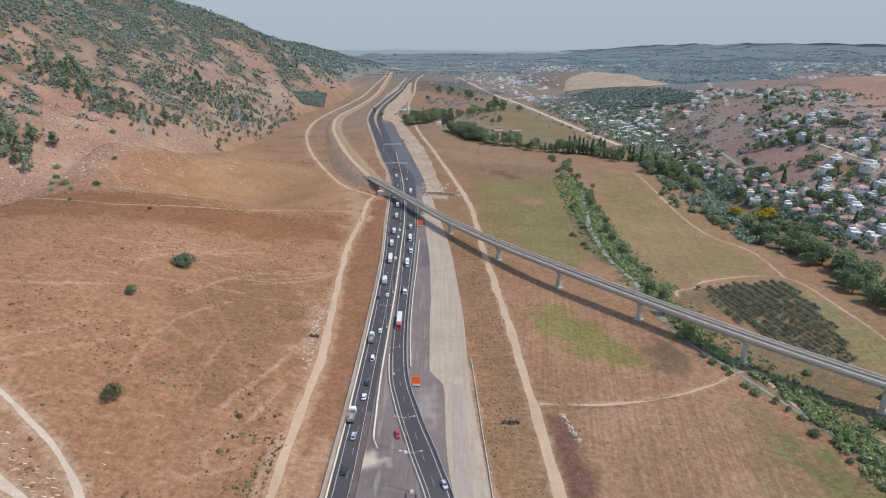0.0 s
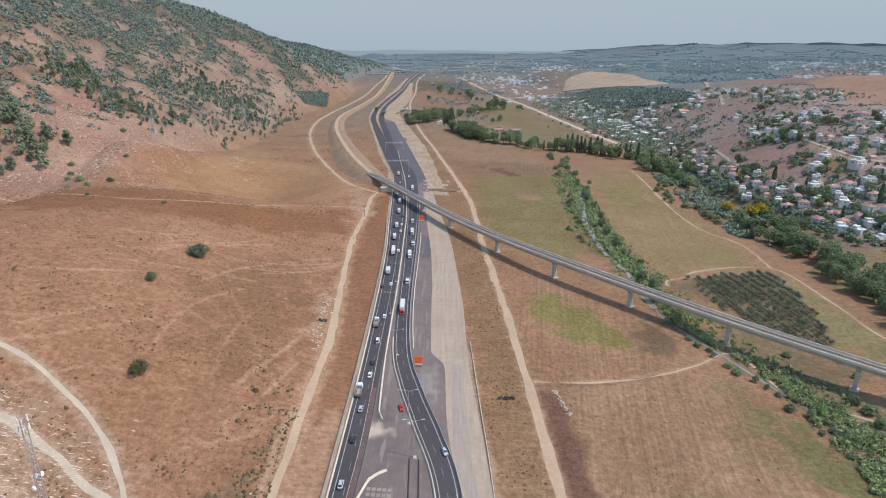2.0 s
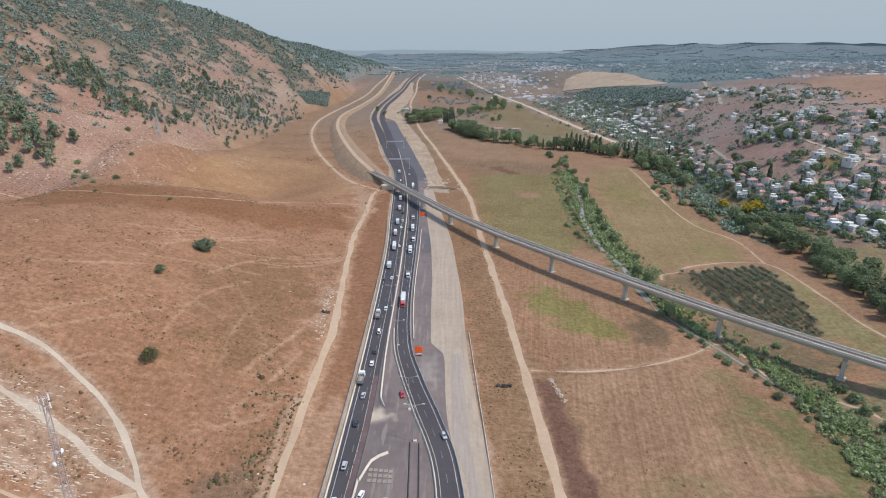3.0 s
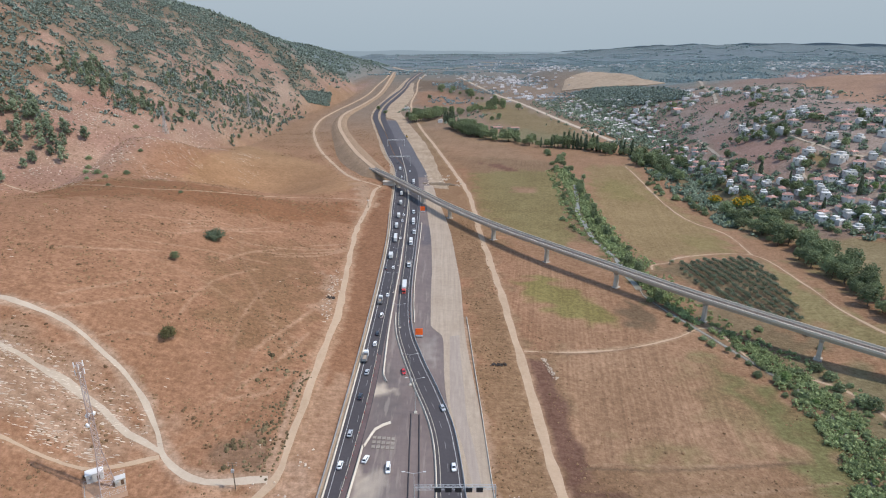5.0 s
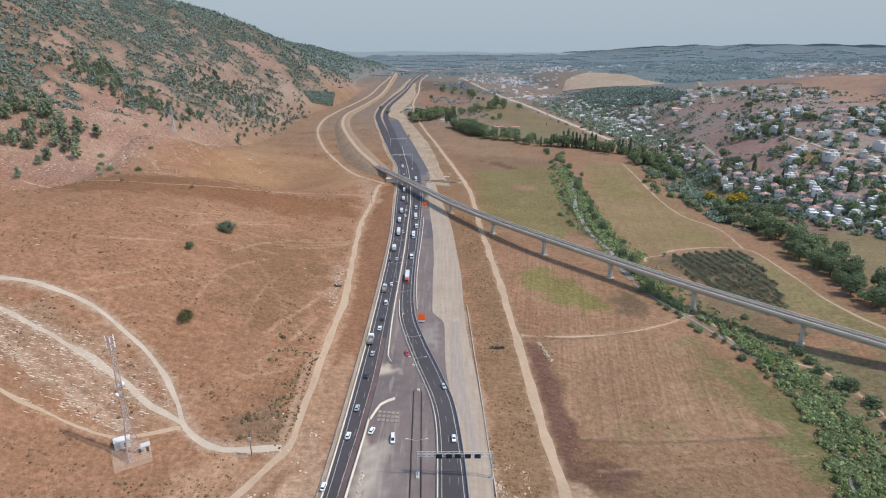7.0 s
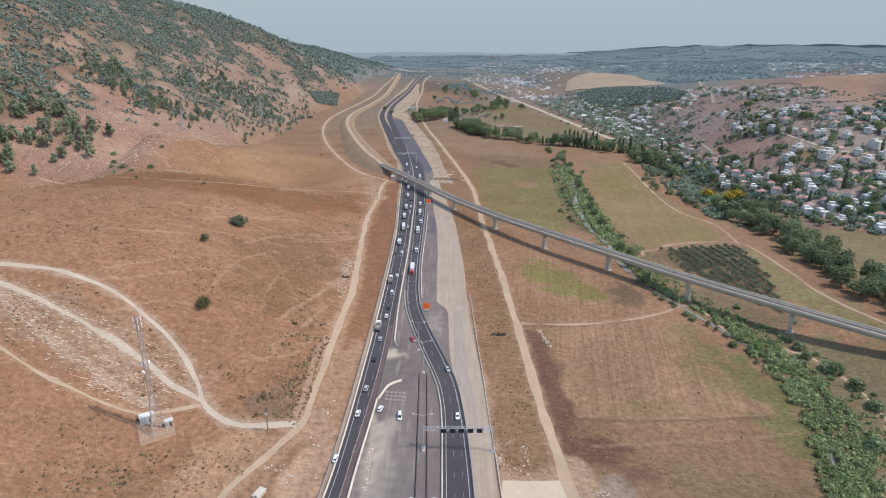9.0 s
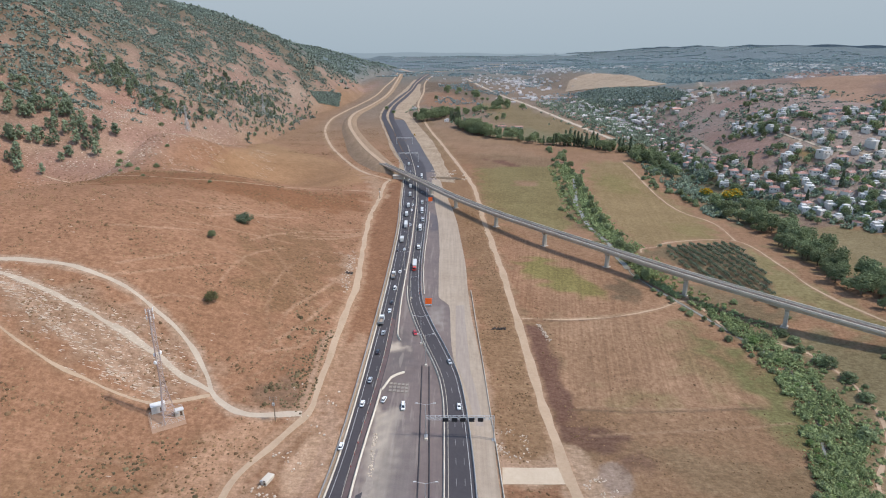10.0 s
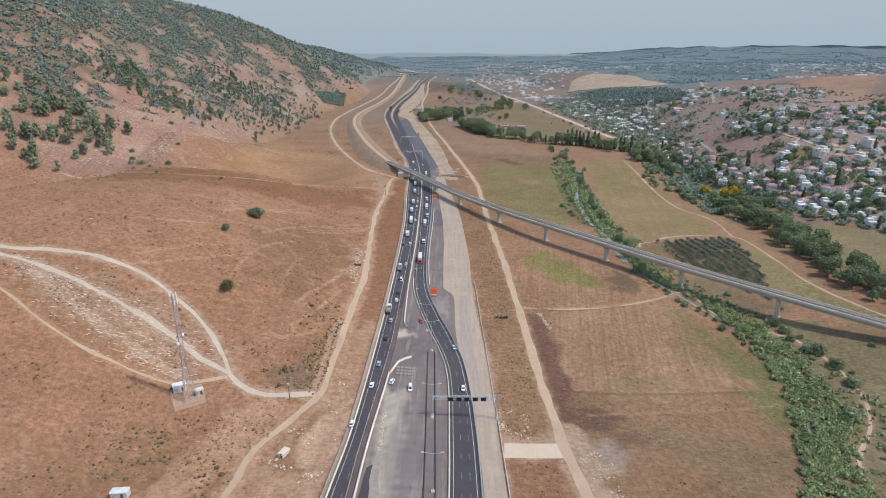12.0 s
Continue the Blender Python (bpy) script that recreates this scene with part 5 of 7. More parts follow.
def car_shell(bm, sections, slot=0):
    """Lofts rings of (y, half-width, floor, shoulder, top) into a rounded body."""
    rows = []
    for y, w, lo, mid, hi in sections:
        rows.append([bm.verts.new(p) for p in ((-w * 0.9, y, lo), (-w, y, lo + 0.15), (-w, y, mid), (-w * 0.88, y, hi), (w * 0.88, y, hi), (w, y, mid), (w, y, lo + 0.15), (w * 0.9, y, lo))])
    for a, b in zip(rows, rows[1:]):
        for j in range(8):
            bm.faces.new((a[j], a[(j + 1) % 8], b[(j + 1) % 8], b[j])).material_index = slot
    bm.faces.new(rows[0])
    bm.faces.new(rows[-1][::-1])
    bmesh.ops.recalc_face_normals(bm, faces=bm.faces)
    return bm


def build_car(paint, label, van=False):
    top = thing("delivery_van" if van else "car", label, "van" if van else "car", "vehicles on the highway")
    L = 2.6 if van else 2.25
    bm = car_shell(bmesh.new(), [(-L, 0.78, 0.35, 0.6, 0.75), (-L + 0.25, 0.9, 0.28, 0.7, 0.9), (-0.9, 0.93, 0.25, 0.8, 0.98), (0.9, 0.93, 0.25, 0.8, 0.98), (L - 0.3, 0.9, 0.28, 0.75, 0.98), (L, 0.78, 0.38, 0.65, 0.85)])
    part("body", bm, paint, top)
    rear, front, roof_h = (L - 0.1, -1.7, 1.95) if van else (1.9, -1.15, 1.48)
    bm = bmesh.new()
    lower = [(-0.8, front), (0.8, front), (0.8, rear), (-0.8, rear)]
    upper = [(-0.62, front + 0.7), (0.62, front + 0.7), (0.62, rear - (0.15 if van else 0.55)), (-0.62, rear - (0.15 if van else 0.55))]
    a = [bm.verts.new((x, y, 0.95)) for x, y in lower]
    b = [bm.verts.new((x, y, roof_h)) for x, y in upper]
    for i in range(4):
        bm.faces.new((a[i], a[(i + 1) % 4], b[(i + 1) % 4], b[i]))
    bm.faces.new(b)
    cabin = part("cabin_glass", bm, GLASS, top, "dark tinted windows")
    bm = bmesh.new()
    y0, y1 = upper[0][1], upper[2][1]
    box(bm, (1.3, y1 - y0 + 0.08, 0.08), (0, (y0 + y1) / 2, roof_h + 0.02), 0, 0.94, 0.03)
    part("roof", bm, paint, top)
    bm = bmesh.new()
    for s in (-1, 1):
        for (ax, ay), (bx, by) in ((lower[0], upper[0]), (lower[3], upper[3])):
            rod(bm, (s * abs(ax), ay, 0.93), (s * abs(bx), by, roof_h), 0.06, sides=4)
    part("pillars", bm, paint, cabin)
    wheels(top, [(-0.82, -1.4), (0.82, -1.4), (-0.82, 1.35), (0.82, 1.35)], 0.33, 0.22)
    for s in (-0.62, 0.62):
        bm = bmesh.new()
        box(bm, (0.34, 0.14, 0.16), (s, -L - 0.01, 0.68), 0, 0.9, 0.03)
        part("headlight", bm, LAMP_GLASS, top, "clear headlight")
        bm = bmesh.new()
        box(bm, (0.3, 0.1, 0.16), (s, L - 0.02, 0.78), 0, 0.9, 0.03)
        part("tail_light", bm, CAR_RED, top, "red tail light")
    return top


def build_truck(cab_paint, load_paint, length, label, low=False):
    top = thing("truck", label, "truck", "vehicles on the highway")
    y0 = -length / 2
    bm = car_shell(bmesh.new(), [(y0, 1.1, 0.5, 1.3, 2.6), (y0 + 0.35, 1.22, 0.45, 1.5, 3.0), (y0 + 1.9, 1.22, 0.45, 1.6, 3.1), (y0 + 2.1, 1.2, 0.45, 1.5, 2.9)])
    cab = part("cab", bm, cab_paint, top)
    bm = bmesh.new()
    box(bm, (2.1, 0.12, 0.95), (0, y0 + 0.02, 2.1), 0, 0.9, 0.03)
    part("windscreen", bm, GLASS, cab, "dark windscreen")
    for s in (-0.85, 0.85):
        bm = bmesh.new()
        box(bm, (0.4, 0.12, 0.2), (s, y0 - 0.02, 0.9), 0, 1, 0.03)
        part("headlight", bm, LAMP_GLASS, cab, "clear headlight")
    bm = bmesh.new()
    box(bm, (1.0, length - 0.6, 0.3), (0, 0.1, 0.85), 0, 1, 0.04)
    part("chassis", bm, TYRE, top)
    body_len = length - 2.7
    bm = bmesh.new()
    if low:
        for s in (-1.2, 1.2):
            box(bm, (0.12, body_len, 1.3), (s, y0 + 2.6 + body_len / 2, 1.75))
        for e in (0.06, body_len - 0.06):
            box(bm, (2.4, 0.12, 1.3), (0, y0 + 2.6 + e, 1.75))
        box(bm, (2.4, body_len, 0.2), (0, y0 + 2.6 + body_len / 2, 1.2))
    else:
        box(bm, (2.5, body_len, 2.75), (0, y0 + 2.6 + body_len / 2, 2.45), 0, 0.99, 0.06)
    load = part("tipper_bed" if low else "cargo_box", bm, load_paint, top)
    if low:
        bm = bmesh.new()
        box(bm, (2.1, body_len - 0.4, 0.5), (0, y0 + 2.6 + body_len / 2, 1.5), 0, 0.8, 0.1)
        part("load", bm, GRAVEL, load, "heaped stone load")
    axles = [y0 + 1.3] + [length / 2 - k for k in ((1.2, 2.5, 3.8) if length > 12 else (1.3, 2.6))]
    wheels(top, [(s, a) for a in axles for s in (-1.08, 1.08)], 0.5, 0.32)
    return top


def along(points, y, other=None):
    """The heading of a road line at y."""
    c = smooth_line(points, 3.0)
    i = int(np.clip(np.argmin(abs(c[:, 1] - y)), 1, len(c) - 2))
    d = c[i + 1] - c[i - 1]
    return math.atan2(d[1], d[0])


FLEET = {}


def park(kind, x, y, turn, lift=0.31):
    """Stands one more vehicle of that kind on the road."""
    makers = {
        "white": lambda: build_car(CAR_WHITE, "white saloon car on the dark carriageway"),
        "silver": lambda: build_car(CAR_SILVER, "silver-grey saloon car on the dark carriageway"),
        "dark": lambda: build_car(CAR_DARK, "dark blue-black saloon car on the carriageway"),
        "red": lambda: build_car(CAR_RED, "red car parked on the unfinished median"),
        "van": lambda: build_car(CAR_WHITE, "white high-roofed van on the dark carriageway", True),
        "box": lambda: build_truck(CAR_WHITE, TRUCK_BOX, 9.5, "white box truck in the traffic queue"),
        "tipper": lambda: build_truck(CAR_WHITE, TRUCK_BED, 8.8, "tipper truck with grey steel bed in traffic", True),
        "semi": lambda: build_truck(TRUCK_RED, TRUCK_BOX, 15.5, "long white trailer truck with a red cab"),
    }
    m = pose(x, y, ground_at(x, y) + lift, 0, 0, math.degrees(turn))
    if kind in FLEET:
        return copy_thing(FLEET[kind], m)
    FLEET[kind] = makers[kind]()
    FLEET[kind].matrix_basis = m
    return FLEET[kind]


# heading away on the western carriageway, towards the viewer on the eastern one
for kind, x, y in (("white", -43.5, 112), ("white", -38.5, 139), ("silver", -37.2, 156), ("dark", -36, 179), ("silver", -35.2, 197), ("white", -34.2, 222), ("dark", -34, 233), ("van", -34, 254), ("tipper", -36.7, 273),
                   ("white", -33.3, 284), ("white", -34, 334), ("white", -34.2, 402), ("white", -36, 452), ("white", -36.2, 472), ("dark", -37.4, 499), ("white", -47.5, 593), ("tipper", -37.3, 208), ("box", -37.6, 356), ("semi", -37.6, 399),
                   ("box", -39.4, 433), ("box", -40, 465), ("box", -41.5, 512), ("box", -43.5, 550), ("dark", -39, 330), ("white", -49.5, 640), ("box", -55, 690), ("white", -66, 790), ("dark", -62, 740), ("white", -45, 610)):
    park(kind, x, y, along(WEST_L, y) + math.pi / 2)
for kind, x, y in (("tipper", -23.6, 341), ("box", -25, 391), ("box", -26, 448), ("tipper", -27.5, 483), ("dark", -29.5, 528), ("semi", -24, 296), ("silver", 0.5, 177), ("tipper", -24, 420), ("white", 5, 142), ("box", -34, 610), ("white", -42, 680)):
    park(kind, x, y, along(EAST_L, y) - math.pi / 2)
for kind, x, y, a in (("red", -18.3, 201, 0.25), ("white", -29.3, 143, 2.9), ("van", -20.2, 139, 0.05)):
    park(kind, x, y, a, 0.11)


def excavator(x, y):
    top = thing("excavator", "yellow tracked excavator on the graded earth", "excavator", at=(x, y, ground_at(x, y) + 0.2))
    bm = bmesh.new()
    box(bm, (2.6, 3.0, 1.4), (0, 0, 1.9), 0, 0.92, 0.1)
    part("body", bm, FLOWERS, top)
    bm = bmesh.new()
    box(bm, (1.1, 1.4, 1.5), (-0.7, -0.7, 3.1), 0, 0.85, 0.08)
    part("cab", bm, GLASS, top)
    for s in (-1.2, 1.2):
        bm = bmesh.new()
        box(bm, (0.6, 4.0, 0.9), (s, 0, 0.45), 0, 0.9, 0.15)
        part("track", bm, TYRE, top)
    bm = bmesh.new()
    rod(bm, (0.6, -1.2, 2.2), (0.6, -4.2, 4.8), 0.3, 0.22, 5)
    rod(bm, (0.6, -4.2, 4.8), (0.6, -6.6, 2.2), 0.22, 0.16, 5)
    arm = part("boom", bm, FLOWERS, top)
    bm = bmesh.new()
    box(bm, (1.1, 0.9, 0.8), (0.6, -6.8, 1.8), 0, 0.7, 0.05)
    part("bucket", bm, STEEL, arm)


excavator(-63, 960)

# ---- plants ----
ICO = bmesh.new()
bmesh.ops.create_icosphere(ICO, subdivisions=1, radius=1.0)
ICO_V = np.array([v.co[:] for v in ICO.verts])
ICO_F = np.array([[v.index for v in f.verts] for f in ICO.faces])
ICO.free()
OCT_V = np.array([(1, 0, 0), (-0.6, 0.8, 0), (-0.5, -0.85, 0), (0.1, 0, 1), (0, 0.1, -0.7)], float)
OCT_F = np.array([(0, 1, 3), (1, 2, 3), (2, 0, 3), (1, 0, 4), (2, 1, 4), (0, 2, 4)])
RNG = np.random.RandomState(7)


def lumps(centres, radii, squash=0.8, jitter=0.28, rng=RNG, coarse=False):
    """Uneven leafy lumps, as vertices and triangles; coarse ones are angular sprays."""
    n = len(centres)
    shape_v, shape_f = (OCT_V, OCT_F) if coarse else (ICO_V, ICO_F)
    wob = 1 + rng.uniform(-jitter, jitter, (n, len(shape_v), 1))
    v = shape_v[None] * wob * np.asarray(radii)[:, None, None]
    a = rng.uniform(0, 6.28, n)
    c, s = np.cos(a)[:, None], np.sin(a)[:, None]
    v = np.stack([v[..., 0] * c - v[..., 1] * s, v[..., 0] * s + v[..., 1] * c, v[..., 2] * squash], -1) + np.asarray(centres)[:, None]
    f = shape_f[None] + (np.arange(n) * len(shape_v))[:, None, None]
    return v.reshape(-1, 3), f.reshape(-1, 3)


def leaves(centres, size, rng=RNG):
    """Loose leaf sprays: small bent four-cornered flakes."""
    n = len(centres)
    a, b = rng.normal(size=(n, 3)), rng.normal(size=(n, 3))
    a /= np.linalg.norm(a, axis=1)[:, None]
    b -= a * (a * b).sum(1)[:, None]
    b /= np.linalg.norm(b, axis=1)[:, None]
    s = size * rng.uniform(0.6, 1.3, (n, 1))
    c = np.asarray(centres)
    v = np.stack([c - a * s, c - b * s * 0.6, c + a * s, c + b * s * 0.6], 1)
    i = np.arange(n)[:, None] * 4
    return v.reshape(-1, 3), np.concatenate([i + [0, 1, 2], i + [0, 2, 3]]).reshape(-1, 3)


def mesh_part(name, pieces, material, parent=None, label=""):
    """One mesh out of several (vertices, faces)."""
    verts, faces, n = [], [], 0
    for v, f in pieces:
        verts.append(np.asarray(v))
        faces += (np.asarray(f) + n).tolist()
        n += len(v)
    me = bpy.data.meshes.new(name)
    me.from_pydata(np.concatenate(verts).tolist(), [], faces)
    me.materials.append(material)
    ob = new(name, me)
    if parent is not None:
        ob.parent = parent
    return tagged(ob, label)


def crown_points(n, rx, rz, z0, rng, shell=0.55, cut=-0.6):
    """Points spread through the outer part of an uneven dome."""
    d = rng.normal(size=(n * 2, 3))
    d /= np.linalg.norm(d, axis=1)[:, None]
    d = d[d[:, 2] > cut][:n]
    r = rng.uniform(shell, 1.0, len(d)) * (1 + 0.22 * np.sin(d[:, 0] * 5 + rng.uniform(0, 6)) * np.cos(d[:, 1] * 4 + rng.uniform(0, 6)))
    return np.stack([d[:, 0] * rx * r, d[:, 1] * rx * r, z0 + d[:, 2] * rz * r], 1)


def build_tree(name, label, category, group, rx, rz, z0, leaf, lump_n, lump_r, leaf_n, leaf_s, trunk_r, seed, limbs=5, cut=-0.6, second=None):
    rng = np.random.RandomState(seed)
    top = thing(name, label, category, group)
    bm = bmesh.new()
    rod(bm, (0, 0, -0.4), (0, 0, z0), trunk_r, trunk_r * 0.6, 7)
    for k in range(limbs):
        a = k * 6.28 / limbs + rng.uniform(-0.4, 0.4)
        h = z0 * rng.uniform(0.45, 0.9)
        rod(bm, (0, 0, h), (math.cos(a) * rx * 0.6, math.sin(a) * rx * 0.6, z0 + rz * rng.uniform(-0.1, 0.5)), trunk_r * 0.5, trunk_r * 0.15, 5)
    part("trunk", bm, BARK, top)
    p = crown_points(lump_n, rx * 0.86, rz * 0.86, z0, rng, 0.45, cut)
    q = crown_points(leaf_n, rx * 1.08, rz * 1.08, z0, rng, 0.7, cut)
    mesh_part("crown", [lumps(p * (0.92, 0.92, 1.0), rng.uniform(0.6, 1.05, len(p)) * lump_r, 0.8, 0.35, rng), lumps(q, rng.uniform(0.5, 1.0, len(q)) * leaf_s, 0.75, 0.4, rng, True)], leaf, top)
    if second:
        q = crown_points(leaf_n, rx * 1.16, rz * 1.16, z0, rng, 0.85, 0.0)
        mesh_part("blossom", [leaves(q, leaf_s * 1.2, rng)], second, top, "yellow blossom over the crown")
    return top


def build_cypress(seed, leaf, label, h=12.0, r=1.5):
    rng = np.random.RandomState(seed)
    top = thing("cypress", label, "tree", "cypresses of the village")
    bm = bmesh.new()
    rod(bm, (0, 0, -0.4), (0, 0, h * 0.8), 0.22, 0.06, 6)
    part("trunk", bm, BARK, top)
    t = rng.uniform(0.04, 1, 46)
    a = rng.uniform(0, 6.28, 46)
    w = r * np.sin(np.clip(t * 1.15 + 0.15, 0, 1) * np.pi) ** 0.7 * 0.7
    c = np.stack([np.cos(a) * w, np.sin(a) * w, t * h], 1)
    mesh_part("crown", [lumps(c, rng.uniform(0.4, 0.75, 46) * r * 0.8, 1.5, 0.3, rng)], leaf, top)
    return top


def build_pine(seed, label, h=10.0):
    rng = np.random.RandomState(seed)
    top = thing("pine", label, "tree", "pines on the slope")
    bm = bmesh.new()
    rod(bm, (0, 0, -0.5), (0.2, 0.1, h * 0.9), 0.26, 0.08, 6)
    for k in range(6):
        a, z = k * 2.4, h * (0.4 + 0.08 * k)
        rod(bm, (0.1, 0, z), (math.cos(a) * 2, math.sin(a) * 2, z + 0.7), 0.09, 0.03, 4)
    part("trunk", bm, BARK, top)
    t = rng.uniform(0.3, 1.0, 26)
    a = rng.uniform(0, 6.28, 26)
    w = 3.4 * (1.2 - t) ** 0.6 * rng.uniform(0.3, 1.0, 26)
    c = np.stack([np.cos(a) * w, np.sin(a) * w, t * h], 1)
    q = np.repeat(c, 6, axis=0) + rng.normal(0, 0.8, (156, 3))
    mesh_part("crown", [lumps(c, rng.uniform(0.7, 1.2, 26), 0.7, 0.35, rng), leaves(q, 0.45, rng)], LEAF_PINE, top)
    return top


STOCK = {}


def plant(kind, x, y, size=1.0, rng=RNG):
    """Stands one more plant of a kind on the ground."""
    makers = {
        "broad": lambda: build_tree("broadleaf_tree", "tall dark green broadleaf tree in a belt beside the stream", "tree", "trees along the stream", 4.6, 5.2, 6.4, LEAF, 54, 1.15, 480, 0.6, 0.36, 11),
        "round": lambda: build_tree("round_tree", "rounded dark green tree beside the fields", "tree", "trees along the stream", 4.4, 3.6, 4.4, LEAF, 50, 1.05, 420, 0.52, 0.32, 12),
        "bright": lambda: build_tree("garden_tree", "bright green garden tree among the houses", "tree", "garden trees", 4.4, 3.8, 4.4, LEAF_BRIGHT, 50, 1.05, 420, 0.52, 0.3, 13),
        "garden": lambda: build_tree("garden_tree", "dark green garden tree among the houses", "tree", "garden trees", 3.6, 3.2, 3.8, LEAF, 40, 0.95, 300, 0.46, 0.26, 14),
        "yellow": lambda: build_tree("blossoming_tree", "tree covered in yellow blossom beside the village", "tree", "yellow trees", 4.8, 4.0, 4.6, LEAF_BRIGHT, 46, 1.15, 340, 0.55, 0.3, 15, second=FLOWERS),
        "lone": lambda: build_tree("lone_tree", "dark rounded tree alone on the dry slope", "tree", "lone trees on the slope", 5.6, 3.6, 3.2, LEAF_DARK, 70, 1.2, 600, 0.5, 0.4, 16, cut=-0.75),
        "thorn": lambda: build_tree("thorn_tree", "small brownish thorn tree on the dry slope", "tree", "lone trees on the slope", 3.4, 2.7, 2.6, THORN, 30, 0.9, 380, 0.5, 0.25, 17, cut=-0.5),
        "bush": lambda: build_tree("bush", "low rounded green bush on the dry ground", "bush", "bushes", 2.2, 1.6, 1.1, LEAF, 30, 0.62, 220, 0.34, 0.12, 18, cut=-0.5),
        "olive": lambda: build_tree("olive_tree", "small grey-green olive tree in the grove", "tree", "olive grove", 2.2, 1.7, 2.0, LEAF_OLIVE, 22, 0.75, 110, 0.36, 0.16, 19, 3, -0.5),
        "cypress": lambda: build_cypress(20, LEAF_DARK, "slim dark cypress among the houses"),
        "pine": lambda: build_pine(21, "open-crowned pine on the stony slope", 8.5),
        "pine_full": lambda: build_pine(22, "dense green pine on the stony slope", 6.5),
    }
    m = pose(x, y, ground_at(x, y), rng.uniform(-2, 2), rng.uniform(-2, 2), rng.uniform(0, 360)) @ Matrix.Diagonal((size * rng.uniform(0.9, 1.1), size * rng.uniform(0.9, 1.1), size * rng.uniform(0.88, 1.14) * (1.15 if kind.startswith("pine") else 1.0), 1))
    if kind in STOCK:
        return copy_thing(STOCK[kind], m)
    STOCK[kind] = makers[kind]()
    STOCK[kind].matrix_basis = m
    return STOCK[kind]


def belt(points, kinds, gap, spread, lo=0.7, hi=1.2, seed=1):
    """Trees strung unevenly along a line."""
    rng = np.random.RandomState(seed)
    c = smooth_line(points, gap)
    o = normals(c)
    for q, n in zip(c, o):
        p = q + n * rng.uniform(-spread, spread) + rng.uniform(-0.4, 0.4, 2) * gap
        plant(kinds[rng.randint(len(kinds))], p[0], p[1], rng.uniform(lo, hi), rng)


# lone trees and bushes of the dry slope
plant("lone", -145.5, 312, 1.0)
plant("round", -147.5, 258.5, 0.55)
plant("thorn", -124, 193, 1.0)
for x, y, s in ((-357, 645, 1.5), (-322, 494, 1.0), (-292, 490, 0.9), (-351, 533, 0.9), (-345, 520, 0.8), (-312, 560, 0.7), (-200, 392, 0.45), (-262, 405, 0.5), (-300, 468, 0.7), (-318, 470, 0.6), (-339, 505, 0.8)):
    plant("bush", x, y, s)
# the stream's own belt
belt([(140, 690), (133, 600), (126, 540), (116, 471), (113, 440)], ["bush", "bush", "round"], 12, 4, 0.5, 0.9, 2)
belt([(156, 690), (154, 600), (145, 520), (139, 440), (141, 385), (137, 330), (139, 290)], ["round", "bush", "broad"], 8, 3, 0.55, 1.0, 3)
belt([(133, 290), (138, 268), (150, 243), (163, 222), (174, 200)], ["bush", "bush", "round"], 6, 4, 0.45, 0.8, 4)
belt([(168, 214), (177, 196), (180, 178), (176, 155), (168, 138), (155, 112), (146, 90), (138, 60)], ["bright", "bush", "bright"], 7, 6, 0.35, 0.6, 5)
belt([(172, 200), (176, 180), (170, 155), (160, 125), (150, 95)], ["bright", "bush"], 10, 5, 0.4, 0.6, 6)
for x, y, k in ((194, 223, 0.9), (197, 215, 1.0), (196, 206, 0.9), (200, 195, 1.1), (203, 192, 1.3), (206, 179, 1.2), (205, 163, 1.1), (186, 134, 1.3), (191, 200, 0.7), (183, 219, 0.8)):
    plant("bush", x, y, k)
belt([(180, 260), (200, 240), (215, 215), (230, 190)], ["bush", "bush"], 20, 8, 0.4, 0.7, 8)
belt([(205, 170), (215, 150), (205, 120), (190, 90)], ["bush"], 30, 6, 0.4, 0.7, 9)
# tall belt between the fields and the village
belt([(276, 700), (250, 640), (240, 600), (252, 560), (264, 520), (272, 490)], ["bush", "round"], 7, 7, 0.81, 1.35, 10)
belt([(280, 520), (285, 470), (290, 430), (286, 380), (278, 330), (272, 290), (274, 245), (290, 190)], ["broad", "round", "broad"], 5.5, 9, 1.0, 1.7, 11)
belt([(296, 500), (300, 450), (298, 400), (292, 340), (286, 290), (288, 240)], ["broad", "broad", "round"], 6, 8, 1.1, 1.8, 12)
belt([(272, 800), (276, 760), (262, 720), (288, 720), (300, 690)], ["broad", "broad", "round"], 6, 14, 1.22, 1.89, 13)
for x, y in ((285, 556), (301, 541), (311, 544)):
    plant("yellow", x, y, 1.15)
# trees across the middle of the valley
belt([(15, 1060), (40, 1000), (58, 962), (95, 927), (146, 885), (183, 871), (223, 845), (245, 800)], ["broad", "broad", "round"], 5, 12, 0.9, 2.0, 14)
belt([(25, 1075), (50, 990), (62, 965)], ["broad"], 4, 14, 1.5, 2.2, 15)
belt([(150, 870), (190, 860), (235, 835), (265, 800)], ["cypress", "broad", "cypress"], 7, 5, 1.08, 1.76, 16)
belt([(150, 830), (160, 780), (150, 730), (148, 690)], ["bush", "round"], 7, 8, 0.94, 1.49, 17)
belt([(-72, 1170), (-55, 1210), (-10, 1235), (40, 1270), (90, 1330), (140, 1390)], ["broad", "broad", "round"], 8, 16, 1.5, 2.3, 18)
belt([(-55, 1130), (-30, 1180), (0, 1250)], ["broad"], 6, 12, 1.6, 2.4, 19)
belt([(0, 1150), (20, 1150)], ["cypress"], 3, 2, 1.22, 1.62, 20)
belt([(-20, 1800), (60, 1650), (120, 1500)], ["broad", "round"], 22, 20, 1.49, 2.43, 21)
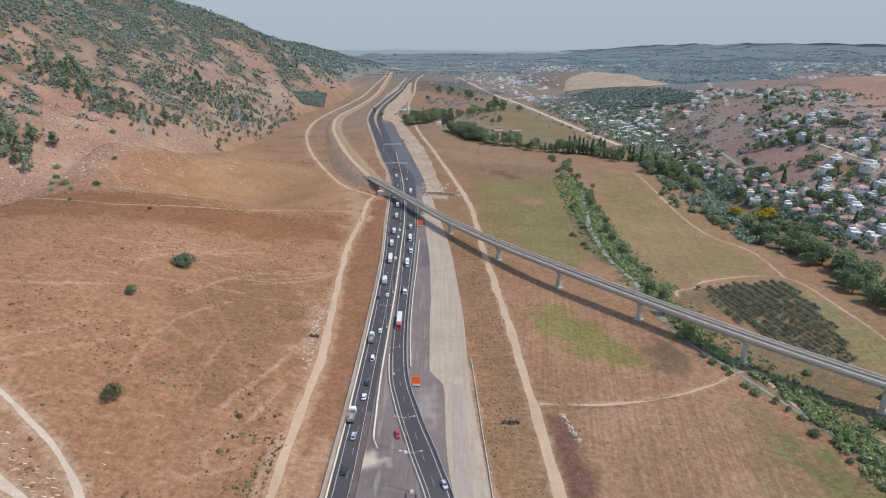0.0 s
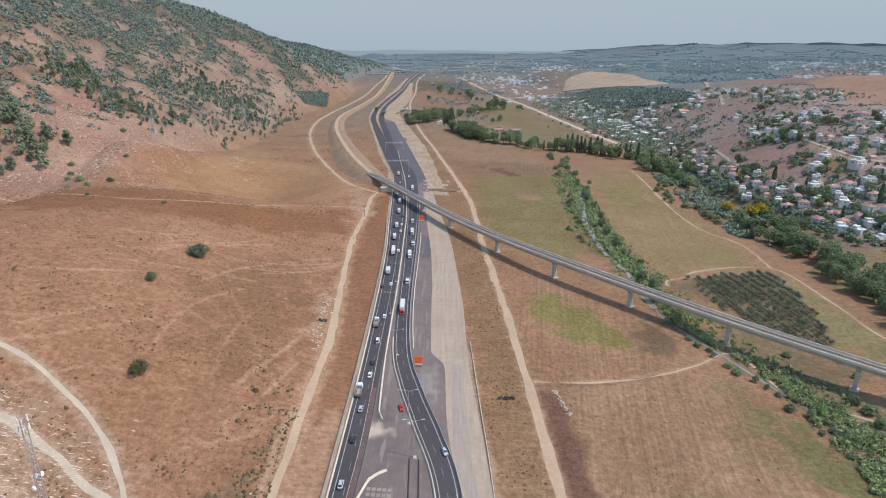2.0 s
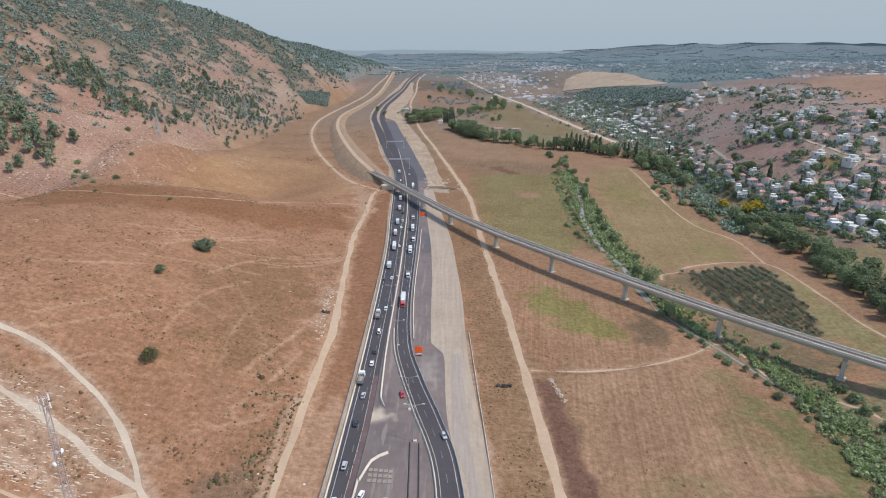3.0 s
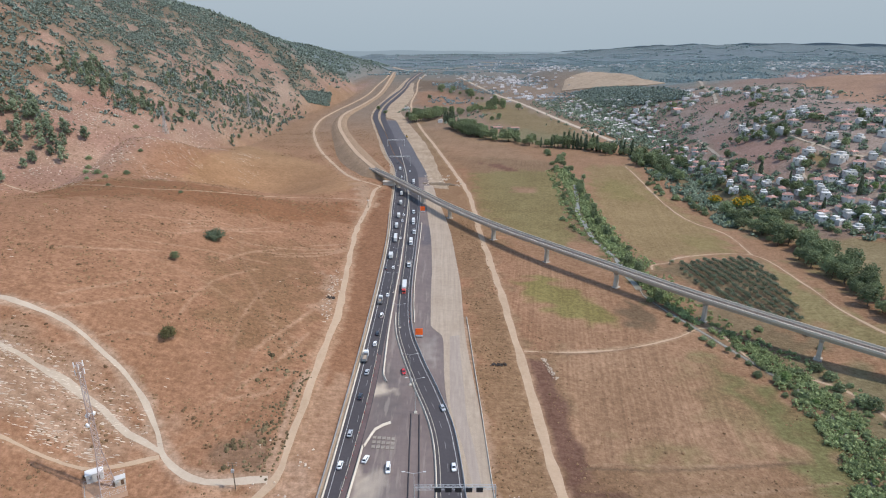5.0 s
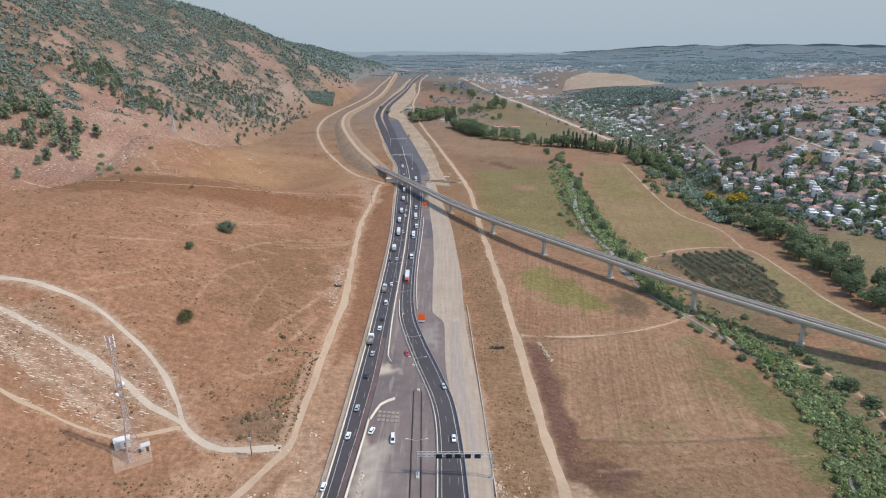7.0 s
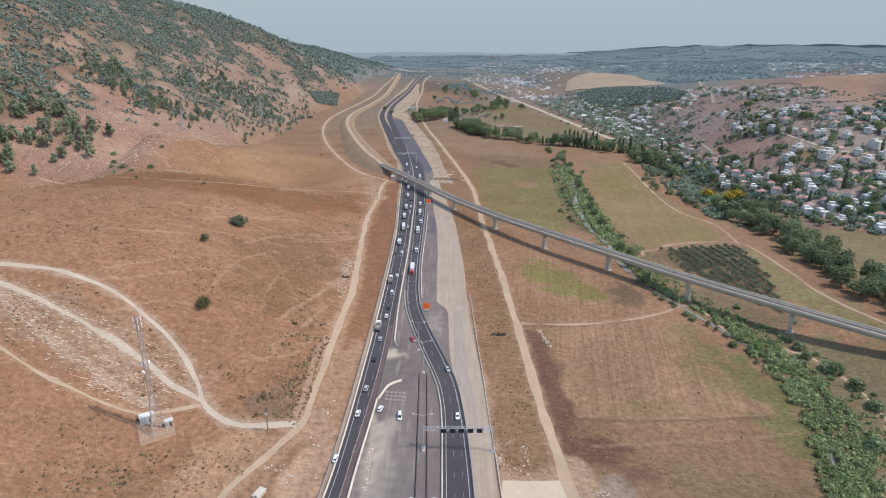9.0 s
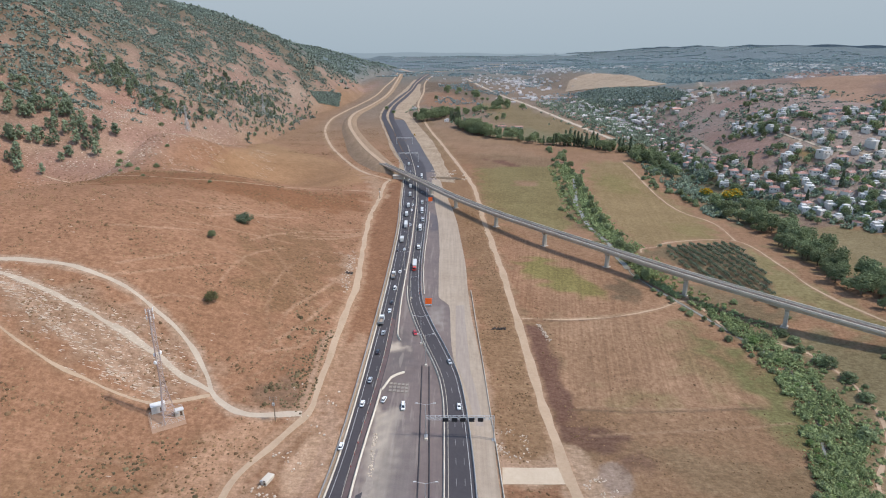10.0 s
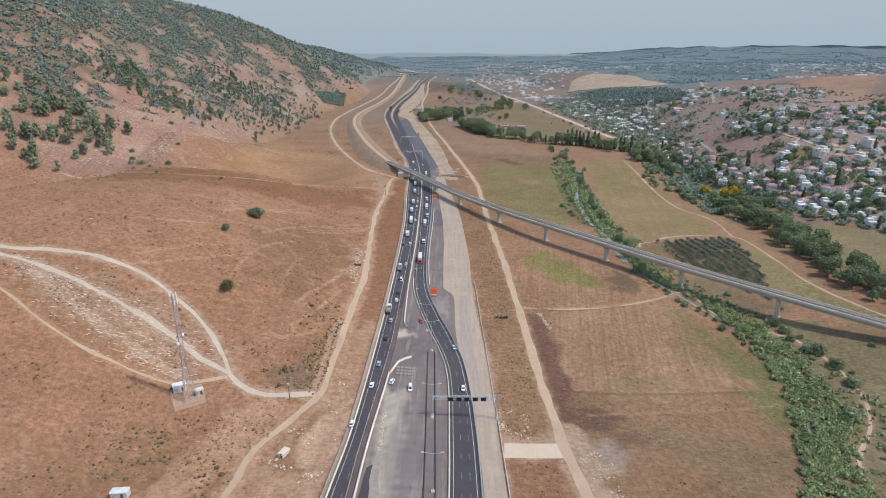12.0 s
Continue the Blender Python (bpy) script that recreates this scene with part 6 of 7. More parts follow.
for x, y, s in ((112, 1180, 1.3), (170, 1340, 1.8), (-40, 1560, 1.4), (95, 1150, 1.2), (-150, 1330, 1.2), (-128, 1260, 1.0)):
    plant("broad", x, y, s)


# the olive grove, in rows
def grove():
    rng = np.random.RandomState(31)
    field = [(162, 358), (184, 368), (238, 382), (227, 312), (218, 281), (207, 248), (197, 265), (167, 322)]
    run = np.array((0.1, -0.995))
    side = np.array((0.995, 0.1))
    for i in range(-14, 15):
        for j in range(-26, 27):
            p = np.array((202, 318)) + side * i * 7.3 + run * j * 3.5 + rng.uniform(-0.5, 0.5, 2)
            if inside(p[:1], p[1:], field, 1)[0] < 0.5 or rng.uniform() < (0.45 if p[0] < 172 or p[1] < 275 else 0.05):
                continue
            plant("olive", p[0], p[1], rng.uniform(0.8, 1.08), rng)


grove()


# pines at the mountain's foot
def pines():
    rng = np.random.RandomState(41)
    for poly, n, lo, hi in zip(STANDS, (44, 46, 80, 50, 60, 26), (0.6, 0.6, 0.6, 0.5, 0.9, 0.6), (1.2, 1.1, 1.1, 1.0, 1.6, 1.2)):
        p = np.array(poly, float)
        for k in range(n):
            while True:
                x, y = rng.uniform(p[:, 0].min(), p[:, 0].max()), rng.uniform(p[:, 1].min(), p[:, 1].max())
                x, y = x + rng.normal(0, 12), y + rng.normal(0, 16)
                if rng.uniform() < inside(np.array([x]), np.array([y]), poly, 30)[0]:
                    break
            plant(("pine", "pine", "pine_full")[rng.randint(3)], x, y, rng.uniform(lo, hi), rng)


pines()


# ---- cover that nobody could count ----
def tufts(name, xy, radii, label, category="dry grass", material=None):
    """Small ragged domes of dry growth, five-sided."""
    xy, radii = np.asarray(xy), np.asarray(radii)
    rng = np.random.RandomState(len(xy))
    a = np.arange(5) * 1.2566 + rng.uniform(0, 6.28, (len(xy), 1))
    w = radii[:, None] * rng.uniform(0.7, 1.3, (len(xy), 5))
    z = height(xy[:, 0], xy[:, 1])[:, None]
    rim = np.stack([xy[:, :1] + np.cos(a) * w, xy[:, 1:] + np.sin(a) * w, z - 0.08 + 0 * a], -1)
    mid = np.stack([xy[:, :1] + np.cos(a) * w * 0.6, xy[:, 1:] + np.sin(a) * w * 0.6, z + radii[:, None] * rng.uniform(0.35, 0.6, (len(xy), 5))], -1)
    tip = np.column_stack([xy + rng.normal(0, 0.15, xy.shape) * radii[:, None], z[:, 0] + radii * rng.uniform(0.6, 0.9, len(xy))])[:, None]
    v = np.concatenate([rim, mid, tip], 1)
    f = np.array([q for i in range(5) for q in ((i, (i + 1) % 5, 5 + (i + 1) % 5), (i, 5 + (i + 1) % 5, 5 + i), (5 + i, 5 + (i + 1) % 5, 10))])
    ob = mesh_part(name, [(v.reshape(-1, 3), (f[None] + (np.arange(len(xy)) * 11)[:, None, None]).reshape(-1, 3))], material or TUFT)
    return tagged(ob, label, category, kind="stuff")


def stuff(name, xy, radii, material, label, category, squash=0.8, up=0.3, sprays=0):
    """Low growth over the ground; sprays: how many angular pieces make up each plant."""
    xy, radii = np.asarray(xy), np.asarray(radii)
    rng = np.random.RandomState(len(xy))
    if sprays:
        off = rng.normal(0, 0.55, (len(xy), sprays, 3)) * radii[:, None, None]
        mid = np.column_stack([xy, height(xy[:, 0], xy[:, 1]) + radii * up])
        c = (mid[:, None] + off * (1, 1, squash * 0.8)).reshape(-1, 3)
        pieces = lumps(c, np.repeat(radii, sprays) * rng.uniform(0.45, 0.85, len(c)), squash, 0.4, rng, True)
    else:
        pieces = lumps(np.column_stack([xy, height(xy[:, 0], xy[:, 1]) + radii * up]), radii, squash, 0.34)
    ob = mesh_part(name, [pieces], material)
    return tagged(ob, label, category, kind="stuff")


def streaks(name, xy, length, material, label, category, rng):
    """Flat ledges of rock that run along the slope."""
    xy = np.asarray(xy)
    z = height(xy[:, 0], xy[:, 1])
    v, f = lumps(np.zeros((len(xy), 3)), np.ones(len(xy)), 1.0, 0.35, rng)
    v = v.reshape(len(xy), -1, 3) * np.stack([length, rng.uniform(0.12, 0.3, len(xy)), np.full(len(xy), 0.1)], 1)[:, None]
    a = rng.normal(0.06, 0.08, len(xy))[:, None]
    slope = (height(xy[:, 0] + 1, xy[:, 1]) - z)[:, None]
    v = np.stack([v[..., 0] * np.cos(a) - v[..., 1] * np.sin(a), v[..., 0] * np.sin(a) + v[..., 1] * np.cos(a), v[..., 2] + v[..., 0] * slope], -1) + np.column_stack([xy, z + 0.05])[:, None]
    return tagged(mesh_part(name, [(v.reshape(-1, 3), f)], material), label, category, kind="stuff")


def scatter(n, x0, x1, y0, y1, keep, seed):
    rng = np.random.RandomState(seed)
    x, y = rng.uniform(x0, x1, n), rng.uniform(y0, y1, n)
    m = rng.uniform(size=n) < keep(x, y)
    return np.column_stack([x[m], y[m]]), rng


p, r_ = scatter(30000, -1050, -300, 560, 1500, hill_cover, 61)
k = np.repeat(p, 2, axis=0) + r_.normal(0, 1.6, (len(p) * 2, 2))
stuff("hillside_scrub", k, r_.uniform(1.2, 3.2, len(k)), SCRUB, "patchy green scrub and small trees on the mountain", "scrub", 0.9, 0.45, 3)
p, r_ = scatter(19000, -1300, -250, 1450, 3300, lambda x, y: hill_cover(x, y) * 1.3, 62)
stuff("mountain_wood", p, r_.uniform(2.8, 6.0, len(p)), SCRUB, "darker wood along the mountain's far ridge", "woodland", 0.9, 0.4, 3)
p, r_ = scatter(30000, -540, -280, 440, 1330, lambda x, y: sum(inside(x + waves(x, y, 40, 37) * 12, y + waves(x, y, 40, 38) * 14, q, 16) for q in STANDS[:4]) * np.clip(0.10 + 0.22 * waves(x, y, 30, 39), 0.01, 0.5), 98)
stuff("hillside_pinewood", p, r_.uniform(1.2, 2.7, len(p)), SCRUB, "young pines crowded between the taller ones", "woodland", 1.35, 0.9, 5)
p, r_ = scatter(9000, -460, -300, 480, 1200, lambda x, y: np.clip(0.12 + 0.5 * waves(x, y, 60, 55), 0, 1) * ease((-300 - x) / 20), 63)
stuff("slope_stones", p, r_.uniform(0.35, 1.1, len(p)), ROCK, "pale limestone boulders strewn over the slope", "rocks", 0.45, 0.15)
def near_line(x, y, line):
    d = np.full(x.shape, 1e9)
    for (x0, y0), (x1, y1) in zip(line, line[1:]):
        t = np.clip(((x - x0) * (x1 - x0) + (y - y0) * (y1 - y0)) / ((x1 - x0) ** 2 + (y1 - y0) ** 2), 0, 1)
        d = np.minimum(d, np.hypot(x - x0 - t * (x1 - x0), y - y0 - t * (y1 - y0)))
    return d


BAND_1, BAND_2 = [(-230, 181), (-194, 173), (-170, 164), (-148, 156), (-126, 148)], [(-220, 176), (-186, 157), (-161, 146), (-143, 138), (-127, 134)]
p, r_ = scatter(10500, -235, -105, 128, 190, lambda x, y: np.clip(0.55 * np.exp(-near_line(x, y, BAND_2) / 3.2) + 0.4 * np.exp(-near_line(x, y, BAND_1) / 2.4) + 0.10 * (inside(x, y, [(-200, 172), (-150, 172), (-118, 156), (-112, 142), (-130, 136), (-190, 156)], 4) > 0.5), 0, 1), 71)
streaks("limestone_ledges", p, r_.uniform(0.25, 1.4, len(p)), ROCK, "pale limestone ledges showing through the dry slope", "rocks", r_)
p, r_ = scatter(450, -240, -80, 90, 330, lambda x, y: np.clip(-0.1 + 0.6 * waves(x, y, 50, 61), 0, 1), 72)
streaks("scattered_ledges", p, r_.uniform(0.4, 1.8, len(p)), ROCK, "thin pale rock ledges scattered on the dry slope", "rocks", r_)
p, r_ = scatter(54000, -330, -55, 60, 460, lambda x, y: np.clip(0.25 + 0.5 * waves(x, y, 40, 56) + 0.5 * waves(x + y, (x - y) * 0.3, 11, 58), 0.02, 1) * ease((-62 - x) / 20), 64)
BEATEN = [[(-290, 190), (-241, 189), (-218, 193), (-190, 193), (-167, 188), (-145, 177), (-127, 165), (-112, 149), (-105, 138), (-94, 131), (-83, 129), (-64, 131)], [(-290, 188), (-238, 183), (-205, 177), (-172, 167), (-140, 155), (-123, 146), (-106, 139)],
          [(-270, 182), (-222, 159), (-203, 149), (-180, 139), (-157, 133), (-140, 130), (-127, 129), (-106, 137)], [(-92, 20), (-84, 73), (-83, 87), (-79, 101), (-71, 114), (-65, 124), (-61, 134), (-60, 150), (-58, 200), (-58, 255), (-66, 345), (-71, 416)]]
p = p[np.min([near_line(p[:, 0], p[:, 1], q) for q in BEATEN], axis=0) > 3.0]
tufts("dry_tufts", p, r_.gamma(2.5, 0.11, len(p)) + 0.1, "small dry thorn tufts dotting the slope")
p, r_ = scatter(26000, -430, -62, 440, 1050, lambda x, y: np.clip(0.25 + 0.8 * waves(x, y, 55, 86), 0.04, 1) * np.where(inside(x, y, [(-279, 626), (-290, 800), (-162, 748), (-85, 590), (-110, 540), (-250, 469)], 8) > 0.5, 0.06, 1.0), 86)
tufts("foot_scrub", p, r_.uniform(0.25, 0.95, len(p)), "dry brown scrub over the stony foot of the mountain")
p, r_ = scatter(5000, -430, -230, 440, 760, lambda x, y: np.clip(0.15 + 0.8 * waves(x, y, 45, 87), 0.0, 1) * np.clip((-245 - x + 0.25 * (y - 440)) / 60, 0, 1), 87)
streaks("foot_ledges", p, r_.uniform(0.5, 2.0, len(p)), ROCK, "pale broken rock on the mountain's stony foot", "rocks", r_)
k = np.array([(-122, 79), (-113, 88), (-110, 96), (-102, 113), (-126, 103), (-87, 146), (-91, 144), (-117, 79), (-85, 99), (-80, 106), (-66, 137), (-64, 150), (-64, 167), (-66, 160), (-67, 145), (-72, 150), (-78, 148)], float)
k = np.repeat(k, 6, axis=0) + RNG.normal(0, 1.1, (len(k) * 6, 2))
stuff("track_scrub", k, RNG.uniform(0.25, 0.7, len(k)), TUFT, "low dry scrub beside the dirt tracks", "scrub", 0.7, 0.2)
r_ = np.random.RandomState(99)
k = []
for poly, n in (([(-71.4, 170.7), (-65.5, 170), (-66, 149.8), (-72, 133.3), (-84.4, 134), (-83, 147.3)], 330), ([(-112, 112), (-114, 92), (-121, 80), (-130, 72), (-138, 74), (-126, 96), (-121, 110)], 260), ([(-90, 210), (-62, 215), (-64, 180), (-80, 175)], 150), ([(-98, 60), (-84, 60), (-88, 90), (-100, 88)], 90)):
    p = np.array(poly)
    q = np.column_stack([r_.uniform(p[:, 0].min(), p[:, 0].max(), n * 3), r_.uniform(p[:, 1].min(), p[:, 1].max(), n * 3)])
    k.append(q[(inside(q[:, 0], q[:, 1], poly, 4) * np.clip(0.4 + 0.8 * waves(q[:, 0], q[:, 1], 9, 83), 0, 1)) > r_.uniform(0.2, 0.9, len(q))])
k = np.concatenate(k)
tufts("thorn_patches", k, r_.gamma(3, 0.13, len(k)) + 0.15, "dark brown-green thorn bushes in patches on the slope", "scrub", BURNET)
q = smooth_line([(-62.0, 189.7), (-64.7, 182.4), (-64.6, 163.2), (-64.4, 146.3), (-66, 136.2)], 0.8)
for side in (-2.2, 2.0):
    k = q + normals(q) * side + r_.normal(0, 0.4, q.shape)
    k = k[r_.uniform(size=len(k)) < 0.75]
    tufts("ditch_scrub", k, r_.uniform(0.3, 0.9, len(k)), "dark thorn scrub lining a dry ditch", "scrub", BURNET)
t_ = RNG.uniform(0, 1, 70)
k = np.concatenate([np.column_stack([-215 + 130 * t_ + RNG.normal(0, 2.5, 70), 400 + 105 * t_ + RNG.normal(0, 3, 70)]), np.column_stack([-62 - 7 * np.sin(t_ * 2.6) + RNG.normal(0, 1.2, 70), 192 - 62 * t_ + RNG.normal(0, 1.2, 70)]), np.column_stack([-112 - 40 * t_ + RNG.normal(0, 5, 70), 112 - 40 * t_ + RNG.normal(0, 5, 70)])])
tufts("thorn_scrub", k, RNG.uniform(0.3, 0.85, len(k)), "low dark thorn scrub along the ditch and field edge", "scrub", BURNET)
p, r_ = scatter(9000, 14, 70, 30, 520, lambda x, y: np.clip(0.5 + 0.6 * waves(x, y, 25, 57), 0, 1) * (abs(x - (46 - 0.035 * (y - 100))) > 4.5) * (x > 20 - 0.03 * (y - 100)) * (x < 44 - 0.03 * (y - 200)) * ~((y > 92) & (y < 107)), 65)
tufts("verge_tufts", p, r_.uniform(0.2, 0.65, len(p)), "dry weeds on the verge beside the gravel strip")
p, r_ = scatter(9000, 105, 260, 40, 700, lambda x, y: np.where(inside(x, y, [(134, 300), (150, 262), (172, 215), (178, 170), (160, 120), (140, 50), (200, 50), (212, 150), (205, 215), (180, 262), (160, 290), (152, 420), (158, 560), (150, 700), (130, 700), (112, 470), (120, 400), (128, 330)], 8) > 0.5, 0.55, 0.0), 66)
stuff("bank_reeds", p, r_.uniform(0.5, 1.6, len(p)), REEDS, "green reeds and low scrub along the stream banks", "scrub", 0.8, 0.3, 12)
CREEK = [(150, 620), (141, 560), (131, 507), (127, 450), (126, 420), (130, 376), (128, 340), (129, 300)]
CANOPY = [(148, 262), (160.5, 254.0), (170.5, 213.2), (170.8, 180.1), (164.8, 144.0), (149.2, 114.0), (137.1, 87.1), (127.3, 67.2), (154.8, 69.1), (161.5, 87.7), (168.9, 109.1), (186.3, 134.3), (191.1, 152.2), (193.1, 182.8), (186.5, 213.5), (172.4, 251.5)]
UPPER = [(136, 290), (146, 266), (152, 262), (146, 282), (142, 350), (146, 420), (150, 520), (156, 640), (156, 700), (142, 700), (134, 560), (124, 480), (124, 430), (133, 380), (128, 330)]
p, r_ = scatter(20000, 110, 215, 40, 300, lambda x, y: np.where(inside(x + 3 * waves(x, y, 12, 64), y, CANOPY, 3) > 0.5, np.clip(0.8 + 0.9 * waves(x, y, 14, 63), 0.05, 1), 0.0), 73)
t_ = np.clip(1.2 + 1.0 * waves(p[:, 0], p[:, 1], 9, 65), 0.5, 2.4)
z_ = height(p[:, 0], p[:, 1]) + t_ * 0.9
c_ = np.column_stack([p, z_])
f_ = np.repeat(c_, 8, axis=0) + r_.normal(0, 0.95, (len(c_) * 8, 3)) * (1, 1, 0.7)
tagged(mesh_part("stream_thicket", [lumps(c_, r_.uniform(0.45, 1.0, len(c_)), 0.95, 0.4, r_), lumps(f_, r_.uniform(0.3, 0.65, len(f_)), 0.9, 0.4, r_, True)], REEDS), "dense bright green thicket along the stream", "thicket", kind="stuff")
p, r_ = scatter(14000, 105, 170, 250, 700, lambda x, y: np.where((inside(x, y, UPPER, 5) > 0.5) & (near_line(x, y, CREEK) > 3.6), np.clip(0.62 + 0.6 * waves(x, y, 18, 63), 0, 1), 0.0), 74)
stuff("bank_thicket", p, r_.uniform(0.6, 1.7, len(p)), REEDS, "green thicket along the upper stream", "thicket", 1.0, 0.6, 12)
p, r_ = scatter(9000, 40, 170, 30, 260, lambda x, y: np.clip(0.1 + 0.5 * waves(x, y, 30, 58) + 0.35 * (y < 150) + 0.6 * (x < 60), 0, 1) * (x > 49 + 0.04 * (220 - y)) * (np.hypot(x - 65, y - 99) > 10) * (x > 62 - 30 * (y > 122)), 67)
tufts("field_tufts", p, r_.gamma(2.5, 0.08, len(p)) + 0.08, "stubble and low weeds in the brown field")
p, r_ = scatter(8000, 225, 640, 480, 1100, lambda x, y: np.clip(0.3 + 0.7 * waves(x, y, 60, 59), 0, 1) * ease((x - 300) / 60), 68)
stuff("village_scrub", p, r_.uniform(0.7, 2.0, len(p)), SCRUB, "scattered scrub between the houses and on the bare hill", "scrub", 0.8, 0.4, 4)


QUARRY = [(340, 1811), (400, 2040), (494, 2120), (575, 2040), (560, 1731), (580, 1524), (480, 1494), (405, 1640)]


def far_wood(x, y):
    return np.maximum(np.where(inside(x, y, [(347, 1672), (404, 1608), (476, 1482), (504, 1182), (461, 1109), (407, 1162), (356, 1233), (332, 1345)], 20) > 0.5, 0.95, 0), ease((x - 560) / 150) * ease((y - 1250 - 0.25 * (x - 500)) / 200) * np.clip(0.55 + 0.5 * waves(x, y, 400, 71), 0.1, 1))


p, r_ = scatter(44000, 320, 2300, 1040, 3300, far_wood, 69)
m_ = inside(p[:, 0], p[:, 1], QUARRY, 10) < 0.5
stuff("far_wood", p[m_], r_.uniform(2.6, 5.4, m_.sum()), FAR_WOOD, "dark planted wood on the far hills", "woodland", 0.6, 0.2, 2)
p, r_ = scatter(16000, -60, 900, 1450, 3300, lambda x, y: np.clip(1.6 * waves(x * 0.7, y * 0.35, 120, 72) - 0.35, 0, 1) * (x > -40 + 0 * y), 70)
m_ = inside(p[:, 0], p[:, 1], QUARRY, 10) < 0.5
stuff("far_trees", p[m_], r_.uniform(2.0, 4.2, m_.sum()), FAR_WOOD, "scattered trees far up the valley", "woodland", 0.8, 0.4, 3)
r_ = np.random.RandomState(97)
k = []
for i in range(260):
    x0, y0, a, n = r_.uniform(-500, 2300), r_.uniform(2500, 4650), r_.normal(0.1, 0.35), r_.randint(6, 22)
    t_ = np.arange(n)[:, None] * 9.0
    k.append(np.array((x0, y0)) + t_ * (math.cos(a), math.sin(a)) + r_.normal(0, 3, (n, 2)))
k = np.concatenate(k)
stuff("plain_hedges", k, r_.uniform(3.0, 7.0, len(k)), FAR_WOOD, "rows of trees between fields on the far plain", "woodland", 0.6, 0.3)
p, r_ = scatter(900, -34, -26, 96, 122, lambda x, y: np.clip(0.6 - abs(x + 30 + 0.03 * (y - 100)) * 0.5, 0, 1), 75)
stuff("rubble_edge", p, r_.uniform(0.15, 0.5, len(p)), ROCK, "broken stone and rubble along the unfinished lane", "rubble", 0.7, 0.3)
p, r_ = scatter(420, 18, 34, 108, 130, lambda x, y: np.clip(0.15 + 0.6 * waves(x, y, 7, 84), 0, 1), 84)
stuff("verge_rubble", p, r_.uniform(0.12, 0.5, len(p)), ROCK, "pale spilled stone on the verge beside the gantry", "rubble", 0.6, 0.2)
p, r_ = scatter(500, 52, 64, 60, 100, lambda x, y: np.clip(0.1 + 0.7 * waves(x, y, 8, 85), 0, 1), 85)
stuff("yard_rubble", p, r_.uniform(0.12, 0.5, len(p)), ROCK, "heaped pale stone at the edge of the yard", "rubble", 0.6, 0.2)
p, r_ = scatter(1500, -74, -48, 30, 150, lambda x, y: np.clip(-0.1 + 0.5 * waves(x, y, 12, 76), 0, 1), 76)
stuff("lot_rubble", p, r_.uniform(0.15, 0.6, len(p)), ROCK, "pale stones and rubble on the disturbed earth lot", "rubble", 0.6, 0.2)
p, r_ = scatter(450, -78, -58, 236, 318, lambda x, y: np.clip(0.8 - abs(x + 65 + 0.06 * (y - 260)) * 0.16, 0, 1), 77)
stuff("track_rubble", p, r_.uniform(0.2, 0.7, len(p)), ROCK, "pale rubble spilled beside the dirt track", "rubble", 0.6, 0.2)
p, r_ = scatter(500, 48, 60, 205, 222, lambda x, y: np.clip(1 - abs(x - 52 - (222 - y) * 0.25) * 0.6, 0, 1), 78)
stuff("field_stones", p, r_.uniform(0.2, 0.5, len(p)), ROCK, "row of pale stones at the field corner", "rocks", 0.7, 0.3)
p, r_ = scatter(900, -25, 20, 590, 660, lambda x, y: np.clip(0.1 + 0.5 * waves(x, y, 20, 79), 0, 1), 79)
stuff("works_rubble", p, r_.uniform(0.3, 1.2, len(p)), ROCK, "heaped stone of the roadworks beyond the viaduct", "rubble", 0.6, 0.2)
p, r_ = scatter(9000, 320, 480, 1040, 1600, lambda x, y: np.where(inside(x, y, [(347, 1672), (404, 1608), (476, 1482), (504, 1182), (461, 1109), (407, 1162), (356, 1233), (332, 1345)], 10) > 0.5, 0.95, 0.0), 82)
stuff("planted_wood", p, r_.uniform(2.2, 4.0, len(p)), SCRUB, "dense dark planted wood behind the village", "woodland", 0.8, 0.6, 3)
p, r_ = scatter(5000, -340, -270, 1330, 1520, lambda x, y: np.where(inside(x, y, [(-334, 1350), (-312, 1340), (-280, 1420), (-290, 1515)], 4) > 0.5, 0.9, 0.0), 80)
stuff("planted_grove", p, r_.uniform(1.4, 2.6, len(p)), SCRUB, "dark planted grove at the mountain's foot", "woodland", 0.9, 0.6, 4)
p, r_ = scatter(5200, 240, 360, 440, 860, lambda x, y: np.where(inside(x, y, [(268, 840), (262, 760), (252, 640), (256, 554), (262, 490), (275, 449), (300, 470), (318, 520), (312, 600), (308, 700), (325, 800)], 6) > 0.5, np.clip(0.45 + 0.8 * waves(x, y, 40, 81), 0.05, 1), 0.0), 81)
stuff("edge_thicket", p, r_.uniform(0.9, 2.8, len(p)), GARDEN, "green thicket between the meadow and the village", "thicket", 0.9, 0.6, 9)
belt([(322, 800), (310, 720), (306, 660), (300, 600), (312, 540), (330, 490), (350, 455)], ["broad", "round", "garden", "round"], 8, 12, 0.7, 1.35, 22)
belt([(285, 800), (282, 740), (275, 690), (272, 640)], ["broad", "broad", "round"], 7, 9, 1.0, 1.6, 23)
belt([(350, 460), (372, 440), (395, 420), (420, 400)], ["garden", "round", "bush"], 6, 5, 0.6, 1.0, 24)
for x, y, s in ((165, 640, 0.7), (112, 960, 1.4), (122, 955, 1.5), (100, 965, 1.7), (40, 1008, 1.9), (32, 1020, 2.0), (48, 985, 2.0)):
    plant("broad", x, y, s)

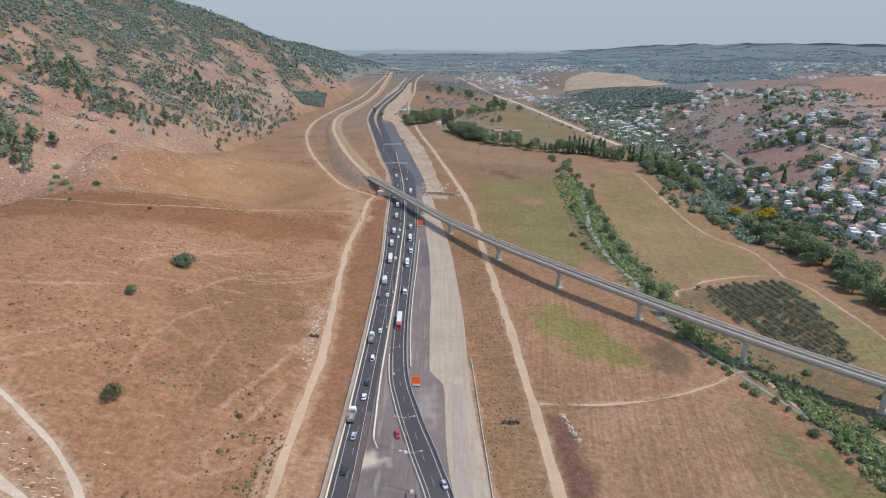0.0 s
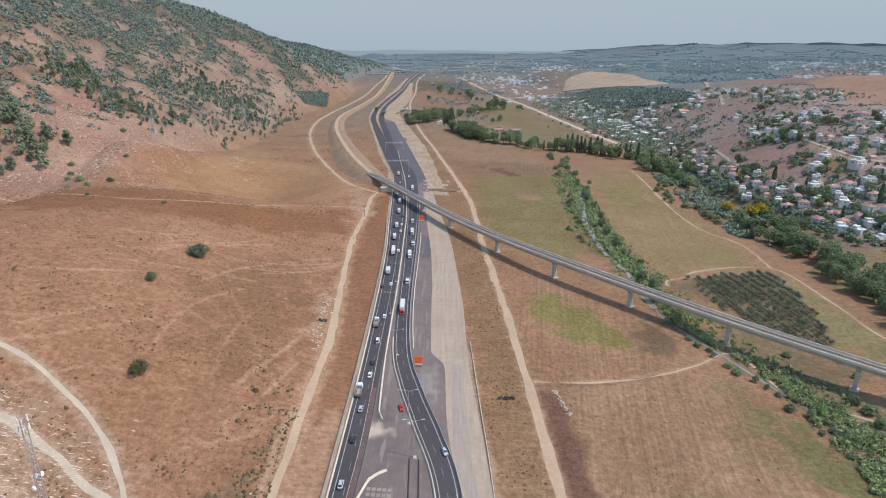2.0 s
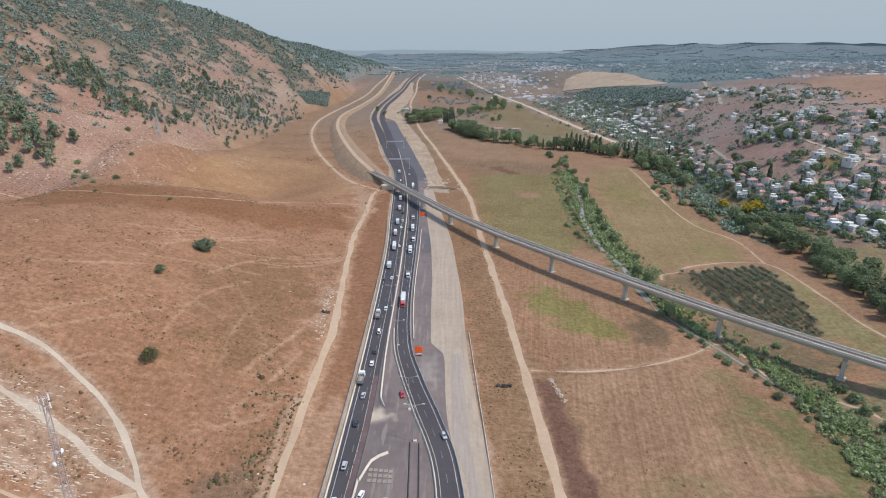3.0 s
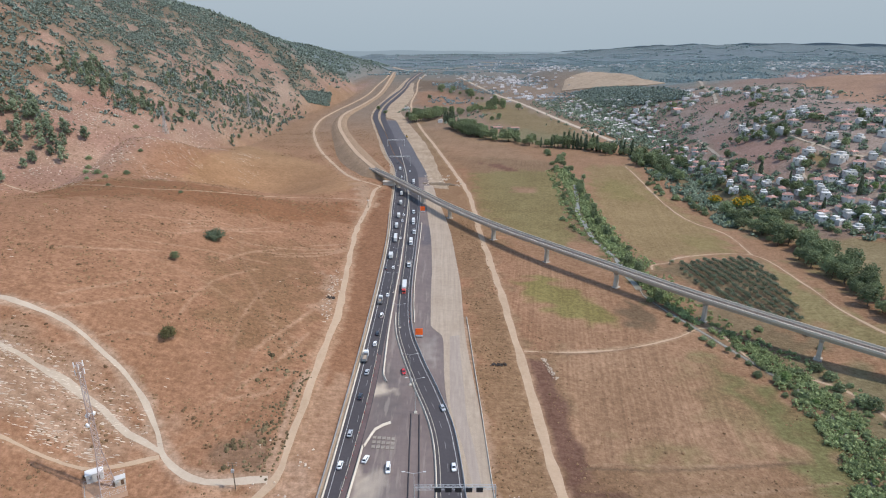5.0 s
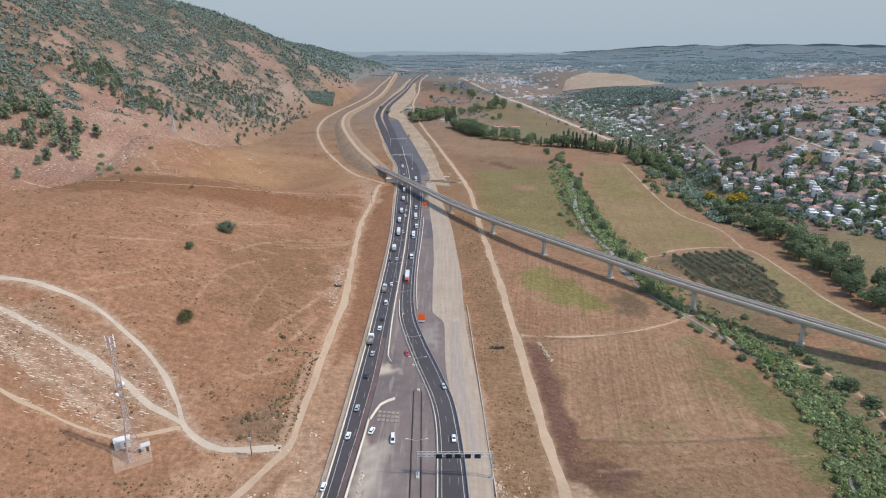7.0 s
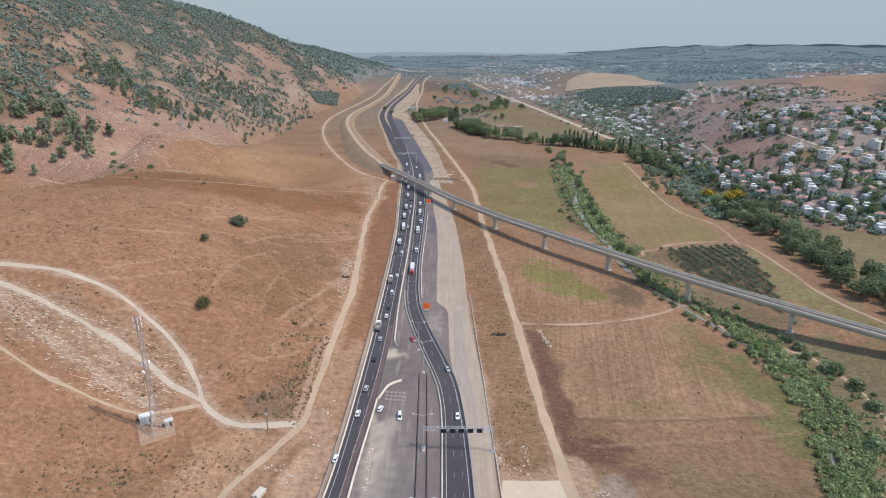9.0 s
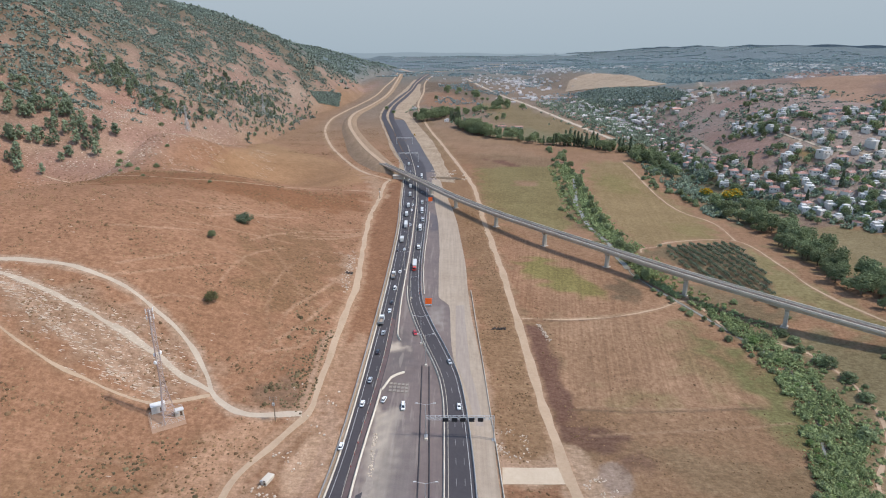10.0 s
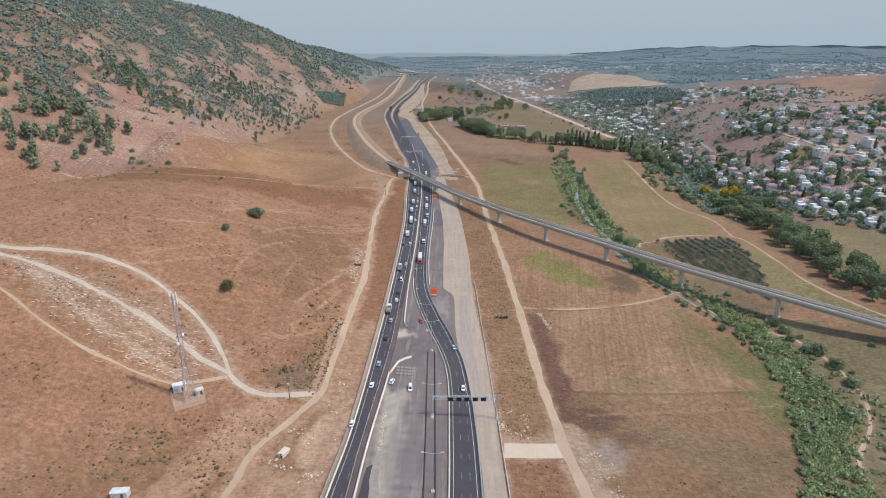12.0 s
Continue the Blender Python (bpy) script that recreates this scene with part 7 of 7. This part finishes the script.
# ---- village ----
def build_house(kind, label, plain=False):
    """kind: hip, gable, flat, tall or long; plain ones stand far off."""
    top = thing("house", label, "house", "village houses")
    w, d, h = {"hip": (13, 10, 4.6), "gable": (12, 8.5, 4.2), "flat": (12, 10, 4.4), "tall": (15, 11, 7.4), "long": (24, 10, 4.0)}[kind]
    wall = CREAM_WALL if kind in ("gable", "long") else WHITE_WALL
    bm = bmesh.new()
    box(bm, (w, d, h + 3.0), (0, 0, h / 2 - 1.5))
    if kind in ("flat", "tall"):
        box(bm, (w * 0.45, d * 0.7, 2.8), (w * 0.18, 0.6, h + 1.4))
    part("wall", bm, wall, top)
    bm = bmesh.new()
    if kind in ("hip", "gable", "long"):
        e, rise = 0.6, 2.6
        a = [bm.verts.new((x, y, h)) for x, y in ((-w / 2 - e, -d / 2 - e), (w / 2 + e, -d / 2 - e), (w / 2 + e, d / 2 + e), (-w / 2 - e, d / 2 + e))]
        inset = d / 2 if kind == "hip" else -e * 0.2
        r = [bm.verts.new((-w / 2 - e + max(inset, 0), 0, h + rise)), bm.verts.new((w / 2 + e - max(inset, 0), 0, h + rise))]
        for f in ((a[0], a[1], r[1], r[0]), (a[2], a[3], r[0], r[1]), (a[1], a[2], r[1]), (a[3], a[0], r[0]), a[::-1]):
            bm.faces.new(f)
        roof = part("roof", bm, TILE, top, "weathered red tile roof")
        if not plain:
            bm = bmesh.new()
            rod(bm, (-w * 0.2 - 0.8, -d * 0.22, h + 1.9), (-w * 0.2 + 0.8, -d * 0.22, h + 1.9), 0.4, sides=8)
            part("water_tank", bm, CAR_WHITE, roof, "white roof water tank")
        if not plain:
            bm = bmesh.new()
            box(bm, (0.8, 0.8, 1.6), (w * 0.22, d * 0.18, h + 2.2))
            part("chimney", bm, WHITE_WALL, roof)
    else:
        box(bm, (w + 0.4, d + 0.4, 0.5), (0, 0, h + 0.1), 0, 0.98, 0.08)
        roof = part("roof", bm, FLAT_ROOF, top, "flat pale roof with a parapet")
    if kind in ("flat", "tall") and not plain:
        bm = bmesh.new()
        box(bm, (w * 0.45 + 0.3, d * 0.7 + 0.3, 0.3), (w * 0.18, 0.6, h + 2.9), 0, 0.98, 0.05)
        part("upper_roof", bm, FLAT_ROOF, roof)
        bm = bmesh.new()
        rod(bm, (-w * 0.3 - 0.8, 0, h + 1.3), (-w * 0.3 + 0.8, 0, h + 1.3), 0.5, sides=9)
        part("water_tank", bm, CAR_WHITE, roof)
        bm = bmesh.new()
        box(bm, (w * 0.5, 2.4, 0.25), (-w * 0.15, -d / 2 - 1.2, h * 0.62))
        for k in (-0.38, 0.08):
            rod(bm, (w * k, -d / 2 - 2.2, -1), (w * k, -d / 2 - 2.2, h * 0.62), 0.14, sides=6)
        part("porch", bm, wall, top)
    z = 1.6 if h < 6 else 4.7
    if plain:
        for u in (-w * 0.25, w * 0.2):
            bm = bmesh.new()
            box(bm, (2.4, 0.16, 1.5), (u, -d / 2, z + 0.4))
            part("window", bm, WINDOW, top, "dark glazed window")
        return top
    for face, u, off in ((0, -w * 0.25, -d / 2), (0, w * 0.1, -d / 2), (1, 0, -w / 2)):
        bm = bmesh.new()
        if face in (0, 2):
            box(bm, (1.9, 0.16, 1.4), (u, off, z + 0.4))
        else:
            box(bm, (0.16, 1.8, 1.4), (off, u, z + 0.4))
        part("window", bm, WINDOW, top, "dark glazed window")
    bm = bmesh.new()
    box(bm, (1.1, 0.2, 2.1), (w * 0.33, -d / 2 - 0.03, 1.05))
    part("door", bm, DOOR, top)
    return top


LABELS = {"hip": "white house with a hipped red tile roof", "gable": "cream house with a gabled red tile roof", "flat": "white flat-roofed house with a shaded porch", "tall": "two-storey white house with flat roof terraces", "long": "long cream farm building with a red roof"}
HOMES = {}
TAKEN = []


def settle(kind, x, y, turn, size=1.0):
    m = pose(x, y, ground_at(x, y) + 0.6, 0, 0, turn) @ Matrix.Scale(size * 0.73, 4)
    TAKEN.append((x, y))
    key = (kind, y > 780)
    if key in HOMES:
        return copy_thing(HOMES[key], m)
    HOMES[key] = build_house(kind, LABELS[kind], y > 780)
    HOMES[key].matrix_basis = m
    return HOMES[key]


def quarter(poly, n, gap, kinds, seed, trees=1.0, lo=0.75, hi=1.15, bare=-9.0):
    """Houses and their garden trees over one part of the village."""
    rng = np.random.RandomState(seed)
    p = np.array(poly, float)
    made, tries = 0, 0
    while made < n and tries < n * 40:
        tries += 1
        x, y = rng.uniform(p[:, 0].min(), p[:, 0].max()), rng.uniform(p[:, 1].min(), p[:, 1].max())
        if inside(np.array([x]), np.array([y]), poly, 1)[0] < 0.5 or any(math.hypot(x - a, y - b) < gap for a, b in TAKEN):
            continue
        if bare > -9 and float(waves(np.array([x]), np.array([y * 1.3]), 34, seed)[0]) < bare:
            continue
        settle(kinds[rng.randint(len(kinds))], x, y, rng.choice([0, 90, 20, 110, -25, 65]) + rng.uniform(-8, 8), rng.uniform(lo, hi))
        made += 1
        for k in range(rng.poisson(trees * (0.55 if y < 850 else 0.0))):
            a = rng.uniform(0, 6.28)
            kind = ("garden", "garden", "round", "bright", "garden", "round", "garden", "cypress")[rng.randint(8)]
            plant(kind, x + math.cos(a) * gap * 0.52, y + math.sin(a) * gap * 0.52, rng.uniform(0.8, 1.3) * (0.7 if kind == "cypress" else 1.0), rng)


# landmark houses first
for kind, x, y, t, s in (("flat", 390, 917, 10, 1.2), ("tall", 416, 572, 20, 1.25), ("flat", 484, 770, 5, 1.3), ("hip", 473, 668, 15, 1.3), ("gable", 424, 637, 30, 1.1), ("hip", 437, 704, 20, 1.2), ("hip", 395, 547, 0, 1.1), ("hip", 404, 523, 12, 1.1), ("flat", 344, 572, -10, 1.0),
                         ("flat", 452, 600, 30, 1.1), ("flat", 446, 548, 20, 1.1), ("hip", 500, 700, 10, 1.2), ("long", 420, 1040, 20, 1.2)):
    settle(kind, x, y, t, s)
MIX, RED = ["flat", "hip", "gable", "flat", "tall"], ["hip", "gable", "hip", "hip", "flat"]
quarter([(338, 927), (346, 818), (338, 692), (345, 590), (329, 568), (307, 646), (300, 724), (312, 850)], 48, 9.5, RED, 81, 0.7, 0.75, 1.05)
quarter([(314, 640), (347, 578), (400, 550), (458, 515), (440, 440), (385, 400), (369, 434), (339, 533), (310, 590)], 58, 12.5, ["flat", "hip", "gable", "tall", "flat", "hip"], 82, 2.3, 0.8, 1.2)
quarter([(395, 600), (470, 660), (590, 735), (560, 640), (500, 545), (458, 522), (400, 552), (372, 575)], 36, 15, MIX + ["hip"], 84, 1.5, 0.85, 1.35)
quarter([(401, 775), (435, 650), (423, 613), (406, 646), (381, 711)], 12, 13, MIX, 83, 2.0, 0.8, 1.2)
quarter([(442, 925), (458, 824), (490, 758), (468, 690), (426, 747), (429, 863)], 15, 13, MIX, 88, 1.2, 0.8, 1.2)
quarter([(545, 1034), (620, 920), (581, 845), (521, 832), (500, 926)], 18, 13, MIX, 85, 1.0, 0.8, 1.2)
quarter([(373, 1207), (438, 1132), (530, 1175), (555, 1024), (504, 944), (484, 1078), (416, 1014), (372, 1109)], 34, 12, MIX, 90, 1.0, 0.8, 1.25)
quarter([(249, 1381), (307, 1512), (334, 1307), (361, 1214), (380, 1061), (325, 927), (290, 917), (266, 1061)], 46, 12, RED[:4], 86, 1.0, 0.85, 1.2)
quarter([(232, 1459), (320, 1592), (350, 1521), (330, 1400), (277, 1340)], 8, 14, MIX, 89, 1.0, 0.9, 1.3)
for x, y, k in ((384, 702, 9), (404, 678, 9), (486, 892, 8), (425, 1077, 8), (520, 960, 6), (398, 572, 5), (372, 610, 4), (455, 690, 5), (360, 520, 6), (395, 470, 6), (425, 445, 6)):
    for j in range(k):
        plant(("garden", "broad", "garden", "round")[RNG.randint(4)], x + RNG.normal(0, 8), y + RNG.normal(0, 8), RNG.uniform(0.6, 1.0))
for x, y, s in ((412, 520, 1.0), (418, 516, 1.1), (425, 512, 1.0), (422, 520, 0.9)):
    plant("bright", x, y, s)
for x, y in ((403, 513), (431, 474), (436, 470), (452, 462), (345, 590), (448, 470), (440, 480)):
    plant("cypress", x, y, RNG.uniform(1.0, 1.4))
# farm in the middle of the valley
for kind, x, y, t, s in (("long", 66, 1058, 5, 1.1), ("long", 98, 1056, 2, 1.0), ("long", 130, 1050, -4, 1.0), ("tall", -8, 1140, 0, 1.2), ("hip", 77, 1223, 0, 1.3), ("flat", -86, 1340, 0, 1.5), ("gable", 40, 1150, 20, 1.0)):
    settle(kind, x, y, t, s)


def garden_cover():
    """Hedges and garden trees that fill the village, too many to count."""
    rng = np.random.RandomState(95)
    home = np.array(TAKEN)
    near = home[home[:, 1] < 1200]
    hub = near[rng.randint(len(near), size=640)] + rng.normal(0, 13, (640, 2))
    low = np.column_stack([rng.uniform(300, 440, 260), rng.uniform(420, 640, 260)])
    hub = np.concatenate([hub, low[inside(low[:, 0], low[:, 1], [(305, 640), (338, 600), (352, 556), (372, 512), (440, 425), (400, 415), (352, 462), (318, 520)], 3) > 0.5]])
    k = np.repeat(hub, 7, axis=0) + rng.normal(0, 1.9, (len(hub) * 7, 2))
    gap = np.min(np.hypot(k[:, None, 0] - home[None, :, 0], k[:, None, 1] - home[None, :, 1]), axis=1)
    k = k[gap > 5.5]
    stuff("garden_cover", k, rng.uniform(1.0, 2.7, len(k)), GARDEN, "green hedges and garden trees between the houses", "garden trees", 1.0, 0.8, 6)
    far = home[home[:, 1] >= 1200]
    k = far[rng.randint(len(far), size=500)] + rng.normal(0, 24, (500, 2))
    more = np.column_stack([rng.normal(320, 38, 2000), rng.uniform(860, 1420, 2000)])
    k = np.concatenate([k, more[near_line(more[:, 0], more[:, 1], [(273, 939), (254, 1050), (229, 1214), (188, 1482)]) > 14]])
    stuff("far_gardens", k, rng.uniform(1.4, 3.0, len(k)), GARDEN, "dark trees among the distant houses", "garden trees", 1.0, 0.8, 5)


garden_cover()


def far_houses():
    """Pale houses of the towns far up the valley, too small to tell apart."""
    rng = np.random.RandomState(91)
    bits = []
    unit = np.array([(-1, -1, 0), (1, -1, 0), (1, 1, 0), (-1, 1, 0), (-1, -1, 1), (1, -1, 1), (1, 1, 1), (-1, 1, 1)], float)
    quads = np.array([(0, 1, 5, 4), (1, 2, 6, 5), (2, 3, 7, 6), (3, 0, 4, 7), (4, 5, 6, 7)])
    for cx, cy, sx, sy, n in ((1280, 2620, 190, 90, 190), (1500, 2400, 160, 120, 190), (1250, 1900, 160, 120, 110), (560, 2500, 90, 130, 80), (760, 2300, 110, 80, 60), (340, 3200, 120, 150, 60), (250, 2150, 80, 160, 130), (480, 2700, 60, 120, 60), (235, 1650, 40, 110, 45), (345, 1080, 28, 110, 70), (315, 1300, 25, 80, 60), (470, 1090, 40, 60, 20), (200, 2300, 120, 200, 60), (900, 1350, 120, 90, 40)):
        for k in range(n):
            x, y = cx + rng.normal(0, sx), cy + rng.normal(0, sy)
            s = np.array((rng.uniform(3, 6.5), rng.uniform(3, 5.5), rng.uniform(3, 5.5)))
            bits.append((unit * s + (x, y, ground_at(x, y) - 1), quads))
    tagged(mesh_part("far_houses", bits, HOUSE_SPECKS), "pale houses of distant towns on the hills", "distant houses", kind="stuff")


far_houses()


# ---- odds and ends of the roadworks ----
def traffic_cone(x, y, proto=[]):
    z = ground_at(x, y) + 0.34
    if proto:
        return copy_thing(proto[0], pose(x, y, z))
    top = thing("traffic_cone", "faded red traffic cone on the road shoulder", "traffic cone", "cones along the shoulder", (x, y, z))
    bm = bmesh.new()
    box(bm, (0.5, 0.5, 0.06), (0, 0, 0.03), 0, 1, 0.01)
    part("base", bm, TYRE, top)
    bm = bmesh.new()
    rod(bm, (0, 0, 0.05), (0, 0, 0.95), 0.24, 0.06, 10)
    body = part("body", bm, CONE_RED, top)
    bm = bmesh.new()
    rod(bm, (0, 0, 0.45), (0, 0, 0.65), 0.175, 0.135, 10)
    part("band", bm, PAINT_WHITE, body)
    proto.append(top)
    return top


edge_line = smooth_line(WEST_R, 6.0)
for q, n in zip(edge_line, normals(edge_line)):
    if 96 < q[1] < 216:
        traffic_cone(q[0] - n[0] * 2.2, q[1] - n[1] * 2.2)
for k in range(12):
    traffic_cone(-19.4 + 0.1 * k, 300 - 4.5 * k)


def slab_rows():
    for i in range(5):
        for j in range(3):
            x, y = -27.2 + i * 1.9, 150.5 + j * 2.6
            z = ground_at(x, y) + 0.1
            ob = thing("precast_slab", "pale precast concrete slab laid on the base coat", "concrete slab", "slabs on the median", (x, y, z))
            bm = bmesh.new()
            box(bm, (1.4, 1.8, 0.16), (0, 0, 0.08), 0, 1, 0.03)
            part("slab", bm, BALLAST, ob)
            bm = bmesh.new()
            for s in (-0.4, 0.4):
                rod(bm, (s, 0, 0.14), (s, 0, 0.26), 0.05, sides=5)
            part("lifting_eye", bm, STEEL, ob)


slab_rows()


def brush_pile(x, y, w, label):
    rng = np.random.RandomState(int(abs(x * 10 + y)))
    ob = thing("brush_pile", label, "brush pile", at=(x, y, ground_at(x, y)))
    c = np.column_stack([rng.normal(0, w, 40), rng.normal(0, w * 0.35, 40), rng.uniform(0.0, 0.6, 40)])
    mesh_part("heap", [lumps(c, rng.uniform(0.3, 0.8, 40), 0.7, 0.4, rng), leaves(c + rng.normal(0, 0.4, c.shape), 0.6, rng)], BRUSH, ob)


brush_pile(28.6, 214, 1.8, "dark heap of cut brushwood on the dry verge")
brush_pile(-65, 268, 1.2, "dark heap of cut brushwood beside the track")
for x, y, turn, n in ((-12, 612, 0.05, 24), (-4, 608, 0.08, 26), (4, 604, 0.02, 18)):
    ob = thing("timber_beam", "long weathered beam lying at the roadworks", "beam", "beams at the roadworks", (x, y, ground_at(x, y) + 0.25))
    ob.rotation_euler[2] = turn
    bm = bmesh.new()
    box(bm, (n, 1.4, 1.2), (0, 0, 0.6), 0, 0.97, 0.1)
    part("beam", bm, TIMBER, ob)
    for s in (-0.4, 0.4):
        bm = bmesh.new()
        box(bm, (0.6, 2.2, 0.4), (s * n, 0, -0.1), 0, 1, 0.05)
        part("bearer", bm, CONCRETE, ob)
